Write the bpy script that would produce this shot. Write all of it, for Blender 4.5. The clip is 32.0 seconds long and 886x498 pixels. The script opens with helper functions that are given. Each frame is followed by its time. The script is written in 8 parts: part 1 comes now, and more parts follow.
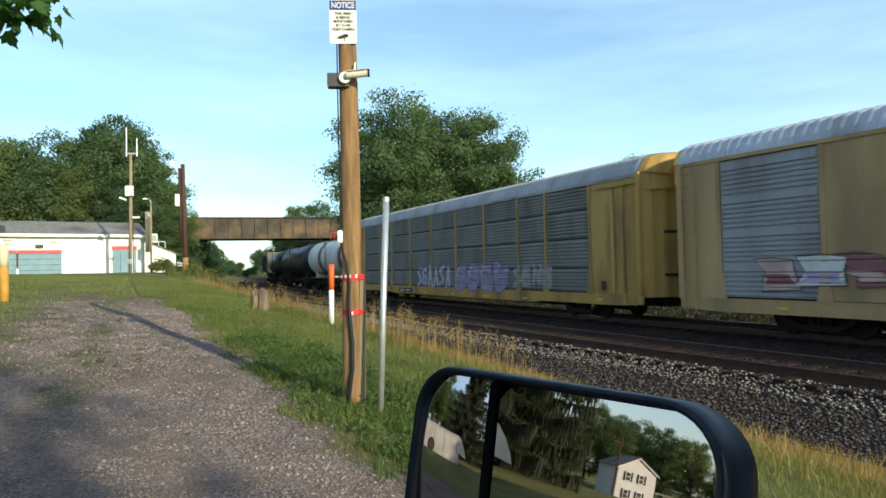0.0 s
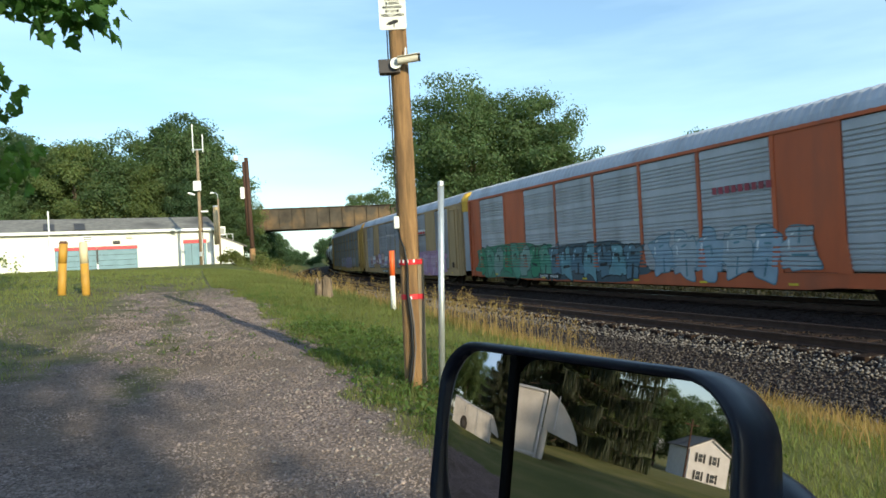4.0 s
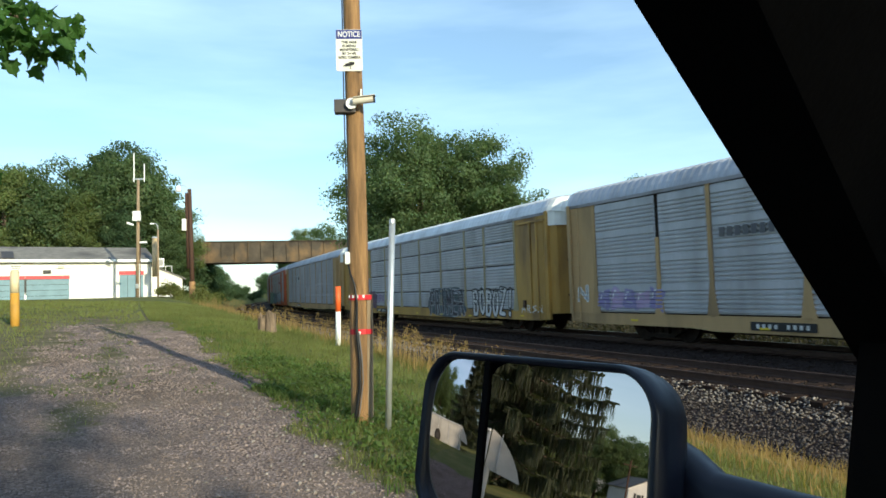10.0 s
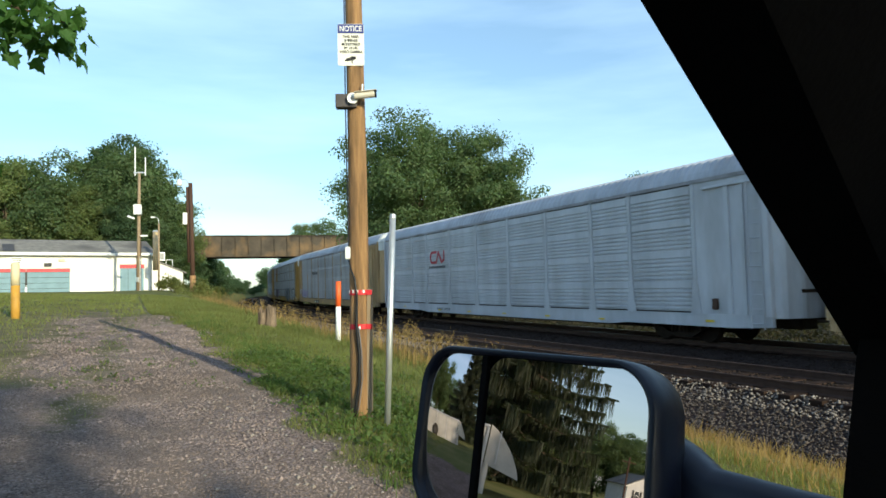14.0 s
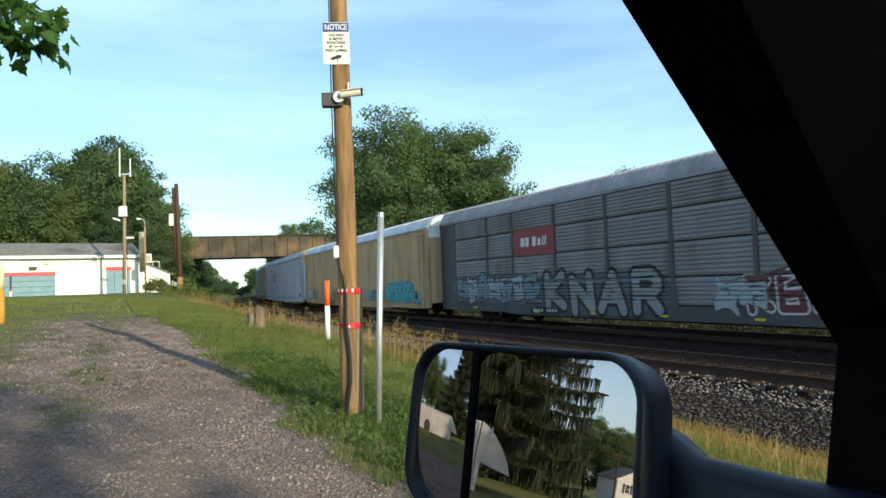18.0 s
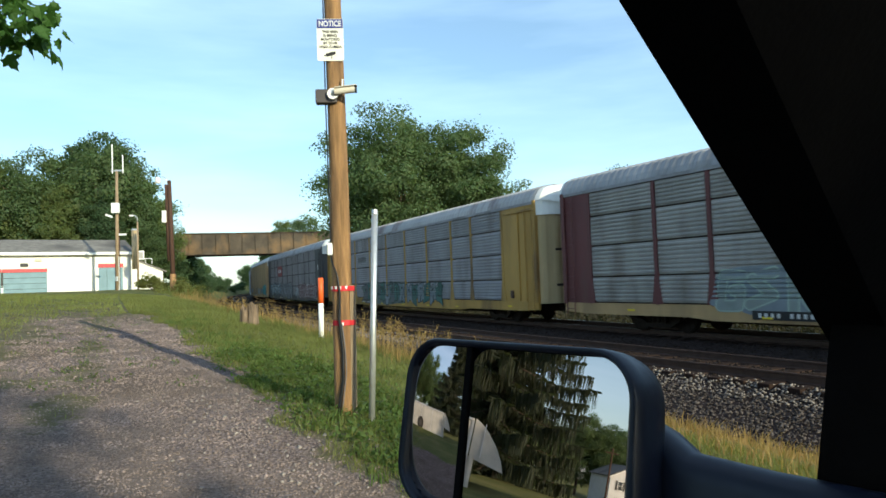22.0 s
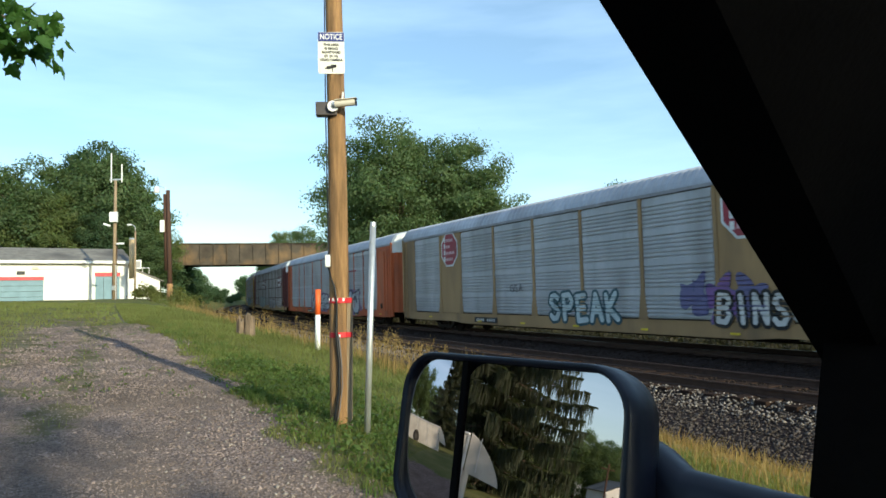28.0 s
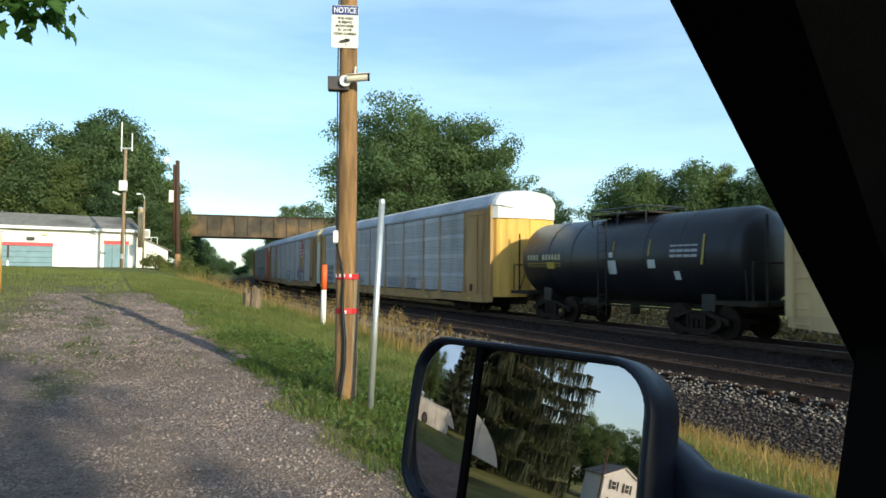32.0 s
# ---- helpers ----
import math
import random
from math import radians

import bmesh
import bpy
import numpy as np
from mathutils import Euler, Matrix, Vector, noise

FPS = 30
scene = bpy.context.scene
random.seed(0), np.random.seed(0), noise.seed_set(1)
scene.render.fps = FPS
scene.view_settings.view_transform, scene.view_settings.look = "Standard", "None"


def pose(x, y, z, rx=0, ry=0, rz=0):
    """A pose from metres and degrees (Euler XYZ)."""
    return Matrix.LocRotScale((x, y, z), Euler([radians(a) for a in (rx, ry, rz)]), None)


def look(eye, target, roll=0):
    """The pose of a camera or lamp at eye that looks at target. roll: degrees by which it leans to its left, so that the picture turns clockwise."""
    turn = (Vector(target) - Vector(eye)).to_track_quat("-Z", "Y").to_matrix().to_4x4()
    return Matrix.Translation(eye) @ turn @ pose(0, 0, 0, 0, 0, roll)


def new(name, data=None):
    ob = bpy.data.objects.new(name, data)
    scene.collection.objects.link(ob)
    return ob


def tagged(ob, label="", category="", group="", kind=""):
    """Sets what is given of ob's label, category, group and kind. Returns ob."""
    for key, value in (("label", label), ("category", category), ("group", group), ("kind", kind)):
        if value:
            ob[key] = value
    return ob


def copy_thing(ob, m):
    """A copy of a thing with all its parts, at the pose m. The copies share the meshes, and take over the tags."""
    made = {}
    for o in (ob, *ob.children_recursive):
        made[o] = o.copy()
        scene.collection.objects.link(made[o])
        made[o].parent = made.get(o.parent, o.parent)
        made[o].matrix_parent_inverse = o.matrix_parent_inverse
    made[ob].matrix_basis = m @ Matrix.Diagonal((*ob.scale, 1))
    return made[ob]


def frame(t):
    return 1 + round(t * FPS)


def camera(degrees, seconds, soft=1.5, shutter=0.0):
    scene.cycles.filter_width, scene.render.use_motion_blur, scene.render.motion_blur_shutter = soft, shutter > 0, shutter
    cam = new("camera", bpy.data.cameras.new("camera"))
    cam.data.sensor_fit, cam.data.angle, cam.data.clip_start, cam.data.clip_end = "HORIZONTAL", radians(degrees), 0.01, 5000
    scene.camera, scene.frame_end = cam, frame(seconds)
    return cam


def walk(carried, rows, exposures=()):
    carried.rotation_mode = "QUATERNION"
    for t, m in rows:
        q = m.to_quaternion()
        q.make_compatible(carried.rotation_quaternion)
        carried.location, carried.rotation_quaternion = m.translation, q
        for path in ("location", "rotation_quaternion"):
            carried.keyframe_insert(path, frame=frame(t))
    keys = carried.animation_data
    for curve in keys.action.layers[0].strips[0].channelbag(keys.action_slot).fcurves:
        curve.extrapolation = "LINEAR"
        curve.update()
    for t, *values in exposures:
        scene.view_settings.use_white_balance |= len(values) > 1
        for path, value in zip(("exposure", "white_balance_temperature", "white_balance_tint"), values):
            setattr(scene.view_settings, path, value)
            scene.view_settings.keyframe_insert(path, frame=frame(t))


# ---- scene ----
cam = camera(66.0, 32.0, soft=1.6, shutter=0.15)
# seconds, x, y, z, yaw, pitch, roll
PATH = [
    (0, -0.007, 0.145, 1.569, -0.57, 1.53, 1.20),
    (0.5, -0.006, 0.149, 1.570, -0.45, 1.59, 1.53),
    (1, -0.010, 0.147, 1.575, -0.32, 1.79, 1.64),
    (1.5, -0.013, 0.150, 1.573, -0.01, 1.81, 1.27),
    (2, -0.012, 0.148, 1.570, 0.27, 1.70, 1.45),
    (2.5, -0.004, 0.164, 1.554, 0.38, 1.73, 1.67),
    (3, 0.022, 0.177, 1.551, 0.80, 0.58, 2.91),
    (3.5, 0.040, 0.180, 1.554, 4.34, 0.30, 3.19),
    (5.5, -0.023, 0.013, 1.573, 4.53, 0.77, 2.43),
    (6, -0.013, 0.018, 1.557, 4.37, 0.62, 1.85),
    (6.5, -0.006, 0.016, 1.556, 3.65, 1.08, 2.12),
    (7, -0.004, 0.011, 1.554, 2.34, 1.89, 2.28),
    (7.5, -0.006, 0.007, 1.551, 1.45, 2.43, 1.88),
    (8, -0.003, 0.008, 1.549, 0.83, 2.86, 1.86),
    (8.5, -0.006, 0.006, 1.550, 0.32, 3.09, 1.75),
    (9, -0.006, 0.005, 1.550, 0.04, 3.29, 1.50),
    (9.5, -0.006, 0.004, 1.549, -0.08, 3.36, 1.61),
    (10, -0.006, 0.004, 1.549, -0.10, 3.37, 1.76),
    (10.5, -0.004, 0.004, 1.550, -0.00, 3.42, 1.68),
    (11, -0.005, 0.003, 1.548, -0.03, 3.39, 1.55),
    (11.5, -0.005, 0.001, 1.548, -0.04, 3.33, 1.75),
    (12, -0.004, 0.005, 1.549, -0.03, 3.30, 1.70),
    (12.5, -0.003, 0.009, 1.549, -0.00, 3.28, 1.40),
    (13, -0.005, 0.004, 1.547, -0.02, 3.22, 1.19),
    (13.5, -0.005, 0.003, 1.548, -0.04, 3.08, 1.34),
    (14, -0.004, 0.007, 1.547, -0.07, 3.02, 1.33),
    (14.5, -0.006, 0.006, 1.548, -0.12, 2.97, 1.18),
    (16.5, -0.005, 0.001, 1.548, -0.76, 2.80, 1.38),
    (17, -0.007, -0.002, 1.547, -0.84, 2.88, 1.39),
    (17.5, -0.004, 0.002, 1.545, -0.91, 2.84, 2.02),
    (18, -0.005, 0.000, 1.546, -1.00, 2.79, 2.21),
    (18.5, -0.004, 0.002, 1.548, -1.00, 2.74, 2.22),
    (19, -0.006, -0.001, 1.546, -1.03, 2.71, 2.20),
    (19.5, -0.005, -0.001, 1.545, -1.08, 2.68, 2.39),
    (20, -0.006, -0.002, 1.545, -1.21, 2.64, 2.46),
    (20.5, -0.005, -0.001, 1.547, -1.34, 2.58, 2.37),
    (21, -0.005, 0.000, 1.547, -1.41, 2.60, 2.12),
    (21.5, -0.005, 0.000, 1.546, -1.47, 2.59, 2.03),
    (22, -0.005, 0.000, 1.545, -1.52, 2.56, 2.11),
    (22.5, -0.005, -0.001, 1.545, -1.59, 2.51, 2.14),
    (23, -0.005, 0.002, 1.549, -1.62, 2.47, 1.67),
    (23.5, -0.003, 0.003, 1.546, -1.60, 2.54, 1.68),
    (24, -0.003, -0.001, 1.545, -1.59, 2.53, 1.82),
    (24.5, -0.004, 0.000, 1.545, -1.65, 2.55, 1.88),
    (25, -0.009, 0.000, 1.548, -1.73, 2.68, 1.03),
    (25.5, -0.007, -0.004, 1.547, -1.71, 2.95, 1.02),
    (27.5, -0.005, -0.004, 1.546, -1.71, 3.58, 1.13),
    (28, -0.005, -0.006, 1.546, -1.74, 3.65, 1.41),
    (28.5, -0.005, -0.004, 1.548, -1.66, 3.70, 1.57),
    (29, -0.003, -0.001, 1.546, -1.64, 3.59, 1.92),
    (29.5, -0.003, -0.000, 1.545, -1.75, 3.40, 2.11),
    (30, -0.002, -0.000, 1.548, -1.75, 3.10, 2.10),
    (30.5, -0.007, 0.007, 1.559, -1.55, 2.86, 1.56),
    (31, -0.012, 0.012, 1.555, -1.40, 2.57, 0.54),
    (31.5, -0.015, 0.012, 1.552, -1.31, 2.32, -0.23),
    (32, -0.014, 0.015, 1.551, -1.23, 1.89, -0.47),
]
walk(cam, [(r[0], pose(r[1], r[2], r[3], 90 + r[5], r[6], r[4])) for r in PATH],
     exposures=[(0, 0.46, 6400, -5), (32, 0.46, 6400, -5)])

# ---- world and sun ----
SUN_AZ = Vector((0.605, -0.797, 0)).normalized()   # level direction towards the sun
SUN_EL = radians(19)
world = bpy.data.worlds.new("world")
scene.world = world
world.use_nodes = True
wn = world.node_tree
sky = wn.nodes.new("ShaderNodeTexSky")
sky.sky_type = "NISHITA"
sky.sun_disc = False
sky.sun_elevation = SUN_EL
sky.sun_rotation = math.atan2(SUN_AZ.x, SUN_AZ.y)
sky.air_density, sky.dust_density, sky.ozone_density = 1.0, 0.55, 2.8
bg = wn.nodes["Background"]
bg.inputs[1].default_value = 0.15
# thin cirrus over the whole sky
cco = wn.nodes.new("ShaderNodeTexCoord")
cmp_ = wn.nodes.new("ShaderNodeMapping")
cmp_.inputs["Rotation"].default_value = (0, 0.25, 0.5)
cmp_.inputs["Scale"].default_value = (1.2, 1.2, 7.0)
cno = wn.nodes.new("ShaderNodeTexNoise")
cno.inputs["Scale"].default_value, cno.inputs["Detail"].default_value = 1.6, 6.0
crm = wn.nodes.new("ShaderNodeMapRange")
crm.inputs["From Min"].default_value, crm.inputs["From Max"].default_value = 0.42, 0.78
crm.inputs["To Min"].default_value, crm.inputs["To Max"].default_value = 0.11, 0.40
cmx = wn.nodes.new("ShaderNodeMix")
cmx.data_type = "RGBA"
cmx.inputs["B"].default_value = (7.0, 8.4, 11.6, 1)
wn.links.new(cco.outputs["Generated"], cmp_.inputs[0])
wn.links.new(cmp_.outputs[0], cno.inputs["Vector"])
wn.links.new(cno.outputs["Fac"], crm.inputs["Value"])
wn.links.new(crm.outputs[0], cmx.inputs["Factor"])
wn.links.new(sky.outputs[0], cmx.inputs["A"])
wn.links.new(cmx.outputs["Result"], bg.inputs[0])
sun = new("sun", bpy.data.lights.new("sun", "SUN"))
sun.data.energy, sun.data.angle, sun.data.color = 4.2, radians(0.6), (1.0, 0.86, 0.66)
sun.matrix_world = look(Vector((0, 0, 60)) + 60 * (SUN_AZ * math.cos(SUN_EL) + Vector((0, 0, math.sin(SUN_EL)))), (0, 0, 60))

# ---- materials ----
def mat(name, color, rough=0.7, metal=0.0, vary=0.25, scale=4.0, bump=0.0, bscale=40.0, stain=None, samount=0.5,
        sscale=0.8, stretch=(1, 1, 1), rnd=0.0, hue=0.0, spec=0.4, emit=None, coat=0.0, own=False):
    """Two scales of colour variation over a base colour, fine relief, and stains of a second colour."""
    m = bpy.data.materials.new(name)
    m.use_nodes = True
    t = m.node_tree
    b = t.nodes["Principled BSDF"]
    b.inputs["Roughness"].default_value = rough
    b.inputs["Metallic"].default_value = metal
    b.inputs["Specular IOR Level"].default_value = spec
    b.inputs["Coat Weight"].default_value = coat
    co = t.nodes.new("ShaderNodeTexCoord")
    mp = t.nodes.new("ShaderNodeMapping")
    mp.inputs["Scale"].default_value = stretch
    t.links.new(co.outputs["Object"], mp.inputs[0])
    if own:                                  # every object has its own patch of the pattern
        oi, vm = t.nodes.new("ShaderNodeObjectInfo"), t.nodes.new("ShaderNodeVectorMath")
        vm.operation = "SCALE"
        vm.inputs[0].default_value = (31.0, 47.0, 13.0)
        t.links.new(oi.outputs["Random"], vm.inputs["Scale"])
        t.links.new(vm.outputs[0], mp.inputs["Location"])

    def noise_node(s, detail=4.0):
        n = t.nodes.new("ShaderNodeTexNoise")
        n.inputs["Scale"].default_value = s
        n.inputs["Detail"].default_value = detail
        t.links.new(mp.outputs[0], n.inputs["Vector"])
        return n

    def mix(kind, fac, a, c):
        n = t.nodes.new("ShaderNodeMix")
        n.data_type, n.blend_type = "RGBA", kind
        for sock, val in ((n.inputs["Factor"], fac), (n.inputs["A"], a), (n.inputs["B"], c)):
            if hasattr(val, "is_linked"):
                t.links.new(val, sock)
            elif isinstance(val, tuple):
                sock.default_value = (*val, 1)
            else:
                sock.default_value = val
        return n.outputs["Result"]

    def ramp(src, lo, hi, a=0.0, c=1.0):
        n = t.nodes.new("ShaderNodeMapRange")
        n.inputs["From Min"].default_value, n.inputs["From Max"].default_value = lo, hi
        n.inputs["To Min"].default_value, n.inputs["To Max"].default_value = a, c
        t.links.new(src, n.inputs["Value"])
        return n.outputs[0]
    big = noise_node(scale)
    fine = noise_node(scale * 9, 3)
    dark = tuple(c * (1 - vary) for c in color)
    light = tuple(min(1, c * (1 + vary)) for c in color)
    col = mix("MIX", ramp(big.outputs["Fac"], 0.3, 0.7), dark, light)
    col = mix("MULTIPLY", 0.6, col, mix("MIX", ramp(fine.outputs["Fac"], 0.3, 0.7), (1 - vary,) * 3, (1, 1, 1)))
    if stain:
        sn = noise_node(sscale, 6)
        col = mix("MIX", ramp(sn.outputs["Fac"], 0.5, 0.68, 0, samount), col, stain)
    if rnd or hue:
        info = t.nodes.new("ShaderNodeObjectInfo")
        gm = t.nodes.new("ShaderNodeNewGeometry")
        hs = t.nodes.new("ShaderNodeHueSaturation")
        ad = t.nodes.new("ShaderNodeMath")
        t.links.new(info.outputs["Random"], ad.inputs[0])
        t.links.new(gm.outputs["Random Per Island"], ad.inputs[1])
        t.links.new(ramp(ad.outputs[0], 0, 2, 1 - rnd, 1 + rnd), hs.inputs["Value"])
        t.links.new(ramp(gm.outputs["Random Per Island"], 0, 1, 0.5 - hue, 0.5 + hue), hs.inputs["Hue"])
        t.links.new(col, hs.inputs["Color"])
        col = hs.outputs[0]
    t.links.new(col, b.inputs["Base Color"])
    t.links.new(ramp(fine.outputs["Fac"], 0.2, 0.8, max(0, rough - 0.1), min(1, rough + 0.1)), b.inputs["Roughness"])
    if bump:
        bn = noise_node(bscale, 3)
        bu = t.nodes.new("ShaderNodeBump")
        bu.inputs["Strength"].default_value = bump
        bu.inputs["Distance"].default_value = 0.02
        t.links.new(bn.outputs["Fac"], bu.inputs["Height"])
        t.links.new(bu.outputs[0], b.inputs["Normal"])
    if emit:
        b.inputs["Emission Color"].default_value = (*emit[:3], 1)
        b.inputs["Emission Strength"].default_value = emit[3]
    return m


def leaf_mat(name, color, hue=0.03, rnd=0.28):
    m = mat(name, color, rough=0.6, vary=0.3, scale=0.6, rnd=rnd, hue=hue, spec=0.25)
    t = m.node_tree
    b = t.nodes["Principled BSDF"]
    tr = t.nodes.new("ShaderNodeBsdfTranslucent")
    tr.inputs[0].default_value = (color[0] * 1.6, color[1] * 1.7, color[2] * 0.8, 1)
    mx = t.nodes.new("ShaderNodeMixShader")
    mx.inputs[0].default_value = 0.4
    out = t.nodes["Material Output"]
    t.links.new(b.outputs[0], mx.inputs[1])
    t.links.new(tr.outputs[0], mx.inputs[2])
    t.links.new(mx.outputs[0], out.inputs[0])
    return m


M = {}
M["wood_pole"] = mat("treated_pine", (0.36, 0.205, 0.09), 0.8, vary=0.4, scale=3, bump=0.7, bscale=50, stretch=(8, 8, 0.6), stain=(0.13, 0.075, 0.04), samount=0.75, sscale=1.6)
M["wood_grey"] = mat("weathered_pole", (0.30, 0.22, 0.14), 0.9, vary=0.3, scale=3, bump=0.3, stretch=(8, 8, 0.6))
M["wood_dark"] = mat("creosote_pole", (0.07, 0.035, 0.022), 0.85, vary=0.3, scale=3, bump=0.3, stretch=(8, 8, 0.6))
M["galv"] = mat("galvanised_steel", (0.62, 0.63, 0.63), 0.42, 0.7, vary=0.1, scale=12)
M["black"] = mat("black_plastic", (0.012, 0.012, 0.014), 0.45, vary=0.2, scale=30, bump=0.05, bscale=400)
M["interior"] = mat("dark_trim", (0.006, 0.0055, 0.0055), 0.95, vary=0.2, scale=20, spec=0.05, bump=0.1, bscale=300)
M["truck_paint"] = mat("navy_paint", (0.010, 0.016, 0.045), 0.3, vary=0.1, scale=10, coat=0.5)
M["white"] = mat("white_paint", (0.82, 0.82, 0.80), 0.6, vary=0.05, scale=3)
M["cream"] = mat("cream_block_paint", (0.80, 0.78, 0.71), 0.75, vary=0.06, scale=1.2, stain=(0.62, 0.57, 0.46), samount=0.25, sscale=0.5, bump=0.1)
M["teal"] = mat("teal_panel_paint", (0.17, 0.27, 0.32), 0.6, vary=0.12, scale=1.5)
M["red"] = mat("red_paint", (0.55, 0.06, 0.07), 0.55, vary=0.12, scale=3)
M["roof_grey"] = mat("grey_shingles", (0.21, 0.195, 0.175), 0.9, vary=0.25, scale=2, bump=0.3, bscale=20, stain=(0.06, 0.055, 0.055), samount=0.7, sscale=0.25)
M["orange"] = mat("orange_marker", (0.80, 0.13, 0.03), 0.5, vary=0.1, scale=6)
M["yellow"] = mat("yellow_bollard", (0.52, 0.28, 0.045), 0.6, vary=0.18, scale=3, stain=(0.35, 0.2, 0.06), samount=0.4, sscale=2)
M["rust_girder"] = mat("rusty_girder", (0.075, 0.06, 0.045), 0.85, vary=0.4, scale=0.5, stain=(0.20, 0.125, 0.06), samount=0.8, sscale=0.35, bump=0.2)
M["rail"] = mat("rail_steel", (0.075, 0.042, 0.030), 0.6, 0.4, vary=0.25, scale=6)
M["railtop"] = mat("rail_head", (0.42, 0.40, 0.39), 0.3, 0.9, vary=0.1, scale=10)
M["tie"] = mat("creosoted_tie", (0.036, 0.023, 0.018), 0.9, vary=0.3, scale=4, bump=0.5, bscale=30, rnd=0.3, spec=0.06)
M["ballast"] = mat("ballast_bed", (0.036, 0.026, 0.024), 0.95, vary=0.5, scale=9, bump=1.0, bscale=18, stain=(0.045, 0.035, 0.03), samount=0.7, sscale=0.6, spec=0.06)
M["stone"] = mat("ballast_stone", (0.098, 0.082, 0.074), 0.9, vary=0.5, scale=9, rnd=0.95, spec=0.06)
M["dark_stone"] = mat("oily_ballast_stone", (0.043, 0.032, 0.027), 0.9, vary=0.4, scale=6, rnd=0.6, spec=0.06)
M["pebble"] = mat("limestone_chip", (0.222, 0.174, 0.156), 0.9, vary=0.4, scale=3, rnd=0.45, spec=0.06)
M["wheel"] = mat("wheel_steel", (0.035, 0.026, 0.021), 0.6, 0.5, vary=0.3, scale=8, spec=0.06)
# dirt on the underframe; also the shade painted behind the side panels
M["grime_and_shade"] = mat("grime_and_panel_shade", (0.045, 0.037, 0.03), 0.85, vary=0.35, scale=3, bump=0.2, spec=0.06)
M["leaf_a"] = leaf_mat("leaf_green", (0.094, 0.136, 0.058))
M["leaf_b"] = leaf_mat("leaf_dark", (0.070, 0.112, 0.054))
M["leaf_c"] = leaf_mat("leaf_yellowish", (0.135, 0.17, 0.06))
M["spruce"] = leaf_mat("spruce_needles", (0.056, 0.068, 0.043), rnd=0.35)
M["bark"] = mat("bark", (0.12, 0.085, 0.06), 0.95, vary=0.35, scale=3, bump=0.8, bscale=14, stretch=(4, 4, 0.8))
M["grass"] = leaf_mat("grass_blade", (0.162, 0.172, 0.055), hue=0.04, rnd=0.5)
M["dry"] = leaf_mat("dry_grass", (0.32, 0.21, 0.09), hue=0.02, rnd=0.35)
M["weed"] = leaf_mat("weed_leaf", (0.115, 0.16, 0.045), hue=0.03, rnd=0.4)
M["weed_dull"] = leaf_mat("dull_weed", (0.10, 0.12, 0.05), hue=0.03, rnd=0.4)
M["straw"] = leaf_mat("dead_straw", (0.13, 0.105, 0.06), hue=0.02, rnd=0.5)
M["brush"] = leaf_mat("dull_brush", (0.042, 0.036, 0.022), hue=0.04, rnd=0.5)
M["mirror_shell"] = mat("mirror_shell", (0.006, 0.009, 0.022), 0.4, vary=0.1, scale=8)


# ---- building helpers ----
def part(name, bm, material, parent=None, label="", smooth=False, loc=None):
    me = bpy.data.meshes.new(name)
    bm.to_mesh(me)
    bm.free()
    if smooth:
        for p in me.polygons:
            p.use_smooth = True
    return share(name, me, material, parent, label, loc)


def share(name, me, material, parent=None, label="", loc=None, rot=None):
    ob = new(name, me)
    if material and not me.materials:
        me.materials.append(material)
    if parent:
        ob.parent = parent
    if loc:
        ob.location = loc
    if rot:
        ob.rotation_euler = rot
    if label:
        ob["label"] = label
    return ob


def thing(name, label, category, at=(0, 0, 0), rz=0, group="", kind=""):
    ob = new(name)
    ob.empty_display_size = 0.2
    ob.matrix_basis = pose(*at, 0, 0, rz)
    return tagged(ob, label, category, group, kind)


def bm_new():
    return bmesh.new()


def add_box(bm, c, s, m=None, bevel=0.0):
    """Box with centre c and size s, optionally turned by a matrix, with bevelled edges."""
    r = bmesh.ops.create_cube(bm, size=1)
    vs = r["verts"]
    for v in vs:
        v.co = Vector((v.co.x * s[0], v.co.y * s[1], v.co.z * s[2]))
    if bevel:
        es = list({e for v in vs for e in v.link_edges})
        b = bmesh.ops.bevel(bm, geom=es, offset=bevel, segments=2, affect="EDGES", profile=0.5)
        vs = list({v for f in b["faces"] for v in f.verts} | {v for v in vs if v.is_valid})
    for v in vs:
        v.co = (m @ v.co if m else v.co) + Vector(c)
    return vs


def box(c, s, m=None, bevel=0.0):
    bm = bm_new()
    add_box(bm, c, s, m, bevel)
    return bm


def add_tube(bm, p, q, r0, r1=None, n=12, caps=True):
    p, q = Vector(p), Vector(q)
    d = q - p
    m = Matrix.Translation((p + q) / 2) @ d.to_track_quat("Z", "Y").to_matrix().to_4x4()
    return bmesh.ops.create_cone(bm, cap_ends=caps, segments=n, radius1=r0, radius2=r0 if r1 is None else r1, depth=d.length, matrix=m)["verts"]


def tube(p, q, r0, r1=None, n=12):
    bm = bm_new()
    add_tube(bm, p, q, r0, r1, n)
    return bm


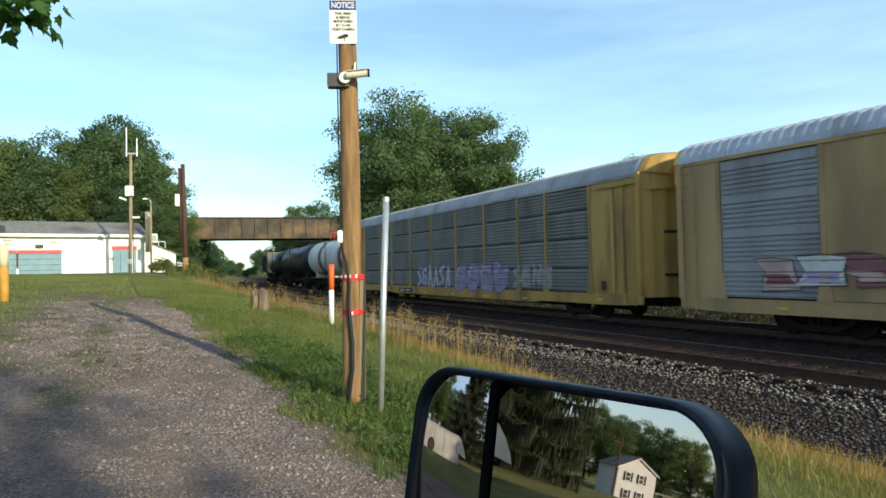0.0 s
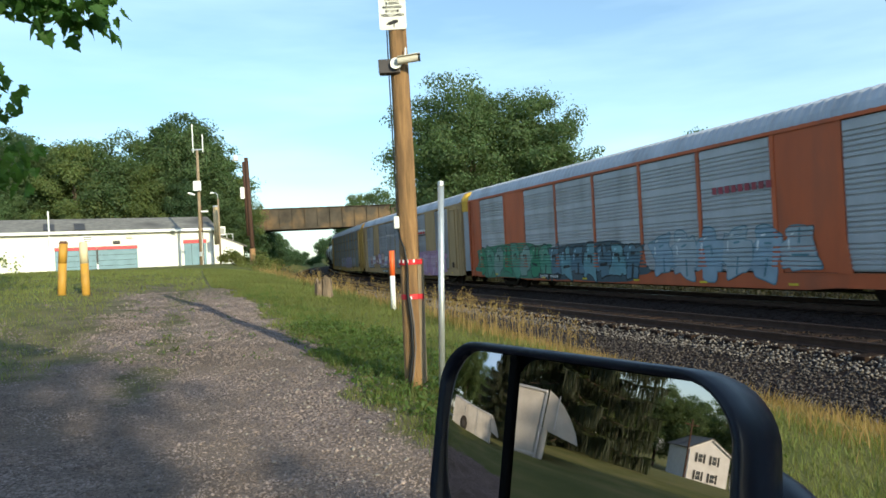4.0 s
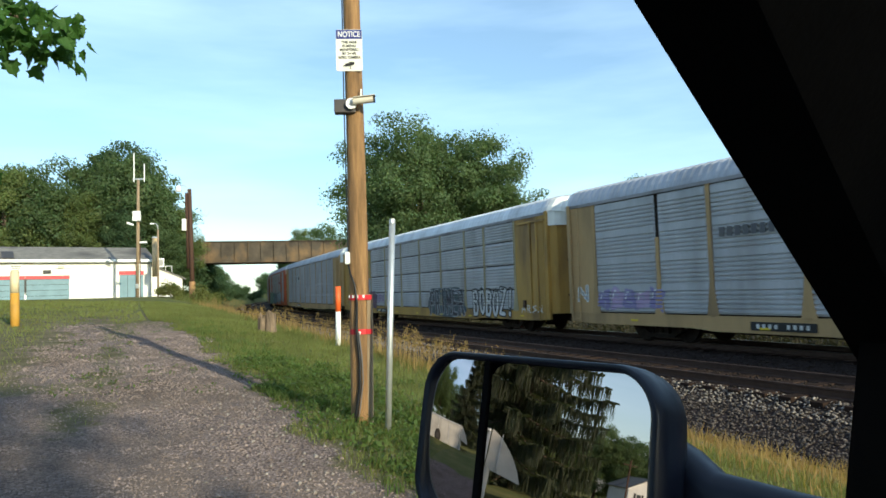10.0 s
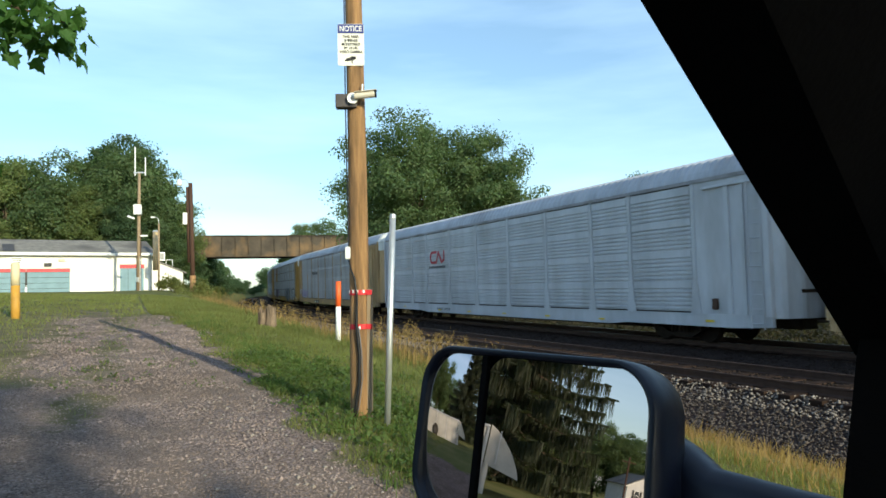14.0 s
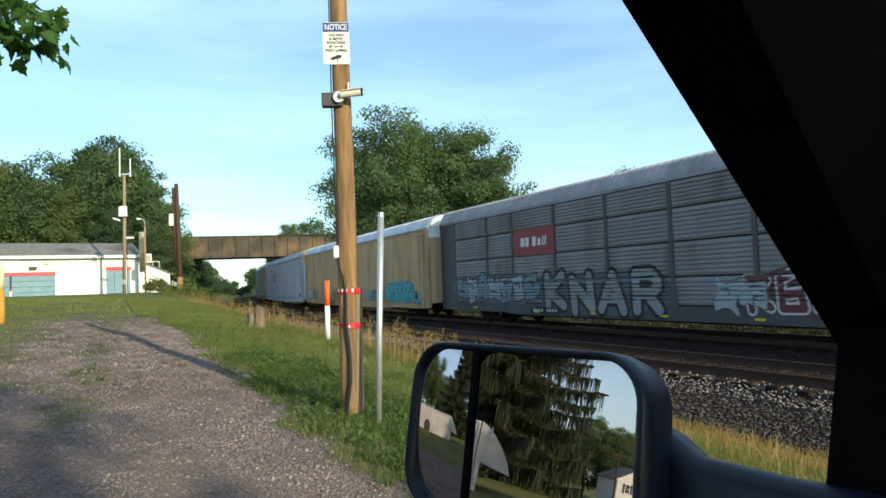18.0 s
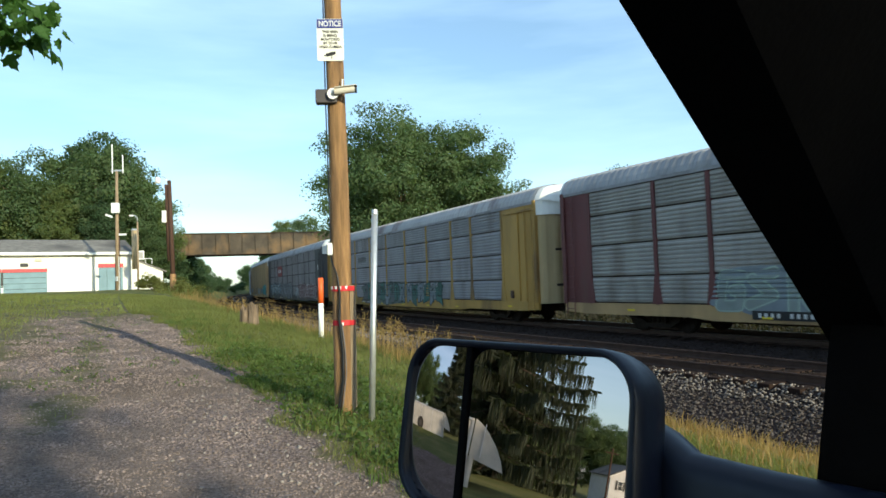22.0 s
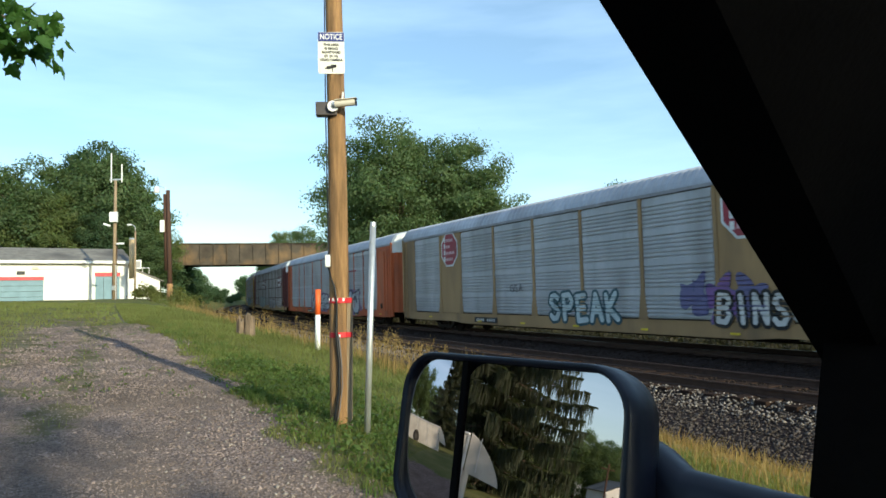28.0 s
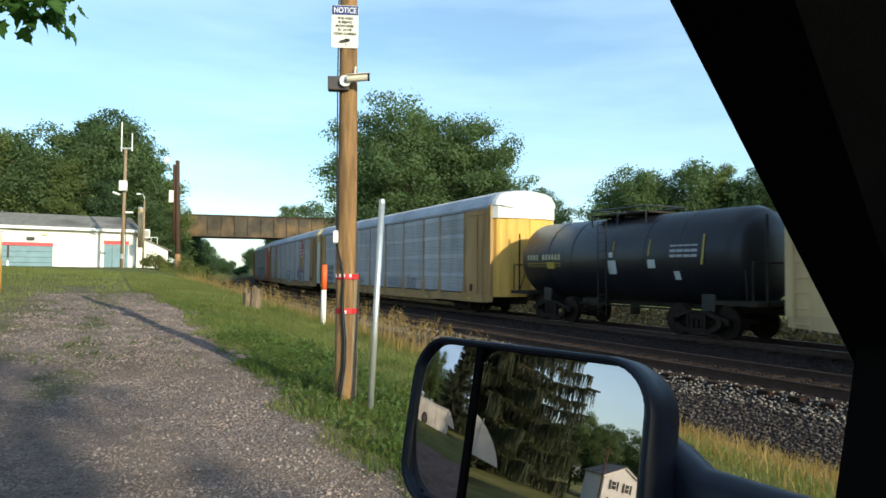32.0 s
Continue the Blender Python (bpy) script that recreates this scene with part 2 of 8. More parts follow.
def add_path(bm, pts, radii, n=8):
    """A bent tube through points."""
    rings = []
    for i, p in enumerate(pts):
        p = Vector(p)
        d = Vector(pts[min(i + 1, len(pts) - 1)]) - Vector(pts[max(i - 1, 0)])
        d.normalize()
        ax = (Vector((1, 0, 0)) if abs(d.x) < 0.8 else Vector((0, 1, 0))) if i == 0 else ax
        ax = (ax - d * ax.dot(d)).normalized()
        ay = d.cross(ax)
        r = radii[i] if hasattr(radii, "__len__") else radii
        rings.append([bm.verts.new(p + ax * (r * math.cos(a)) + ay * (r * math.sin(a))) for a in [2 * math.pi * k / n for k in range(n)]])
    for a, b in zip(rings, rings[1:]):
        for k in range(n):
            bm.faces.new((a[k], a[(k + 1) % n], b[(k + 1) % n], b[k]))
    bm.faces.new(rings[0][::-1])
    bm.faces.new(rings[-1])


def extrude_profile(bm, prof, dirs, close=True):
    """Sweep an outline through a list of matrices."""
    rings = [[bm.verts.new(m @ Vector(p)) for p in prof] for m in dirs]
    n = len(prof)
    for a, b in zip(rings, rings[1:]):
        for k in range(n if close else n - 1):
            bm.faces.new((a[k], a[(k + 1) % n], b[(k + 1) % n], b[k]))
    if close:
        bm.faces.new(rings[0][::-1])
        bm.faces.new(rings[-1])
    bmesh.ops.recalc_face_normals(bm, faces=bm.faces[:])


def mesh_np(name, verts, faces):
    """Mesh from arrays of points and of equal-sided faces."""
    me = bpy.data.meshes.new(name)
    verts = np.asarray(verts, dtype=np.float32)
    faces = np.asarray(faces, dtype=np.int32)
    k = faces.shape[1]
    me.vertices.add(len(verts))
    me.vertices.foreach_set("co", verts.ravel())
    me.loops.add(faces.size)
    me.loops.foreach_set("vertex_index", faces.ravel())
    me.polygons.add(len(faces))
    me.polygons.foreach_set("loop_start", np.arange(0, faces.size, k, dtype=np.int32))
    me.update(calc_edges=True)
    me.validate()
    return me


# ---- the plan: track circle and ground ----
TH, R_NEAR, D_NEAR = 0.485, 526.0, 15.06
CX, CY = (R_NEAR + D_NEAR) * math.cos(TH), (R_NEAR + D_NEAR) * math.sin(TH)
RAIL_Z = -0.25
Q_TRAIN, Q_NEAR = 16.58, 11.5


def on_track(a, q, z=0.0):
    """The place a metres along and q metres across from the line through the parked truck towards the tracks, and its heading."""
    al = TH - math.pi - a / R_NEAR
    rho = R_NEAR + D_NEAR - q
    return CX + rho * math.cos(al), CY + rho * math.sin(al), z, TH - a / R_NEAR


def to_aq(x, y):
    ux, uy = x - CX, y - CY
    q = R_NEAR + D_NEAR - np.hypot(ux, uy)
    al = np.arctan2(uy, ux)
    a = -(np.mod(al - (TH - math.pi) + math.pi, 2 * math.pi) - math.pi) * R_NEAR
    return a, q


def smooth(e0, e1, x):
    t = np.clip((x - e0) / (e1 - e0), 0, 1)
    return t * t * (3 - 2 * t)


def ground_z(x, y):
    a, q = to_aq(np.asarray(x, float), np.asarray(y, float))
    up = np.interp(a, [-60, -4, 2, 6, 14, 30, 58, 75, 140, 300], [0.0, 0.0, 0.10, 0.40, 0.80, 1.25, 1.62, 1.72, 1.9, 2.2])
    up = up - 0.04 * np.clip(q, -6, 3) * smooth(70, 40, a)
    up = up - 0.034 * np.clip(-q - 16, 0, 140) * smooth(75, 35, a)
    bank = np.interp(q, [2.2, 3.4, 5.0, 6.5, 7.8, 8.8], [0, 0.06, 0.22, 0.52, 0.9, 1.0])
    low = -0.95
    z = up * (1 - bank) + low * bank
    z = np.where(q > 20, low + np.interp(q, [20, 24, 40, 120, 500], [0.0, 0.2, 0.6, 1.5, 2.0]), z)
    z = z + 0.03 * np.sin(x * 1.7 + 0.6 * y) * np.sin(y * 1.3) * smooth(30, 3, np.abs(q)) * (q < 8)
    return z


def gz(x, y):
    return float(ground_z(np.array([x]), np.array([y]))[0])


# ---- ground ----
def axis(lo, hi, fine_lo, fine_hi, step, grow=1.13):
    mid = list(np.arange(fine_lo, fine_hi + 1e-6, step))
    out, s = [], step
    v = mid[-1]
    while v < hi:
        s *= grow
        v += s
        out.append(v)
    pre, s, v = [], step, mid[0]
    while v > lo:
        s *= grow
        v -= s
        pre.append(v)
    return np.array(pre[::-1] + mid + out)


def gravel_mask(a, q):
    wide = smooth(8.5, 4.5, a)
    left = -0.55 - 4.4 * wide
    rag = 0.22 * np.sin(1.9 * a + 0.6) * np.sin(0.83 * a) + 0.10 * np.sin(5.3 * a + 2.0) + 0.05 * np.sin(13.1 * a)
    edge = smooth(left - 0.7, left + 0.5, q + rag) * smooth(2.15, 1.45, q + rag)
    mid = np.interp(a, [5, 7, 9, 13, 25], [-0.3, -0.14, 0.1, 0.35, 0.9])
    strip = 1 - 0.62 * np.exp(-((q - mid) / 0.36) ** 2) * smooth(4.6, 7.5, a)
    fade = 1 - 0.8 * smooth(12, 24, a)
    return edge * strip * fade


def make_ground():
    xs, ys = axis(-2600, 2600, -14, 16, 0.25), axis(-2600, 2600, -2, 44, 0.25)
    gx, gy = np.meshgrid(xs, ys)
    x, y = gx.ravel(), gy.ravel()
    z = ground_z(x, y)
    nx, ny = len(xs), len(ys)
    i = np.arange(nx * ny).reshape(ny, nx)
    f = np.stack([i[:-1, :-1], i[:-1, 1:], i[1:, 1:], i[1:, :-1]], -1).reshape(-1, 4)
    me = mesh_np("ground", np.stack([x, y, z], 1), f)
    for p in me.polygons:
        p.use_smooth = True
    a, q = to_aq(x, y)
    g = gravel_mask(a, q)
    g = np.where(q < -25, 0, g)
    mid = np.interp(a, [5, 7, 9, 13, 25], [-0.3, -0.14, 0.1, 0.35, 0.9])
    worn = np.maximum(np.exp(-((q - mid) / 0.7) ** 2) * smooth(3.5, 6, a), smooth(-3.0, -1.0, q) * smooth(2.4, 1.6, q)) * smooth(30, 20, a)
    dry = smooth(4.2, 6.2, q) * smooth(12, 9, q) * smooth(90, 60, a)
    for nm, val in (("gravel", g), ("dry", dry), ("worn", worn)):
        at = me.attributes.new(nm, "FLOAT", "POINT")
        at.data.foreach_set("value", val.astype(np.float32))
    m = bpy.data.materials.new("lawn_and_gravel")
    m.use_nodes = True
    t = m.node_tree
    b = t.nodes["Principled BSDF"]
    b.inputs["Roughness"].default_value = 0.95
    b.inputs["Specular IOR Level"].default_value = 0.15
    co = t.nodes.new("ShaderNodeTexCoord")

    def nz(s, d=5):
        n = t.nodes.new("ShaderNodeTexNoise")
        n.inputs["Scale"].default_value, n.inputs["Detail"].default_value = s, d
        t.links.new(co.outputs["Object"], n.inputs["Vector"])
        return n.outputs["Fac"]

    def ramp(src, stops):
        n = t.nodes.new("ShaderNodeValToRGB")
        e = n.color_ramp.elements
        while len(e) < len(stops):
            e.new(0.5)
        for el, (p, c) in zip(e, stops):
            el.position, el.color = p, (*c, 1)
        t.links.new(src, n.inputs[0])
        return n.outputs[0]

    def math_node(op, a_, b_):
        n = t.nodes.new("ShaderNodeMath")
        n.operation = op
        for s, v in zip(n.inputs, (a_, b_)):
            if hasattr(v, "is_linked"):
                t.links.new(v, s)
            else:
                s.default_value = v
        return n.outputs[0]

    def mix(f_, a_, b_):
        n = t.nodes.new("ShaderNodeMix")
        n.data_type = "RGBA"
        for s, v in zip((n.inputs["Factor"], n.inputs["A"], n.inputs["B"]), (f_, a_, b_)):
            t.links.new(v, s)
        return n.outputs["Result"]

    def attr(nm):
        n = t.nodes.new("ShaderNodeAttribute")
        n.attribute_name = nm
        return n.outputs["Fac"]
    grass = ramp(nz(0.9, 8), [(0.3, (0.085, 0.100, 0.028)), (0.5, (0.125, 0.13, 0.04)), (0.7, (0.175, 0.155, 0.062))])
    vor = t.nodes.new("ShaderNodeTexVoronoi")
    vor.inputs["Scale"].default_value = 58
    t.links.new(co.outputs["Object"], vor.inputs["Vector"])
    chips = ramp(vor.outputs["Color"], [(0.1, (0.080, 0.060, 0.053)), (0.5, (0.175, 0.130, 0.114)), (0.9, (0.33, 0.256, 0.228))])
    soil = ramp(nz(1.3, 7), [(0.3, (0.10, 0.073, 0.054)), (0.5, (0.155, 0.115, 0.088)), (0.7, (0.21, 0.16, 0.13))])
    grav = mix(ramp(nz(0.8, 6), [(0.40, (0, 0, 0)), (0.6, (0.75, 0.75, 0.75))]), chips, soil)
    straw = ramp(nz(1.6, 7), [(0.3, (0.10, 0.10, 0.03)), (0.7, (0.24, 0.18, 0.07))])
    gm = math_node("ADD", attr("gravel"), math_node("MULTIPLY", math_node("SUBTRACT", nz(1.1, 8), 0.5), 1.2))
    gm = math_node("ADD", gm, math_node("MULTIPLY", math_node("SUBTRACT", nz(7.0, 6), 0.5), 0.9))
    gmask = ramp(gm, [(0.40, (0, 0, 0)), (0.62, (1, 1, 1))])
    olive = ramp(nz(2.2, 7), [(0.3, (0.085, 0.078, 0.036)), (0.5, (0.135, 0.115, 0.062)), (0.7, (0.18, 0.145, 0.09))])
    base = mix(attr("worn"), mix(attr("dry"), grass, straw), olive)
    t.links.new(mix(gmask, base, grav), b.inputs["Base Color"])
    bu = t.nodes.new("ShaderNodeBump")
    bu.inputs["Strength"].default_value, bu.inputs["Distance"].default_value = 0.45, 0.03
    t.links.new(math_node("ADD", vor.outputs["Distance"], nz(30, 3)), bu.inputs["Height"])
    t.links.new(bu.outputs[0], b.inputs["Normal"])
    me.materials.append(m)
    return tagged(new("ground", me), "lawn bank with a gravel drive beside the railway", "ground", kind="structure")


make_ground()


def sweep(name, prof, a0, a1, step, material, parent, label=""):
    """Sweep a cross-section of (q, z) pairs along the track circle."""
    bm = bm_new()
    rings = []
    a = a0
    while a <= a1 + 1e-6:
        rings.append([bm.verts.new(Vector(on_track(a, q, z)[:3])) for q, z in prof])
        a += step
    n = len(prof)
    for r, s in zip(rings, rings[1:]):
        for k in range(n):
            bm.faces.new((r[k], r[(k + 1) % n], s[(k + 1) % n], s[k]))
    bm.faces.new(rings[0][::-1])
    bm.faces.new(rings[-1])
    bmesh.ops.recalc_face_normals(bm, faces=bm.faces[:])
    return part(name, bm, material, parent, label)


track_bed = tagged(new("track_bed"), "dark crushed-stone ballast bed under two railway tracks", "ballast", kind="structure")
sweep("ballast", [(8.25, -1.05), (8.5, -0.90), (10.05, -0.545), (10.35, -0.43), (12.0, -0.42), (14.0, -0.50), (16.0, -0.41), (18.4, -0.42), (20.2, -1.0), (20.2, -1.6), (8.25, -1.6)],
      -160, 430, 4, M["ballast"], track_bed)


def rail_prof(q):
    z = RAIL_Z
    return [(q - 0.07, z - 0.17), (q - 0.07, z - 0.155), (q - 0.012, z - 0.13), (q - 0.012, z - 0.045), (q - 0.036, z - 0.03), (q - 0.034, z - 0.004),
            (q + 0.034, z - 0.004), (q + 0.036, z - 0.03), (q + 0.012, z - 0.045), (q + 0.012, z - 0.13), (q + 0.07, z - 0.155), (q + 0.07, z - 0.17)]


TRACKS = []
for nm, qc in (("near", Q_NEAR), ("far", Q_TRAIN)):
    tr = tagged(new("railway_track"), "rusty steel rails on creosoted wooden ties" if nm == "near" else "steel rails under the passing train", "railway track", kind="structure")
    TRACKS.append((tr, qc))
    for s in (-0.755, 0.755):
        sweep("rail", rail_prof(qc + s), -160, 430, 3, M["rail"], tr)
        sweep("rail_head", [(qc + s - 0.024, RAIL_Z - 0.003), (qc + s - 0.02, RAIL_Z), (qc + s + 0.02, RAIL_Z), (qc + s + 0.024, RAIL_Z - 0.003)],
              -160, 430, 3, M["railtop"] if nm == "far" else M["rail"], tr, "worn running surface")

# ---- train ----
SPEED, L_CAR, T_FIRST = 11.87, 28.6, 1.155
CAR_SHIFT = {-2: -0.25, -1: -0.3, 0: 0.1, 1: 0.25, 2: 0.5, 3: 0.7, 4: 0.85, 5: 0.9, 6: 0.9, 7: 0.7, 8: 0.6, 9: 0.35, 10: 0.2, 11: 0.0}     # slack in the couplings
CARS = []          # (object, arc place of its middle at 0 s)


def car_rows(ob, a0):
    out = []
    for i in range(0, 33):
        x, y, z, yaw = on_track(a0 + SPEED * i, Q_TRAIN, RAIL_Z)
        out.append((float(i), pose(x, y, z, 0, 0, math.degrees(yaw))))
    return out


def wheelset_mesh():
    bm = bm_new()
    add_tube(bm, (-0.9, 0, 0), (0.9, 0, 0), 0.075, n=10)
    for s in (-1, 1):
        add_tube(bm, (s * 0.69, 0, 0), (s * 0.72, 0, 0), 0.50, n=24)
        add_tube(bm, (s * 0.72, 0, 0), (s * 0.82, 0, 0), 0.455, n=24)
        add_tube(bm, (s * 0.82, 0, 0), (s * 0.825, 0, 0), 0.36, n=20)
        add_tube(bm, (s * 0.82, 0, 0), (s * 0.86, 0, 0), 0.13, n=12)
        for k in range(4):
            an = k * math.pi / 2
            add_tube(bm, (s * 0.80, 0.25 * math.cos(an), 0.25 * math.sin(an)), (s * 0.832, 0.25 * math.cos(an), 0.25 * math.sin(an)), 0.045, n=6)
    me = bpy.data.meshes.new("wheelset")
    bm.to_mesh(me)
    bm.free()
    return me


def truck_frame_mesh():
    bm = bm_new()
    for s in (-1, 1):
        x = s * 0.98
        chords = ([(-1.12, 0.38), (-1.12, 0.57), (-0.80, 0.62), (-0.42, 0.76), (0.42, 0.76), (0.80, 0.62), (1.12, 0.57), (1.12, 0.38), (0.86, 0.46), (0.40, 0.64), (-0.40, 0.64), (-0.86, 0.46)],
                  [(-1.02, 0.40), (-0.80, 0.44), (-0.42, 0.25), (0.42, 0.25), (0.80, 0.44), (1.02, 0.40), (0.50, 0.13), (-0.50, 0.13)],
                  [(-0.34, 0.22), (-0.34, 0.68), (-0.26, 0.68), (-0.26, 0.22)], [(0.26, 0.22), (0.26, 0.68), (0.34, 0.68), (0.34, 0.22)])
        for prof in chords:
            extrude_profile(bm, [(0, p[0], p[1]) for p in prof], [Matrix.Translation((x - 0.07, 0, 0)), Matrix.Translation((x + 0.07, 0, 0))])
        for k in (-0.18, 0.0, 0.18):
            add_tube(bm, (x, k, 0.26), (x, k, 0.62), 0.07, n=8)
        for k in (-0.85, 0.85):
            add_tube(bm, (x - s * 0.02, k, 0.455), (x + s * 0.13, k, 0.455), 0.105, n=12)
    add_box(bm, (0, 0, 0.62), (2.1, 0.4, 0.22), bevel=0.02)
    me = bpy.data.meshes.new("bogie_frame")
    bm.to_mesh(me)
    bm.free()
    return me


WHEELSET, BOGIE = wheelset_mesh(), truck_frame_mesh()
for me_ in (WHEELSET, BOGIE):
    me_.materials.append(M["wheel"])
WHEELS = []


def add_bogie(car, y):
    bo = share("bogie", BOGIE, None, car, "", (0, y, 0))
    for dy in (-0.87, 0.87):
        w = share("wheelset", WHEELSET, None, bo, "", (0, dy, 0.455))
        WHEELS.append((w, dy))


HALF, WALL_X, Z_SILL, Z_DECK, Z_EAVE, Z_PEAK = 13.55, 1.52, 0.43, 0.82, 4.58, 5.25
RIB = 0.045


def rib_bands(h, modules):
    """Raised bands of a stamped panel of height h, as (low, high): each module has five narrow ribs and one broad plain band."""
    out = []
    if modules:
        mh = (h - 0.04) / modules
        for k in range(modules):
            z = 0.02 + k * mh
            p = mh * 0.70 / 5
            out += [(z + i * p + 0.16 * p, z + i * p + 0.86 * p) for i in range(5)]
            out.append((z + 0.72 * mh, z + 0.98 * mh))
    else:
        n = max(4, round(h / 0.13))
        p = (h - 0.06) / n
        out = [(0.03 + i * p + 0.14 * p, 0.03 + i * p + 0.80 * p) for i in range(n)]
    return out


def corrugated(w, h, modules):
    """A stamped side panel with level ribs, hung on the face x = 0 and looking towards -x."""
    bm = bm_new()
    prof = [(0.02, 0.0), (0.0, 0.004)]
    for lo, hi in rib_bands(h, modules):
        prof += [(0.0, lo), (-RIB, lo + 0.012), (-RIB, hi - 0.02), (0.0, hi)]
    prof += [(0.0, h), (0.02, h)]
    rings = [[bm.verts.new((p[0], y, p[1])) for p in prof] for y in (0.0, 0.04, w - 0.04, w)]
    for r in (rings[0], rings[-1]):
        for v in r:
            v.co.x = max(v.co.x, 0.0)
    for a, b in zip(rings, rings[1:]):
        for k in range(len(prof) - 1):
            bm.faces.new((a[k], a[k + 1], b[k + 1], b[k]))
    bmesh.ops.recalc_face_normals(bm, faces=bm.faces[:])
    me = bpy.data.meshes.new("side_panel")
    bm.to_mesh(me)
    bm.free()
    return me


PANEL_CACHE = {}


def panel_mesh(w, h, modules, material):
    key = (round(w, 3), round(h, 3), modules, material.name)
    if key not in PANEL_CACHE:
        me = corrugated(w, h, modules)
        me.materials.append(material)
        PANEL_CACHE[key] = me
    return PANEL_CACHE[key]


def roof_mesh(material, edge):
    """Shallow arched roof with cross ribs that fold down over the eaves."""
    bm = bm_new()
    half = [(-1.57, Z_EAVE - 0.03), (-1.55, Z_EAVE + 0.04), (-1.50, Z_EAVE + 0.17), (-1.32, Z_EAVE + 0.44), (-1.05, Z_EAVE + 0.55), (-0.5, Z_PEAK - 0.03)]
    sec = half + [(0, Z_PEAK)] + [(-x, z) for x, z in half[::-1]]
    n = 360
    rings = []
    for i in range(n + 1):
        y = -HALF + 2 * HALF * i / n
        k = 0.022 if (i // 2) % 2 else 0.0
        rings.append([bm.verts.new((p[0] * (1 + k / 1.5), y, p[1] + (k if abs(p[0]) < 1.5 else 0))) for p in sec])
    for a, b in zip(rings, rings[1:]):
        for k in range(len(sec) - 1):
            bm.faces.new((a[k], a[k + 1], b[k + 1], b[k]))
    bmesh.ops.recalc_face_normals(bm, faces=bm.faces[:])
    me = bpy.data.meshes.new("roof")
    bm.to_mesh(me)
    bm.free()
    me.materials.append(material)
    return me


ROOFS, ENDS = {}, {}


def end_door_mesh():
    """One rounded half of the end doors, with upright ribs; at the +y end."""
    bm = bm_new()
    pts = []
    for i in range(0, 15):
        u = i / 14
        x = -1.50 + 1.49 * u
        y = 0.62 * math.sqrt(max(0, 1 - (1 - u) ** 2.2)) * 0.9
        rib = 0.03 if i % 4 in (1, 2) else 0.0
        pts.append((x, y + rib))
    rings = []
    for z in (0.78, 1.3, 3.4, Z_EAVE, Z_EAVE + 0.36):
        rings.append([bm.verts.new((p[0], p[1], z if z < Z_EAVE + 0.1 else z - 0.2 * (abs(p[0]) / 1.5) ** 2)) for p in pts])
    for a, b in zip(rings, rings[1:]):
        for k in range(len(pts) - 1):
            bm.faces.new((a[k], a[k + 1], b[k + 1], b[k]))
    bmesh.ops.recalc_face_normals(bm, faces=bm.faces[:])
    me = bpy.data.meshes.new("end_door")
    bm.to_mesh(me)
    bm.free()
    return me


END_DOOR = end_door_mesh()
DOOR_SLOT = bpy.data.meshes.new("door_slot")
_bm = box((0, 0, 0), (0.52, 0.05, 0.09), Matrix.Rotation(radians(17), 4, "Z"))
_bm.to_mesh(DOOR_SLOT)
_bm.free()
DOOR_SLOT.materials.append(M["grime_and_shade"])


def hood_mesh():
    """Rounded roof cap over the end doors, at the +y end."""
    bm = bm_new()
    half = [(-1.55, Z_EAVE), (-1.49, Z_EAVE + 0.17), (-1.31, Z_EAVE + 0.43), (-1.04, Z_EAVE + 0.54), (-0.5, Z_PEAK - 0.04)]
    sec = half + [(0, Z_PEAK - 0.01)] + [(-x, z) for x, z in half[::-1]]
    rings = []
    for y, s, dz in ((0, 1, 0), (0.25, 0.96, -0.01), (0.48, 0.80, -0.05), (0.60, 0.55, -0.12)):
        rings.append([bm.verts.new((p[0] * s, y, p[1] + dz)) for p in sec])
    for a, b in zip(rings, rings[1:]):
        for k in range(len(sec) - 1):
            bm.faces.new((a[k], a[k + 1], b[k + 1], b[k]))
    bm.faces.new(rings[-1])
    # flat skirt below the cap, following the rounded doors
    lo, hi = [], []
    for i in range(21):
        u = i / 20
        x = -1.53 + 3.06 * u
        y = 0.62 * math.sqrt(max(0, 1 - abs(x / 1.53) ** 2.2)) * 0.9 + 0.05
        lo.append(bm.verts.new((x, y, Z_EAVE - 0.55)))
        hi.append(bm.verts.new((x, y, Z_EAVE + 0.42 - 0.40 * abs(x / 1.53) ** 2.5)))
    for i in range(20):
        bm.faces.new((lo[i], lo[i + 1], hi[i + 1], hi[i]))
    bmesh.ops.recalc_face_normals(bm, faces=bm.faces[:])
    me = bpy.data.meshes.new("end_hood")
    bm.to_mesh(me)
    bm.free()
    return me


HOOD = hood_mesh()


def with_mat(me, material, cache):
    key = (me.name, material.name)
    if key not in cache:
        c = me.copy()
        c.materials.clear()
        c.materials.append(material)
        cache[key] = c
    return cache[key]


SHARED = {}


def underframe_mesh():
    bm = bm_new()
    add_box(bm, (0, 0, 0.60), (0.6, 26.8, 0.32))
    add_box(bm, (0, 0, 0.78), (2.9, 26.6, 0.05))
    for k in range(12):
        add_box(bm, (0, -11 + 2 * k, 0.68), (2.7, 0.10, 0.16))
    add_box(bm, (0, 0, 0.42), (0.5, 15.0, 0.30), bevel=0.04)
    for y in (-2.6, 2.9):
        add_box(bm, (-0.6, y, 0.47), (0.5, 1.1, 0.30), bevel=0.04)
    add_tube(bm, (-0.75, -5.2, 0.5), (-0.75, -3.9, 0.5), 0.16, n=12)
    add_tube(bm, (-0.3, -9.0, 0.30), (-0.3, 9.0, 0.30), 0.03, n=6)
    me = bpy.data.meshes.new("underframe")
    bm.to_mesh(me)
    bm.free()
    me.materials.append(M["grime_and_shade"])
    return me


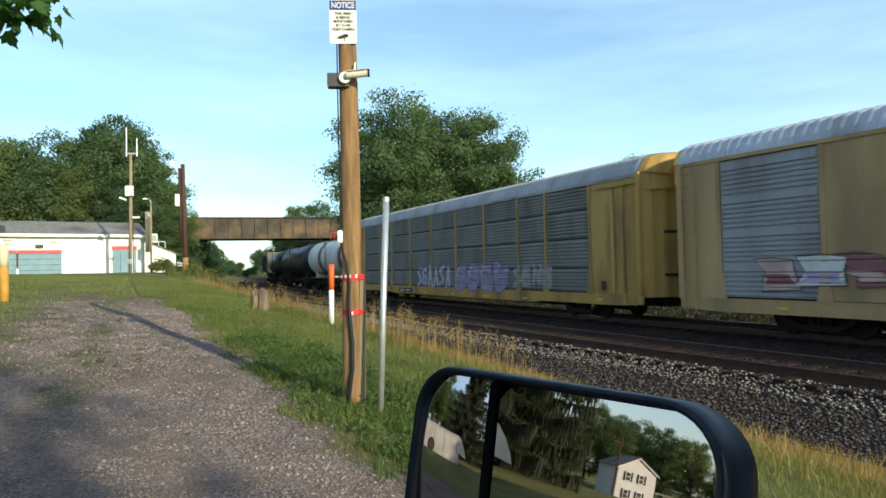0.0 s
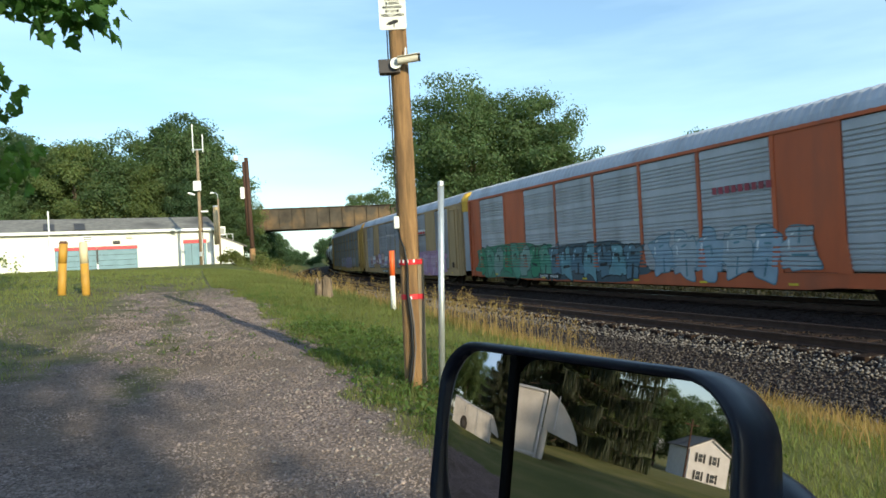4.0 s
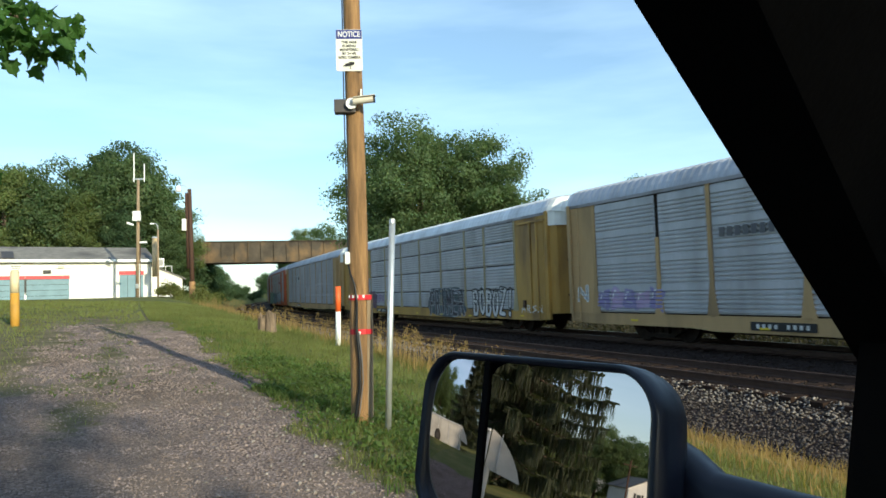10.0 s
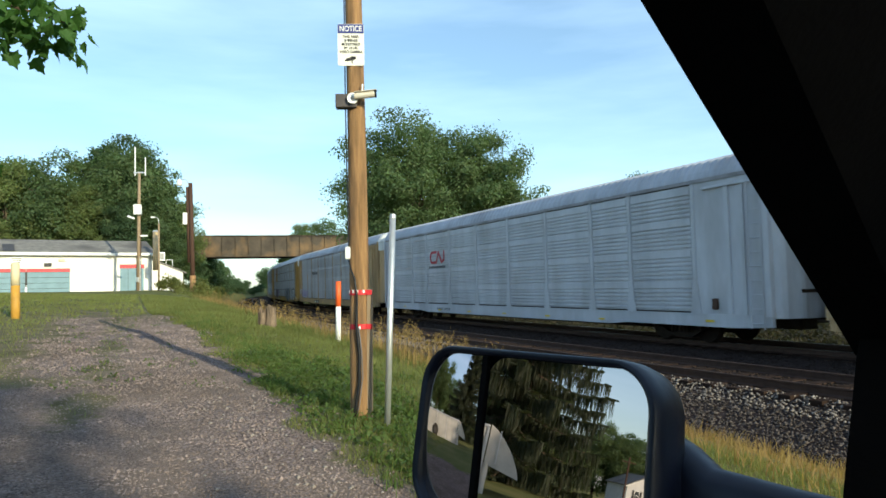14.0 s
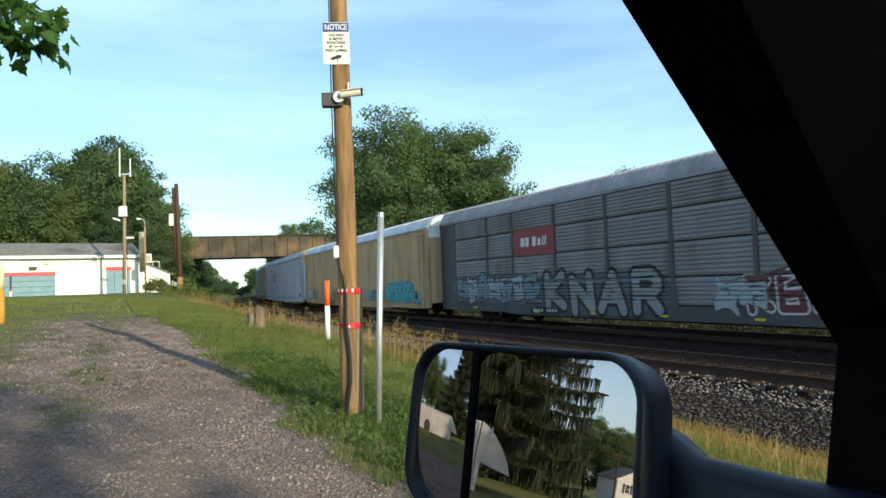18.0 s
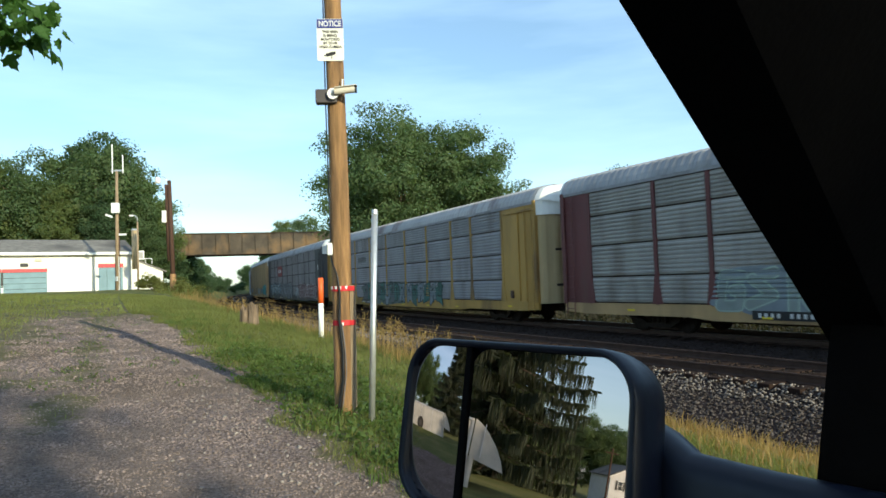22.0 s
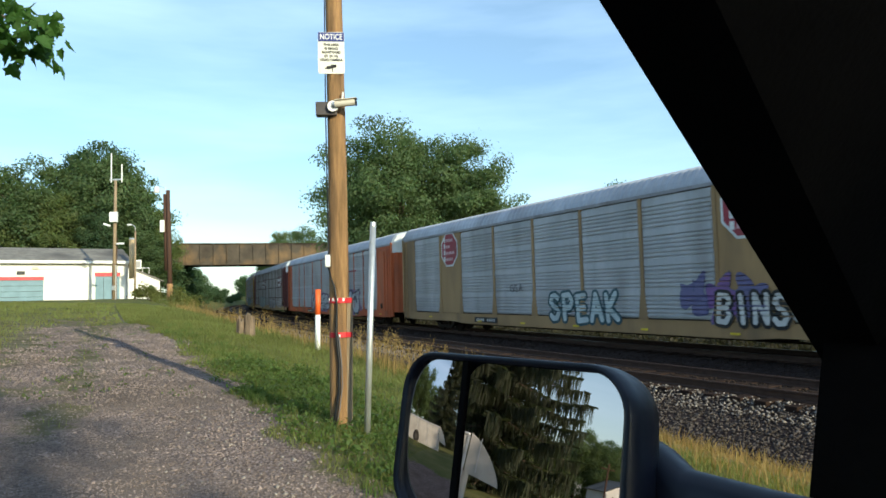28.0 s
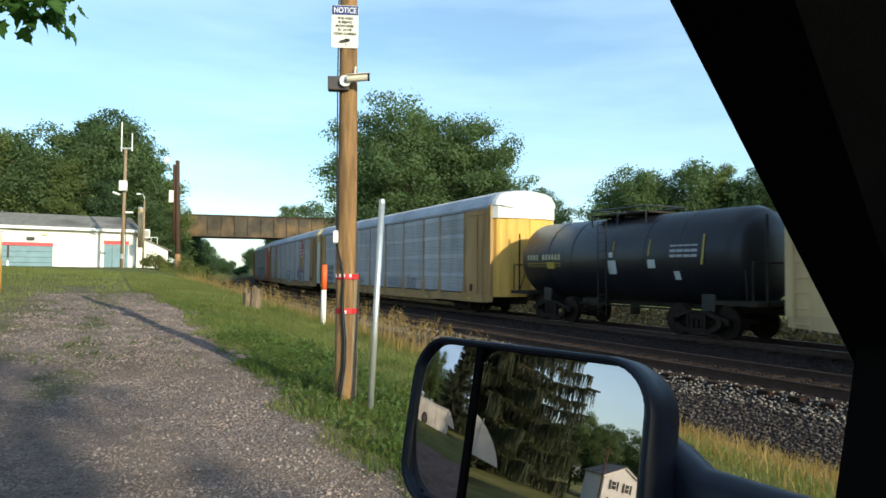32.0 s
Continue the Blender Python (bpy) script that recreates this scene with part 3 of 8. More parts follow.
def coupler_mesh():
    bm = bm_new()
    add_box(bm, (0, 0.3, 0.84), (0.28, 0.9, 0.26), bevel=0.03)
    add_box(bm, (0.08, 0.74, 0.84), (0.36, 0.3, 0.34), bevel=0.06)
    me = bpy.data.meshes.new("coupler")
    bm.to_mesh(me)
    bm.free()
    me.materials.append(M["grime_and_shade"])
    return me


def sill_mesh(xsign):
    """Deep side sill with a raised lower edge over the bogies and small stake pockets."""
    bm = bm_new()
    prof = [(-HALF, Z_DECK), (-HALF, 0.56), (-12.4, 0.50), (-8.2, 0.50), (-7.4, Z_SILL), (7.4, Z_SILL), (8.2, 0.50), (12.4, 0.50), (HALF, 0.56), (HALF, Z_DECK)]
    extrude_profile(bm, [(0, p[0], p[1]) for p in prof], [Matrix.Translation((xsign * (WALL_X - 0.06), 0, 0)), Matrix.Translation((xsign * (WALL_X + 0.035), 0, 0))])
    add_box(bm, (xsign * (WALL_X + 0.0), 0, Z_DECK + 0.01), (0.09, 2 * HALF, 0.045))
    me = bpy.data.meshes.new("side_sill")
    bm.to_mesh(me)
    bm.free()
    return me


UNDER, COUPLER, SILL_N, SILL_F = underframe_mesh(), coupler_mesh(), sill_mesh(-1), sill_mesh(1)


def ladder_mesh():
    bm = bm_new()
    for y in (-0.2, 0.2):
        add_tube(bm, (0, y, 0.5), (0, y, 4.4), 0.018, n=6)
    for k in range(11):
        add_tube(bm, (0, -0.2, 0.65 + k * 0.36), (0, 0.2, 0.65 + k * 0.36), 0.012, n=6)
    me = bpy.data.meshes.new("ladder")
    bm.to_mesh(me)
    bm.free()
    return me


LADDER = ladder_mesh()


CUTS = (-11.1, -8.45, -6.5, -3.75, -0.95, 1.83, 4.62, 7.4, 9.35, 12.2)     # middles of the side posts
Z0, Z1 = Z_DECK + 0.05, Z_EAVE - 0.12
SPLIT = (0.0, 0.23, 0.51, 0.78, 1.0)


def raised_bands(rows):
    """Heights over the rail of the raised bands of a car's side panels."""
    if rows == 1:
        return [(Z0 + 0.02 + a, Z0 + 0.02 + b) for a, b in rib_bands(Z1 - Z0 - 0.05, 4)]
    out = []
    for j in range(4):
        ph = (SPLIT[j + 1] - SPLIT[j]) * (Z1 - Z0)
        out += [(Z0 + SPLIT[j] * (Z1 - Z0) + 0.025 + a, Z0 + SPLIT[j] * (Z1 - Z0) + 0.025 + b) for a, b in rib_bands(ph - 0.05, 0)]
    return out


ROWS = {}


def autorack(k, label, frame_m, panel_m, roof_m, end_m, hood_m=None, rows=4, sill_m=None, post_m=None, rail_m=None, solid=(), short=(), none=(), slots=True):
    """Closed car carrier. The near side is -x, the leading end +y.
    solid: bays closed by plain sheet; short: posts that end at half height; none: posts hidden behind the panels."""
    car = thing("autorack_car", label, "rail car", group="cars of the train")
    a0 = SPEED * (0 - (T_FIRST + k * L_CAR / SPEED)) - L_CAR / 2
    CARS.append((car, a0 + CAR_SHIFT.get(k, 0.0)))
    ROWS[k] = rows
    sill_m, post_m, hood_m = sill_m or frame_m, post_m or frame_m, hood_m or M["white"]
    share("underframe", UNDER, None, car)
    share("side_sill", with_mat(SILL_N, sill_m, SHARED), None, car)
    share("side_sill", with_mat(SILL_F, sill_m, SHARED), None, car)
    if roof_m.name not in ROOFS:
        ROOFS[roof_m.name] = roof_mesh(roof_m, frame_m)
    share("roof", ROOFS[roof_m.name], None, car)
    zm, zh = (Z_DECK + Z_EAVE) / 2, Z_EAVE - Z_DECK
    part("far_wall", box((WALL_X, 0, zm), (0.08, 2 * HALF - 0.1, zh)), panel_m, car)
    part("floor_deck", box((0, 0, 0.86), (2.9, 2 * HALF - 0.4, 0.06)), M["grime_and_shade"], car)
    part("top_rail", box((-WALL_X - 0.01, 0, Z_EAVE - 0.07), (0.1, 2 * HALF - 0.02, 0.10)), rail_m or P["dullsilver"], car)
    # dark sheet behind the panels: its colour stands for the unlit inside at gaps
    part("lining", box((-WALL_X + 0.07, 0, zm), (0.02, 2 * HALF - 0.2, zh)), M["grime_and_shade"], car)
    for i, yc in enumerate(CUTS):
        if i in none:
            continue
        top = Z_DECK + zh * (0.62 if i in short else 0.985)
        bm = box((-WALL_X + 0.02, yc, (Z_DECK + top) / 2), (0.13, 0.13, top - Z_DECK))
        extrude_profile(bm, [(0, -0.065, 1.75), (0, 0.065, 1.75), (0, 0.20, Z_DECK + 0.03), (0, -0.20, Z_DECK + 0.03)],
                        [Matrix.Translation((-WALL_X - 0.048, yc, 0)), Matrix.Translation((-WALL_X - 0.02, yc, 0))])
        part("post", bm, post_m, car)
    for i in range(len(CUTS) - 1):
        ya, bw = CUTS[i], CUTS[i + 1] - CUTS[i]
        if i in solid:
            part("plain_sheet", box((-WALL_X, ya + 0.5 * bw, (Z0 + Z1) / 2), (0.05, bw if i in none and i + 1 in none else bw - 0.1, Z1 - Z0)), frame_m, car)
            continue
        for j in range(rows):
            ph = (SPLIT[j + 1] - SPLIT[j]) * (Z1 - Z0) if rows == 4 else Z1 - Z0
            me = panel_mesh(bw - 0.14, ph - 0.05, 4 if rows == 1 else 0, panel_m)
            share("side_panel", me, None, car, "", (-WALL_X, ya + 0.07, Z0 + (SPLIT[j] * (Z1 - Z0) if rows == 4 else 0) + 0.025))
    for ln, s in ((HALF - CUTS[-1], 1), (HALF + CUTS[0], -1)):
        yc = s * (HALF - ln / 2)
        part("end_sheet", box((-WALL_X, yc, (Z0 + Z1) / 2), (0.05, ln - 0.1, Z1 - Z0 + 0.1)), frame_m, car)
        part("corner_post", box((-WALL_X - 0.01, s * (HALF - 0.06), zm), (0.14, 0.16, zh)), frame_m, car)
        if s < 0:
            for dy, dw in ((0.75, 0.09), (1.25, 0.14)):
                part("door_track_post", box((-WALL_X - 0.03, -HALF + dy, zm - 0.1), (0.09, dw, zh - 0.3)), frame_m, car)
            part("track_rail", box((-WALL_X - 0.05, -HALF + 1.05, Z_EAVE - 0.30), (0.10, 2.0, 0.07)), frame_m, car)
            part("brake_gear", box((-WALL_X - 0.06, -HALF + 1.75, 1.12), (0.07, 0.20, 0.30), bevel=0.03), M["rail"], car, "rusty hand-brake gear")
        for mir in (1, -1):
            d = share("end_door", with_mat(END_DOOR, end_m, SHARED), None, car)
            d.matrix_basis = Matrix.Translation((0, s * (HALF - 0.08), 0)) @ Matrix.Diagonal((mir, s, 1, 1))
            for zz in (2.75, 1.45) if slots else ():
                share("door_slot", DOOR_SLOT, None, d, "", (-0.72, 0.52, zz))
        h = share("end_hood", with_mat(HOOD, hood_m, SHARED), None, car)
        h.matrix_basis = Matrix.Translation((0, s * (HALF - 0.04), 0)) @ Matrix.Diagonal((1, s, 1, 1))
        cp = share("coupler", COUPLER, None, car)
        cp.matrix_basis = Matrix.Translation((0, s * (HALF + 0.02), 0)) @ Matrix.Diagonal((1, s, 1, 1))
        share("ladder", with_mat(LADDER, frame_m, SHARED), None, car, "", (-WALL_X - 0.1, s * (HALF - 0.38), 0))
        add_bogie(car, s * 9.9)
    return car


def paint(name, c, rough=0.6, dirty=0.5, dirt=(0.09, 0.065, 0.045), vary=0.14):
    return mat(name, c, rough, vary=vary, scale=0.9, stain=dirt, samount=dirty, sscale=0.8, stretch=(1, 1, 0.3), bump=0.05, bscale=30, own=True)


P = dict(
    silver=paint("galvanised_panel", (0.435, 0.435, 0.458), 0.5, 0.35), dullsilver=paint("dull_panel", (0.31, 0.302, 0.322), 0.6, 0.5),
    darkgrey=paint("dark_weathered_panel", (0.275, 0.258, 0.268), 0.7, 0.5), white=paint("white_panel", (0.53, 0.54, 0.585), 0.5, 0.25),
    yellow=paint("trailer_yellow", (0.43, 0.255, 0.062), 0.6, 0.75, (0.10, 0.055, 0.03)), tan=paint("faded_tan", (0.43, 0.28, 0.13), 0.7, 0.45),
    brown=paint("faded_brown", (0.55, 0.37, 0.19), 0.7, 0.4), orange=paint("orange_red_frame", (0.50, 0.11, 0.035), 0.6, 0.35),
    maroon=paint("maroon_frame", (0.12, 0.034, 0.035), 0.6, 0.4), black=paint("black_frame", (0.08, 0.08, 0.085), 0.6, 0.4),
    roof=paint("galvanised_roof", (0.41, 0.42, 0.47), 0.5, 0.3), roofw=paint("white_roof", (0.66, 0.68, 0.72), 0.5, 0.25), roofk=paint("dull_roof", (0.33, 0.325, 0.335), 0.6, 0.4), roofd=paint("rusting_roof", (0.42, 0.40, 0.39), 0.7, 0.75, (0.13, 0.08, 0.07)),
    endyellow=paint("bright_yellow_end", (0.70, 0.41, 0.09), 0.6, 0.25), hoodw=paint("white_hood", (0.82, 0.81, 0.78), 0.5, 0.2), hoody=paint("yellow_hood", (0.72, 0.42, 0.05), 0.6, 0.2),
    tankblack=paint("black_tank", (0.014, 0.015, 0.020), 0.36, 0.3, (0.04, 0.034, 0.03)), tankwhite=paint("white_tank", (0.62, 0.61, 0.58), 0.5, 0.35), hopper=paint("grey_hopper", (0.10, 0.10, 0.09), 0.7, 0.4),
    buff=paint("buff_end", (0.52, 0.40, 0.22), 0.7, 0.3),
)
CAR = {}
CAR[-2] = autorack(-2, "weathered dark grey autorack car with yellow posts and graffiti", P["yellow"], paint("sooty_panel", (0.20, 0.195, 0.185), 0.75, 0.55), P["roofk"], P["yellow"], P["yellow"])
CAR[-1] = autorack(-1, "faded tan autorack car with silver panels and pink graffiti", P["tan"], P["dullsilver"], P["roof"], P["silver"], P["hoody"], rows=1, solid=(1, 7), short=(4, 5), none=(6,), rail_m=P["tan"])
CAR[0] = autorack(0, "orange-red framed autorack car with green graffiti", P["orange"], P["silver"], P["roof"], P["white"], P["hoodw"], rows=1, solid=(1, 7), rail_m=P["orange"])
CAR[1] = autorack(1, "silver autorack car with tan frame and a black lettered plate", P["tan"], paint("grey_galvanised_panel", (0.365, 0.37, 0.395), 0.55, 0.4), P["roof"], P["tan"], P["hoodw"], rows=1)
CAR[2] = autorack(2, "silver autorack car with yellow frame and block-letter graffiti", P["yellow"], P["silver"], P["roofw"], P["yellow"], P["hoodw"], post_m=paint("worn_yellow_post", (0.38, 0.32, 0.19), 0.65, 0.5))
CAR[3] = autorack(3, "tan-framed autorack car with dull silver panels", P["tan"], P["silver"], P["roof"], P["brown"], P["hoodw"], rows=1, short=(8,))
CAR[4] = autorack(4, "white autorack car with a red line emblem", P["white"], P["white"], P["roof"], P["white"], P["hoody"], rows=1)
CAR[5] = autorack(5, "plain faded brown autorack car with teal graffiti", P["brown"], P["brown"], P["roofw"], P["brown"], P["hoodw"], solid=tuple(range(9)), none=tuple(range(10)))
CAR[6] = autorack(6, "dark grey autorack car with red plate and white-outlined graffiti", P["black"], P["darkgrey"], P["roofk"], P["black"], P["hoodw"], rows=4)
CAR[7] = autorack(7, "yellow-framed autorack car with dull panels", P["yellow"], P["dullsilver"], P["roofd"], P["buff"], P["hoodw"])
CAR[8] = autorack(8, "maroon-framed grey autorack car with a maroon plate", P["maroon"], paint("worn_grey_panel", (0.34, 0.325, 0.31), 0.65, 0.5), P["roofk"], P["maroon"], P["hoodw"], sill_m=P["tan"])
CAR[9] = autorack(9, "orange-framed silver autorack car with purple graffiti", P["orange"], P["silver"], P["roof"], P["orange"], P["hoodw"], rows=1)
CAR[10] = autorack(10, "silver and brown autorack car with red octagon emblems and graffiti", paint("weathered_brown", (0.36, 0.225, 0.105), 0.7, 0.5), P["silver"], P["roof"], paint("pale_mint_end", (0.60, 0.63, 0.52), 0.6, 0.45), P["buff"], rows=1, solid=(1, 7), slots=False)
CAR_SHIFT[12] = -12.0                      # behind the last tank car
CAR[11] = autorack(11, "tan-framed silver autorack car with a bright yellow end", paint("dirty_tan", (0.42, 0.25, 0.095), 0.7, 0.5), P["silver"], P["roof"], P["endyellow"], P["hoodw"], rows=1, short=(5, 6, 7), slots=False)
CAR[12] = autorack(12, "dusty buff autorack car at the tail behind the tank car", paint("dusty_buff", (0.58, 0.42, 0.22), 0.7, 0.3), P["dullsilver"], P["roof"], P["buff"], P["hoodw"], rows=1, slots=False)


def tank_car(a0, label, body_m, length=17.0, band_m=None, dome_m=None, r=1.50, zc=2.78, rail_h=0.55):
    """Tank car: cylinder with dished ends, saddles, walkway, top fittings, ladders, two bogies."""
    car = thing("tank_car", label, "rail car", group="cars of the train")
    CARS.append((car, a0))
    h = length / 2 - 0.75
    bm = bm_new()
    sec = [(-h, 0.0), (-h + 0.03, 0.4 * r), (-h + 0.14, 0.7 * r), (-h + 0.34, 0.91 * r), (-h + 0.6, r), (h - 0.6, r), (h - 0.34, 0.91 * r), (h - 0.14, 0.7 * r), (h - 0.03, 0.4 * r), (h, 0.0)]
    n = 40
    rings = [[bm.verts.new((rr * math.cos(2 * math.pi * k / n), y, zc + rr * math.sin(2 * math.pi * k / n))) for k in range(n)] for y, rr in sec if rr > 0]
    for a, b in zip(rings, rings[1:]):
        for k in range(n):
            bm.faces.new((a[k], a[(k + 1) % n], b[(k + 1) % n], b[k]))
    bm.faces.new(rings[0])
    bm.faces.new(rings[-1])
    bmesh.ops.recalc_face_normals(bm, faces=bm.faces[:])
    part("tank", bm, body_m, car, smooth=True)
    for y in ((-h * 0.52, h * 0.35) if band_m else ()):
        part("band", tube((0, y - 0.55, zc), (0, y + 0.55, zc), r + 0.006, n=40), band_m, car, "dark maroon painted band")
    for y in (-h + 2.2, -h * 0.33, h * 0.33, h - 2.2):
        part("seam", tube((0, y - 0.02, zc), (0, y + 0.02, zc), r + 0.010, n=40), body_m, car)
    bm = bm_new()
    add_box(bm, (0, 0, 0.9), (0.6, length - 1.2, 0.3))
    for y in (-length / 2 + 1.0, length / 2 - 1.0):
        add_box(bm, (0, y, 1.02), (2.7, 1.3, 0.12))
    part("underframe", bm, M["grime_and_shade"], car)
    part("outlet_valve", tube((0, 0.1, zc - r + 0.05), (0, 0.1, 0.42), 0.16, n=12), M["grime_and_shade"], car)
    for x in (-0.7, 0.7):
        part("brake_pipe", tube((x, -h + 2.4, 0.72), (x, h - 2.4, 0.72), 0.03, n=6), M["grime_and_shade"], car)
    part("brake_reservoir", tube((-0.75, h * 0.18, 0.78), (-0.75, h * 0.18 + 0.8, 0.78), 0.17, n=12), M["grime_and_shade"], car)
    for y in (-h + 1.5, h - 1.5):
        part("saddle", box((0, y, zc - r + 0.18), (1.9, 0.5, 0.7), bevel=0.05), body_m, car)
    part("manway", tube((0, 0, zc + r - 0.05), (0, 0, zc + r + rail_h * 0.76), 0.42, n=20), dome_m or body_m, car)
    bm = bm_new()
    for x in (-0.85, 0.85):
        for y in (-1.3, 0, 1.3):
            add_tube(bm, (x, y, zc + r - 0.3), (x, y, zc + r + rail_h), 0.025, n=6)
        add_tube(bm, (x, -1.3, zc + r + rail_h), (x, 1.3, zc + r + rail_h), 0.025, n=6)
    for y in (-1.3, 1.3):
        add_tube(bm, (-0.85, y, zc + r + rail_h), (0.85, y, zc + r + rail_h), 0.025, n=6)
    part("top_railing", bm, dome_m or body_m, car)
    part("walkway", box((0, 0, zc + r + 0.05), (1.6, 2.7, 0.05)), M["grime_and_shade"], car)
    ld = share("ladder", with_mat(LADDER, M["grime_and_shade"], SHARED), None, car, "", (-r - 0.10, 0, 0))
    ld.scale.z = 0.92 * (zc + r) / 4.28
    for s in (1, -1):
        bm = bm_new()
        for x in (-1.3, 1.3):
            add_tube(bm, (x, s * (length / 2 - 0.5), 1.05), (x, s * (length / 2 - 0.5), 2.1), 0.022, n=6)
        add_tube(bm, (-1.3, s * (length / 2 - 0.5), 2.1), (1.3, s * (length / 2 - 0.5), 2.1), 0.022, n=6)
        part("end_railing", bm, M["grime_and_shade"], car)
        part("brake_mast", tube((-0.95, s * (length / 2 - 0.35), 1.0), (-0.95, s * (length / 2 - 0.35), zc + r * 0.75), 0.035, n=8), M["grime_and_shade"], car)
        for hx in (-1.2, 1.2):
            part("grab_iron", tube((hx, s * (length / 2 - 0.75), 1.05), (hx * 0.86, s * (length / 2 - 0.95), 1.9), 0.018, n=6), M["grime_and_shade"], car)
        cp = share("coupler", COUPLER, None, car)
        cp.matrix_basis = Matrix.Translation((0, s * (length / 2 - 0.6), 0)) @ Matrix.Diagonal((1, s, 1, 1))
        add_bogie(car, s * (length / 2 - 2.6))
    return car


FRONT_A = SPEED * (0 - (T_FIRST - 2 * L_CAR / SPEED))     # leading end of the first autorack at 0 s
tank_car(FRONT_A + 8.8, "white tank car with dark maroon bands and red top railing", P["tankwhite"], 17.0, P["maroon"], M["red"])
tank_car(FRONT_A + 17.4 + 8.8, "black tank car running behind another one", P["tankblack"], 17.0)
tank_car(FRONT_A + 34.8 + 8.8, "black tank car coupled behind a covered hopper", P["tankblack"], 17.0)


def hopper_car(a0):
    car = thing("covered_hopper_car", "dark grey covered hopper car with a sunlit buff end", "rail car", group="cars of the train")
    CARS.append((car, a0))
    bm = bm_new()
    sec = [(-1.45, 1.6), (-1.58, 2.4), (-1.58, 3.9), (-1.2, 4.5), (1.2, 4.5), (1.58, 3.9), (1.58, 2.4), (1.45, 1.6)]
    extrude_profile(bm, [(p[0], 0, p[1]) for p in sec], [Matrix.Translation((0, -7.2, 0)), Matrix.Translation((0, 7.2, 0))])
    part("hopper_body", bm, P["hopper"], car)
    for i in range(9):
        part("side_stake", box((-1.6, -6.4 + i * 1.6, 2.9), (0.1, 0.12, 2.2)), P["hopper"], car)
    for i in range(3):
        bm = bm_new()
        m0 = Matrix.Translation((0, -4.6 + i * 4.6, 0))
        extrude_profile(bm, [(-1.3, -1.9, 1.7), (1.3, -1.9, 1.7), (1.3, 1.9, 1.7), (-1.3, 1.9, 1.7)], [m0, m0 @ Matrix.Translation((0, 0, -1.1)) @ Matrix.Diagonal((0.4, 0.3, 1, 1)) @ Matrix.Translation((0, 0, 0))])
        part("discharge_hopper", bm, P["hopper"], car)
    part("roof_walk", box((0, 0, 4.56), (1.0, 14.6, 0.06)), M["grime_and_shade"], car)
    for s in (1, -1):
        part("slope_sheet", box((0, s * 7.35, 3.0), (2.9, 0.12, 2.9)), P["buff"], car)
        part("end_platform", box((0, s * 7.9, 1.0), (2.7, 1.2, 0.15)), M["grime_and_shade"], car)
        cp = share("coupler", COUPLER, None, car)
        cp.matrix_basis = Matrix.Translation((0, s * 7.9, 0)) @ Matrix.Diagonal((1, s, 1, 1))
        add_bogie(car, s * 6.4)


hopper_car(FRONT_A + 52.2 + 8.8)
BACK_A = SPEED * (0 - (T_FIRST + 12 * L_CAR / SPEED))     # trailing end of the last autorack at 0 s
TANK = tank_car(BACK_A + 0.3 - 6.25, "black tank car with white placards behind the autoracks", P["tankblack"], 12.1, r=1.42, zc=2.28, rail_h=0.24)


# ---- notice pole, posts, stump ----
POLE = Vector((-0.795, 6.5, 0))
def notice_pole():
    z0 = gz(POLE.x, POLE.y)
    ob = thing("notice_pole", "round treated-pine pole with cables and tape on the verge", "pole", (POLE.x, POLE.y, z0 - 0.02))
    bm = bm_new()
    add_path(bm, [(0.005, 0, -0.3), (0.0, 0, 0.02), (0.004, 0, 1.2), (0.004, 0.0, 2.6), (-0.010, 0, 4.3), (-0.016, 0, 4.75)], [0.105, 0.100, 0.094, 0.088, 0.08, 0.078], n=20)
    part("shaft", bm, M["wood_pole"], ob, smooth=True)
    return ob, z0


pole, POLE_Z = notice_pole()


def galv_post():
    x, y = -0.535, 6.2
    z0 = gz(x, y)
    ob = thing("fence_post", "bare galvanised steel tube post leaning beside the pole", "post", (x, y, z0))
    part("tube", tube((0, 0, -0.2), (0.095, 0, 1.90), 0.028, n=16), M["galv"], ob, smooth=True)
    bm = bm_new()
    add_tube(bm, (0.095, 0, 1.89), (0.0965, 0, 1.93), 0.030, 0.026, n=16)
    part("cap", bm, M["galv"], ob)


galv_post()


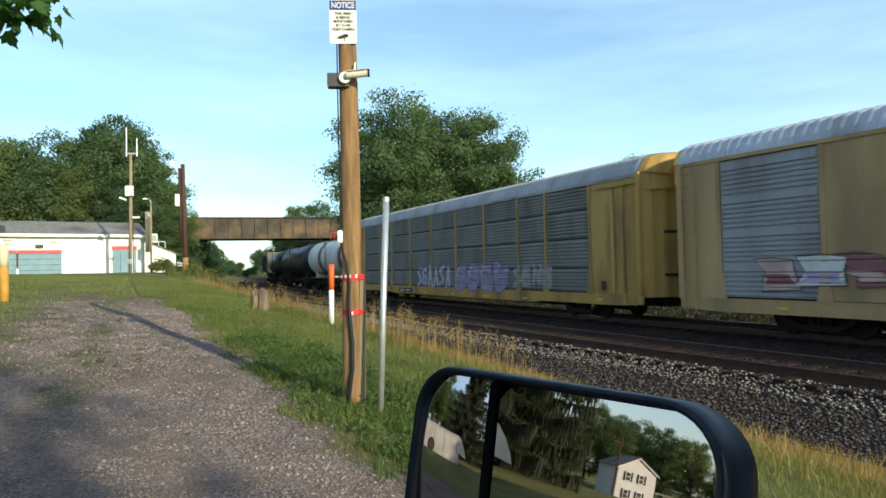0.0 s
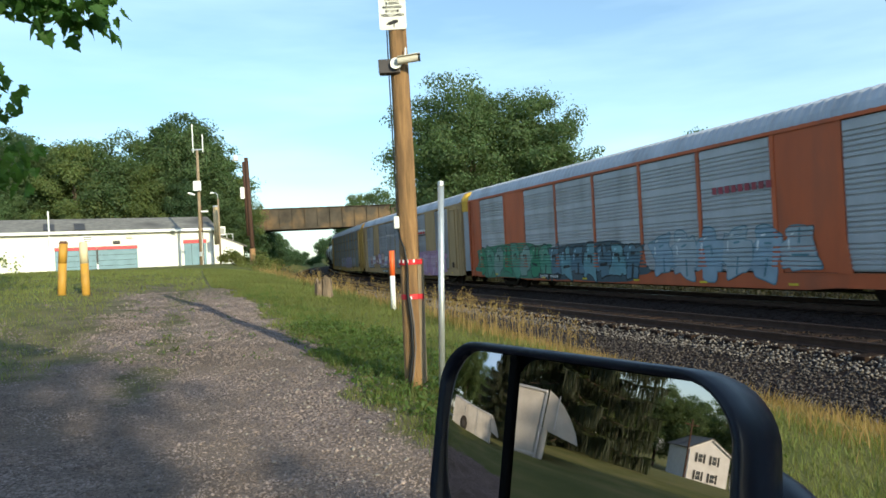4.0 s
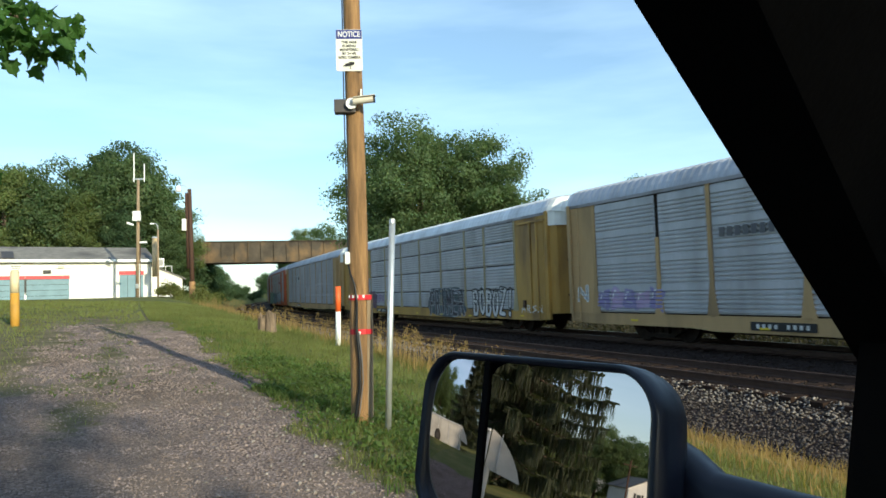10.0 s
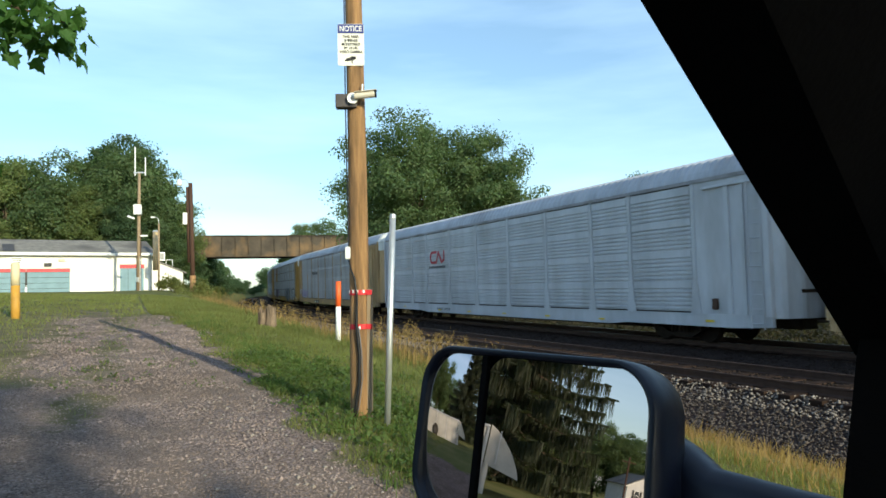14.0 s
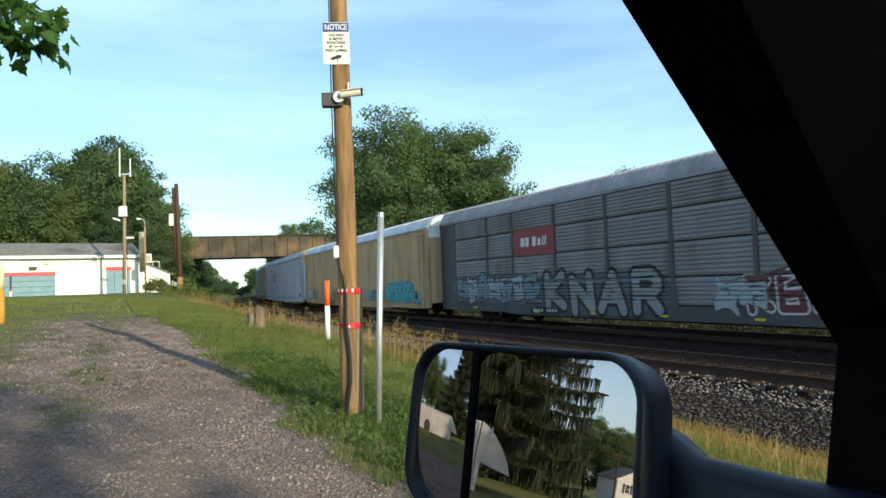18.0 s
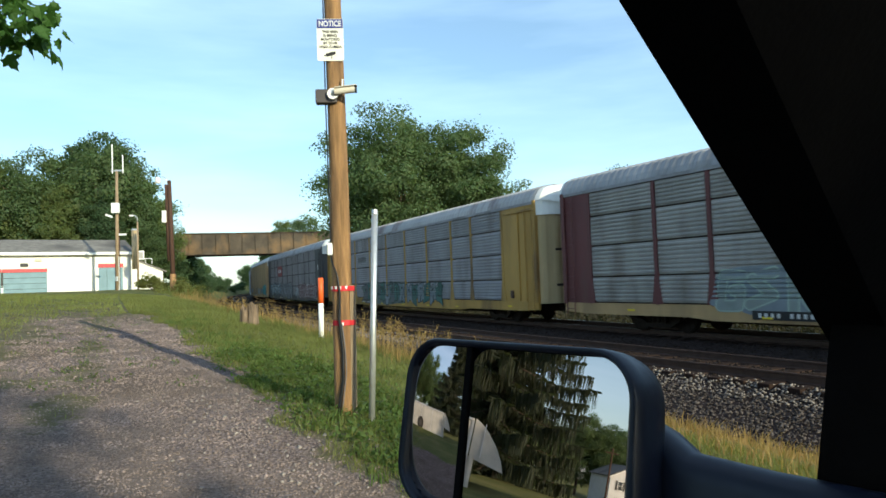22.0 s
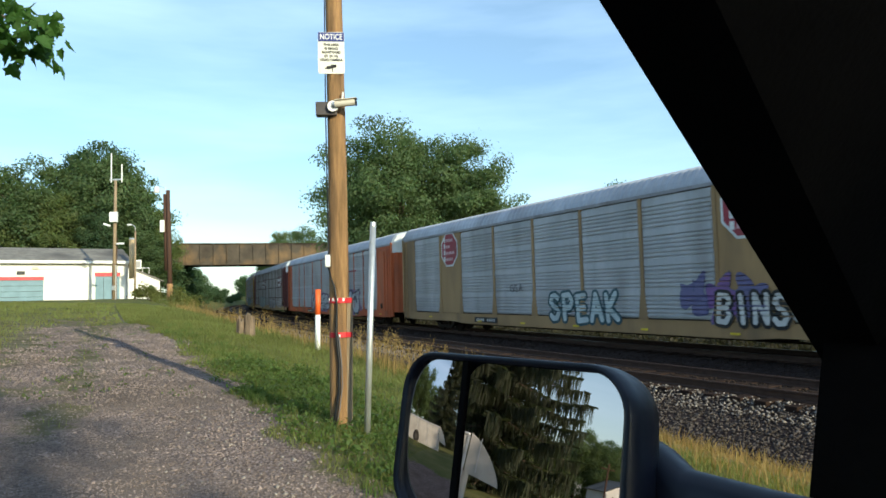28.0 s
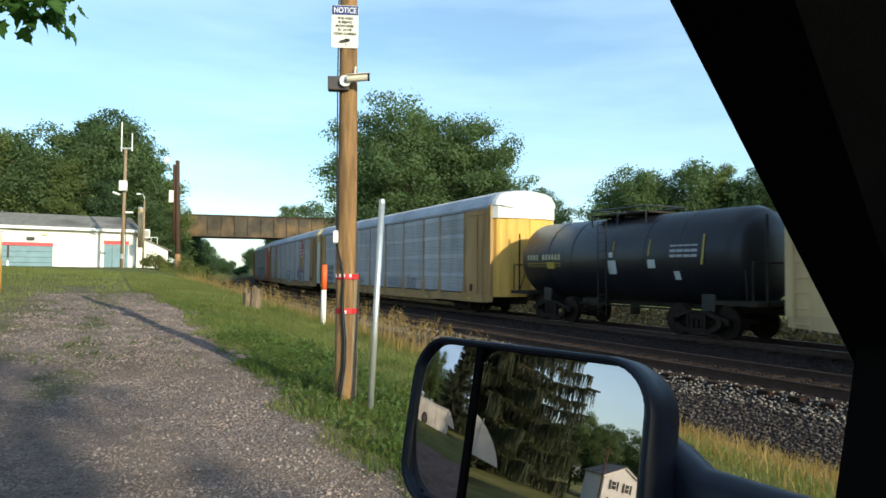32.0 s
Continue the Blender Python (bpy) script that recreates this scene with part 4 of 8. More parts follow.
# ---- trees ----
def crown_mesh(name, rng, height, width, low, leaf, count, material, lumps=26, droop=0.0):
    """Leaf crown: uneven lumps round an egg shape, each of many small tilted leaves, with gaps between lumps."""
    cs, rs = [], []
    for i in range(lumps):
        for _ in range(30):
            u = rng.normal(size=3)
            u /= np.linalg.norm(u)
            f = rng.uniform(0.28, 0.95)
            zc = low + (height - low) * 0.5
            c = np.array([u[0] * width * 0.5 * f, u[1] * width * 0.5 * f, zc + u[2] * (height - low) * 0.5 * f])
            taper = 1 - 0.35 * max(0, (c[2] - zc) / (height - low) * 2)
            c[:2] *= taper
            if c[2] > low * 0.9:
                break
        cs.append(c)
        rs.append(rng.uniform(0.10, 0.22) * width * (26 / lumps) ** 0.33)
    cs, rs = np.array(cs), np.array(rs)
    w = rs ** 2 / (rs ** 2).sum()
    idx = rng.choice(lumps, size=count, p=w)
    d = rng.normal(size=(count, 3))
    d /= np.linalg.norm(d, axis=1)[:, None]
    d *= rng.uniform(0.65, 1.35, size=(lumps, 3))[idx] * np.array([1, 1, 0.72])
    rad = rs[idx] * (0.35 + 0.85 * rng.random(count) ** 0.8)
    rad = np.where(rng.random(count) < 0.13, rad * rng.uniform(1.1, 1.38, count), rad)
    twig = 1 + 0.22 * np.sin(d[:, 0] * 9 + idx) * np.sin(d[:, 1] * 8 + 2 * idx)
    p = cs[idx] + d * (rad * twig)[:, None]
    p[:, 2] -= droop * rng.random(count) * rs[idx]
    nrm = d + rng.normal(size=(count, 3)) * 0.55 + np.array([0, 0, 0.4])
    nrm /= np.linalg.norm(nrm, axis=1)[:, None]
    t = np.cross(nrm, rng.normal(size=(count, 3)))
    t /= np.linalg.norm(t, axis=1)[:, None]
    b = np.cross(nrm, t)
    s = leaf * rng.uniform(0.6, 1.3, size=(count, 1))
    v = np.stack([p - t * s, p + b * s * 0.62 + nrm * s * 0.15, p + t * s, p - b * s * 0.62 + nrm * s * 0.15], 1).reshape(-1, 3)
    f = np.arange(4 * count).reshape(-1, 4)
    me = mesh_np(name, v, f)
    me.materials.append(material)
    return me, cs


def trunk_bm(rng, height, cs, r):
    bm = bm_new()
    top = height * 0.72
    pts = [(rng.uniform(-0.2, 0.2) * k, rng.uniform(-0.2, 0.2) * k, top * k / 5 - (0.3 if k == 0 else 0)) for k in range(6)]
    add_path(bm, pts, [r * (1.25 if k == 0 else 1 - 0.14 * k) for k in range(6)], n=10)
    for c in cs[:: max(1, len(cs) // 12)]:
        k = rng.uniform(0.35, 0.8)
        base = Vector((0, 0, min(top * k, c[2] * 0.85)))
        mid = base.lerp(Vector(c), 0.5) + Vector((0, 0, 0.3))
        add_path(bm, [base, mid, Vector(c)], [r * 0.4, r * 0.25, r * 0.08], n=6)
    return bm


TREES = {}


def tree_kind(key, seed, height, width, low, leaf, count, material, lumps=26, label="", trunk_r=0.28, name="tree"):
    rng = np.random.default_rng(seed)
    me, cs = crown_mesh("crown", rng, height, width, low, leaf, count, material, lumps)
    ob = thing(name, label, "tree")
    part("trunk", trunk_bm(rng, height, cs, trunk_r), M["bark"], ob)
    share("crown", me, None, ob)
    TREES[key] = ob
    return ob


USED = set()


def plant(key, x, y, scale=1.0, rz=0.0, label="", group="", z=None):
    src = TREES[key]
    m = pose(x, y, (gz(x, y) if z is None else z) - 0.1, 0, 0, rz)
    if key not in USED:
        USED.add(key)
        ob = src
        ob.matrix_basis = m @ Matrix.Scale(scale, 4)
    else:
        ob = copy_thing(src, m)
        ob.scale = (scale, scale, scale)
    if label:
        ob["label"] = label
    if group:
        ob["group"] = group
    return ob


tree_kind("ash", 3, 17.0, 12.0, 1.8, 0.135, 34000, M["leaf_a"], 130, "large green broadleaf tree behind the railway")
tree_kind("maple", 5, 18.0, 11.5, 1.2, 0.14, 34000, M["leaf_b"], 120, "tall dark green tree in the woods edge")
tree_kind("locust", 8, 16.0, 10.0, 1.2, 0.135, 30000, M["leaf_c"], 100, "light green tree in the woods edge")
tree_kind("elm", 11, 15.0, 12.0, 0.8, 0.14, 34000, M["leaf_a"], 120, "spreading green tree at the woods edge")
tree_kind("walnut", 23, 18.9, 17.0, 1.5, 0.125, 92000, M["leaf_a"], 300, "large feathery green tree behind the railway", 0.35)
tree_kind("hackberry", 33, 17.8, 14.0, 1.0, 0.125, 68000, M["leaf_a"], 220, "rounded green tree behind the railway", 0.3)
tree_kind("sapling", 29, 6.0, 6.0, 0.1, 0.15, 5200, M["leaf_b"], 46, "low green tree beside the line", 0.1)
# woods behind the low building
for i, (key, x, y, s) in enumerate((
        ("maple", -60, 80, 1.1), ("ash", -54, 86, 1.13), ("locust", -50, 78, 1.02), ("elm", -45, 80, 1.14), ("maple", -41, 86, 1.14), ("ash", -37.2, 82, 1.14),
        ("locust", -41, 77, 0.8), ("maple", -40.0, 86, 1.20), ("elm", -38.0, 82, 1.16), ("ash", -34.0, 80, 0.66), ("maple", -66, 92, 1.2), ("elm", -58, 96, 1.2), ("maple", -47, 97, 1.2),
        ("ash", -43, 98, 1.2), ("elm", -72, 84, 1.0), ("locust", -66, 76, 0.8), ("locust", -63, 80, 1.1), ("ash", -57, 81, 1.08), ("elm", -55, 74, 0.62), ("locust", -48, 74, 0.5), ("maple", -35.5, 77, 0.62), ("elm", -32.2, 79, 0.62), ("locust", -32.6, 84, 0.72))):
    plant(key, x, y, s, 53 * i, group="woods behind the building")
# beyond the overpass
for i, (key, x, y, s) in enumerate((
        ("elm", -39.2, 114, 0.4), ("maple", -43.6, 128, 0.42), ("ash", -48.5, 146, 0.42), ("elm", -54, 158, 0.45), ("locust", -58.5, 175, 0.45), ("ash", -66, 200, 0.5), ("elm", -74, 230, 0.6), ("maple", -70, 215, 0.45),
        ("maple", -38, 108, 0.45), ("elm", -26, 150, 1.22), ("ash", -21, 140, 0.9), ("maple", -14, 130, 0.92), ("locust", -33, 165, 1.2), ("elm", -39.5, 185, 1.22), ("maple", -8, 122, 0.9),
        ("ash", -46, 225, 0.9), ("maple", -56, 262, 1.0), ("elm", -66, 300, 1.0))):
    plant(key, x, y, s, 71 * i, group="trees along the line")
# hedge on the near side of the line, taller again where the line bends away
for i, (a_, q_, s) in enumerate(((96, 3.0, 1.15), (103, 4.2, 1.1), (110, 5.0, 1.05), (118, 4.2, 1.0), (124, 6.0, 0.85), (132, 5.4, 0.9), (140, 6.6, 0.72), (150, 6.0, 0.75), (160, 7.0, 0.62), (172, 6.6, 0.6),
                                 (184, 7.4, 0.5), (196, 7.0, 0.5), (208, 6.0, 0.5), (222, 6.2, 0.5), (236, 3.0, 1.25), (244, 0.5, 1.35), (252, 4.5, 1.3), (262, 1.5, 1.4), (274, 4.5, 1.4), (288, 2.0, 1.5), (304, 4.0, 1.5))):
    x, y = on_track(a_, q_)[:2]
    plant("sapling", x, y, s, 131 * i, group="trees along the line")
for i, (x, y, s) in enumerate(((-112, 392, 0.9), (-104, 400, 1.1), (-122, 405, 1.2), (-96, 410, 1.2), (-88, 402, 1.2), (-132, 400, 1.4))):
    plant("sapling", x, y, s, 77 * i, group="trees along the line", label="hazy distant trees beyond the bend of the line")
# behind the train
for i, (key, x, y, s) in enumerate((
        ("walnut", -2.4, 64, 1.07), ("hackberry", 4.2, 65.5, 1.0), ("locust", -6.0, 70, 0.7), ("elm", 2.0, 72, 0.85), ("ash", 20.4, 68, 0.83), ("ash", 23.4, 72, 0.84), ("elm", 26, 68, 0.92), ("locust", 29, 68, 0.84), ("elm", 34, 64, 0.86),
        ("maple", 31, 64, 0.72), ("locust", 37, 62, 0.75), ("ash", 43, 56, 0.8), ("elm", 48, 48, 0.8), ("maple", 50, 36, 0.8), ("locust", 52, 22, 0.8), ("elm", 55, 8, 0.9), ("ash", 56, -10, 0.9),
        ("maple", 14, 84, 0.75), ("elm", -2, 80, 0.8), ("locust", 24, 82, 0.8))):
    plant(key, x, y, s, 37 * i, group="trees behind the railway")


# ---- girder overpass ----
def overpass():
    ob = thing("girder_overpass", "rusty brown plate-girder railway overpass across the tracks", "bridge", (-23, 97.6, 0), 16)
    z0, z1 = 6.2, 9.15
    for y, nm in ((0, "near"), (6.0, "far")):
        part("web_plate", box((0, y, (z0 + z1) / 2), (27.0, 0.05, z1 - z0)), M["rust_girder"], ob)
        for z in (z0, z1):
            part("flange", box((0, y, z), (27.2, 0.55, 0.09)), M["rust_girder"], ob)
        for i in range(16):
            x = -13.3 + i * 1.78
            part("stiffener", box((x, y - 0.12, (z0 + z1) / 2), (0.10, 0.20, z1 - z0 - 0.1)), M["rust_girder"], ob)
    part("deck", box((0, 3, z0 + 0.5), (27, 6, 0.5)), M["grime_and_shade"], ob)
    for s in (-1, 1):
        part("abutment", box((s * 14.9, 5, 3.0), (2.6, 6, 7.2), bevel=0.1), mat("abutment_stone", (0.2, 0.18, 0.15), 0.9, vary=0.3, scale=0.8, bump=0.3) if s < 0 else bpy.data.materials["abutment_stone"], ob)


overpass()


# ---- low white building ----
def low_building():
    x0, y0, x1, y1 = -40.2, 59.1, -28.5, 67.0
    ln = math.hypot(x1 - x0, y1 - y0)
    rz = math.degrees(math.atan2(y1 - y0, x1 - x0))
    base = 1.6
    ob = thing("low_building", "long low white building with teal doors and a grey shingle roof", "building", (x0, y0, base), rz)
    # local x along the front, y towards the back
    H, dep = 3.65, 9.0
    part("front_wall", box((ln / 2 - 3, 0.1, H / 2 - 0.3), (ln + 6, 0.2, H + 0.6)), M["cream"], ob)
    part("back_wall", box((ln / 2 - 3, dep, H / 2), (ln + 6, 0.2, H)), M["cream"], ob)
    bm = bm_new()
    extrude_profile(bm, [(0, -0.5, H - 0.12), (0, -0.5, H + 0.02), (0, dep / 2, H + 1.55), (0, dep + 0.5, H + 0.02), (0, dep + 0.5, H - 0.12), (0, dep / 2, H + 1.38)],
                    [Matrix.Translation((-6.4, 0, 0)), Matrix.Translation((ln + 0.4, 0, 0))])
    part("roof", bm, M["roof_grey"], ob)
    part("fascia", box((ln / 2 - 3, -0.53, H - 0.05), (ln + 6.9, 0.05, 0.26)), M["white"], ob)
    bm = bm_new()
    extrude_profile(bm, [(0, 0.0, -0.3), (0, dep, -0.3), (0, dep, H), (0, dep / 2, H + 1.4), (0, 0.0, H)], [Matrix.Translation((ln - 0.1, 0, 0)), Matrix.Translation((ln + 0.05, 0, 0))])
    part("gable_wall", bm, M["cream"], ob)
    # lean-to at the right
    bm = bm_new()
    extrude_profile(bm, [(0, 0, -0.3), (3.1, 0, -0.3), (3.1, 0, 1.9), (0, 0, 3.2)], [Matrix.Translation((ln, 0.5, 0)), Matrix.Translation((ln, 6, 0))])
    part("lean_to", bm, M["cream"], ob)
    bm = bm_new()
    extrude_profile(bm, [(-0.05, 0, 3.2), (3.4, 0, 1.72), (3.4, 0, 1.84), (-0.05, 0, 3.33)], [Matrix.Translation((ln, 0.3, 0)), Matrix.Translation((ln, 6.2, 0))])
    part("lean_to_roof", bm, M["roof_grey"], ob)
    return ob, ln


BUILDING, B_LEN = low_building()


# ---- parked pickup with its wing mirror ----
HEAD = radians(51)                       # heading, to the right of north
FWD = Vector((math.sin(HEAD), math.cos(HEAD), 0))
LEFT = Vector((-math.cos(HEAD), math.sin(HEAD), 0))
truck = thing("pickup_truck", "dark navy pickup truck parked on the gravel, facing the tracks", "truck", (0.16, 0.57, 0))
M["mirror_glass"] = mat("mirror_glass", (0.64, 0.545, 0.525), 0.0, 1.0, vary=0.0, scale=1)
for n_ in ("Roughness",):
    bsdf = M["mirror_glass"].node_tree.nodes["Principled BSDF"]
    for l_ in list(bsdf.inputs[n_].links):
        M["mirror_glass"].node_tree.links.remove(l_)
    bsdf.inputs[n_].default_value = 0.01
TILT = radians(10.3)
MIR_N = (-FWD * math.cos(TILT) + Vector((0, 0, math.sin(TILT)))).normalized()   # out of the glass
MIR_U = (-FWD).cross(Vector((0, 0, 1))).normalized()                            # to the right as seen facing the glass
if MIR_U.dot(LEFT) > 0:
    MIR_U = -MIR_U
MIR_V = MIR_N.cross(MIR_U)
if MIR_V.z < 0:
    MIR_V = -MIR_V
MIR_O = Vector((0.157, 0.569, 1.462)) - truck.location   # near the upper inner corner of the glass
MIR_M = Matrix((MIR_U, MIR_V, MIR_N)).transposed().to_4x4()


def rounded(w, h, r, n=8):
    pts = []
    for cx, cy, a0 in ((w / 2 - r, h / 2 - r, 0), (-w / 2 + r, h / 2 - r, 90), (-w / 2 + r, -h / 2 + r, 180), (w / 2 - r, -h / 2 + r, 270)):
        for k in range(n + 1):
            a = radians(a0 + 90 * k / n)
            pts.append((cx + r * math.cos(a), cy + r * math.sin(a)))
    return pts


def mirror_head():
    u0, u1, v0, v1 = -0.272, 0.010, -0.150, 0.011       # glass opening: u inboard, v up
    gw, gh = u1 - u0, v1 - v0
    org = MIR_O + MIR_U * (u0 + u1) / 2 + MIR_V * (v0 + v1) / 2
    mm = Matrix.Translation(org) @ MIR_M
    # shell: lip, side wall, rounded back
    bm = bm_new()
    out = rounded(gw + 0.019, gh + 0.015, 0.045)
    inn = rounded(gw + 0.002, gh + 0.002, 0.036)
    rings = [[bm.verts.new((p[0], p[1], -0.008)) for p in inn], [bm.verts.new((p[0], p[1], 0.004)) for p in inn],
             [bm.verts.new((p[0] * 0.985, p[1] * 0.98, 0.009)) for p in out]]
    for s, w in ((1.0, 0.005), (1.004, -0.008), (0.995, -0.025), (0.96, -0.045), (0.88, -0.065), (0.72, -0.082), (0.45, -0.092)):
        rings.append([bm.verts.new((p[0] * s + 0.004 * (p[1] < 0), p[1] * s, w)) for p in out])
    n = len(out)
    for a, b in zip(rings, rings[1:]):
        for k in range(n):
            bm.faces.new((a[k], a[(k + 1) % n], b[(k + 1) % n], b[k]))
    bm.faces.new(rings[-1])
    bm.faces.new(rings[0])
    bmesh.ops.recalc_face_normals(bm, faces=bm.faces[:])
    bm.transform(mm)
    hd = part("wing_mirror", bm, M["mirror_shell"], truck, "black wing mirror housing with a split glass", smooth=True)
    sp = 0.081                          # width of the outboard spotter
    dv = 0.0085
    bm = bm_new()
    w = gw - sp - dv
    edge = [(p[0] + (gw - w) / 2, p[1]) for p in rounded(w, gh, 0.026)]
    lo = -gw / 2 + sp + dv
    edge = [(lo if x < lo + 0.03 and abs(y) > gh / 2 - 0.03 and x < 0 and (x - lo) < 0.004 else x, y) for x, y in edge]
    bm.faces.new([bm.verts.new((x, y, 0.0)) for x, y in edge])
    bm.transform(mm)
    part("flat_glass", bm, M["mirror_glass"], hd, "flat mirror glass")
    # convex spotter
    bm = bm_new()
    nu, nv, rad = 14, 30, 0.55
    grid = [[bm.verts.new((-gw / 2 + sp * i / nu, -gh / 2 + gh * j / nv,
                           0.004 - ((i / nu - 0.5) * sp - 0.003) ** 2 / (2 * rad) - ((j / nv - 0.5) * gh - 0.012) ** 2 / (2 * rad))) for j in range(nv + 1)] for i in range(nu + 1)]
    for i in range(nu):
        for j in range(nv):
            x, y = (i + 0.5) / nu * sp, (j + 0.5) / nv * gh
            r = 0.034
            if x < r and min(y, gh - y) < r and math.hypot(r - x, r - min(y, gh - y)) > r:
                continue
            bm.faces.new((grid[i][j], grid[i + 1][j], grid[i + 1][j + 1], grid[i][j + 1]))
    bm.transform(mm)
    part("spotter_glass", bm, M["mirror_glass"], hd, "convex spotter glass", smooth=True)
    bm = box((-gw / 2 + sp + dv / 2, 0, 0.0005), (dv, gh, 0.005), bevel=0.001)
    bm.transform(mm)
    part("divider", bm, M["interior"], hd)
    # arm towards the door
    bm = bm_new()
    rings = []
    for d, top, bot, th in ((-0.03, -0.030, -0.135, 0.05), (0.012, -0.046, -0.135, 0.05), (0.035, -0.060, -0.132, 0.045), (0.10, -0.063, -0.130, 0.042), (0.30, -0.066, -0.135, 0.05)):
        c = MIR_O + MIR_U * d + MIR_V * ((top + bot) / 2) - MIR_N * 0.062
        pts = rounded(th, top - bot, 0.02, 5)
        rings.append([bm.verts.new(c - MIR_N * p[0] + MIR_V * p[1]) for p in pts])
    n = len(rings[0])
    for a, b in zip(rings, rings[1:]):
        for k in range(n):
            bm.faces.new((a[k], a[(k + 1) % n], b[(k + 1) % n], b[k]))
    bm.faces.new(rings[0])
    bm.faces.new(rings[-1])
    bmesh.ops.recalc_face_normals(bm, faces=bm.faces[:])
    part("mirror_arm", bm, M["mirror_shell"], truck, smooth=True)


mirror_head()


def cab():
    """A-pillar, sail panel, roof edge and door frame of the cab round the open window."""
    o = truck.location
    low, high = Vector((0.301, 0.523, 1.493)), Vector((0.077, 0.28, 1.664))
    d = (high - low).normalized()
    side = Vector((0.8, -0.1, 0.55)).normalized()
    side = (side - d * side.dot(d)).normalized()
    nrm = d.cross(side)
    bm = bm_new()
    p0, p1 = low - d * 0.05 - o + side * 0.001, high + d * 0.9 - o + side * 0.001
    prof = [(0.0, 0.0), (0.03, 0.03), (0.55, 0.03), (0.55, -0.03), (0.03, -0.03)]
    extrude_profile(bm, [tuple(side * a + nrm * b) for a, b in prof], [Matrix.Translation(p0), Matrix.Translation(p1)])
    part("a_pillar", bm, M["interior"], truck, "black A-pillar trim")


cab()




# ---- lettering ----
FACE_LEFT = Matrix(((0, 0, -1), (-1, 0, 0), (0, 1, 0))).to_4x4()      # flat work on the near side of a rail car


def text_mesh(txt, size, offset=0.0, extrude=0.002, width=None):
    cu = bpy.data.curves.new("lettering", "FONT")
    cu.body, cu.size, cu.offset, cu.extrude = txt, size, offset, extrude
    cu.align_x, cu.align_y = "CENTER", "CENTER"
    ob = bpy.data.objects.new("lettering", cu)
    scene.collection.objects.link(ob)
    bpy.context.view_layer.update()
    me = bpy.data.meshes.new_from_object(ob.evaluated_get(bpy.context.evaluated_depsgraph_get()))
    bpy.data.objects.remove(ob)
    if width:
        xs = [v.co.x for v in me.vertices]
        k = width / (max(xs) - min(xs))
        for v in me.vertices:
            v.co.x *= k
    return me


FLAT = {}


def flat(name, c, rough=0.55):
    if name not in FLAT:
        FLAT[name] = mat(name, c, rough, vary=0.12, scale=2.5, stain=(0.1, 0.08, 0.06), samount=0.25, sscale=0.8)
    return FLAT[name]


BLACK, WHITE = flat("black_lettering", (0.015, 0.015, 0.016)), flat("white_lettering", (0.72, 0.72, 0.72))


def put(name, me, material, parent, m, label=""):
    me.materials.clear()
    me.materials.append(material)
    ob = share(name, me, None, parent, label)
    ob.matrix_basis = m
    return ob


def strokes_mesh(lines, w, z=0.0):
    """Flat rounded strokes along broken lines."""
    vs, fs = [], []
    for ln in lines:
        for (x0, y0), (x1, y1) in zip(ln, ln[1:]):
            d = math.hypot(x1 - x0, y1 - y0) or 1e-6
            ux, uy = (x1 - x0) / d, (y1 - y0) / d
            an = math.atan2(uy, ux)
            k = len(vs)
            ring = [(x1 + w * math.cos(an + t), y1 + w * math.sin(an + t)) for t in np.linspace(-math.pi / 2, math.pi / 2, 6)]
            ring += [(x0 + w * math.cos(an + t), y0 + w * math.sin(an + t)) for t in np.linspace(math.pi / 2, 1.5 * math.pi, 6)]
            z += 0.00008
            vs += [(x, y, z) for x, y in ring]
            fs.append(list(range(k, k + len(ring))))
    me = bpy.data.meshes.new("graffiti")
    me.from_pydata(vs, [], fs)
    return me


def ring_pts(rng, w, h, n=40, lobes=3, wob=0.10):
    ph = [rng.uniform(0, 6.28) for _ in range(4)]
    out = []
    for i in range(n):
        a = 2 * math.pi * i / n
        r = 1 + wob * math.sin(lobes * a + ph[0]) + 0.6 * wob * math.sin((lobes + 2) * a + ph[1]) + 0.25 * wob * math.sin(9 * a + ph[2])
        ca, sa = math.cos(a), math.sin(a)
        out.append((w / 2 * r * math.copysign(abs(ca) ** 0.55, ca), h / 2 * r * math.copysign(abs(sa) ** 0.55, sa)))
    return out


def poly_mesh(pts):
    me = bpy.data.meshes.new("graffiti")
    me.from_pydata([(x, y, 0) for x, y in pts], [], [list(range(len(pts)))])
    return me


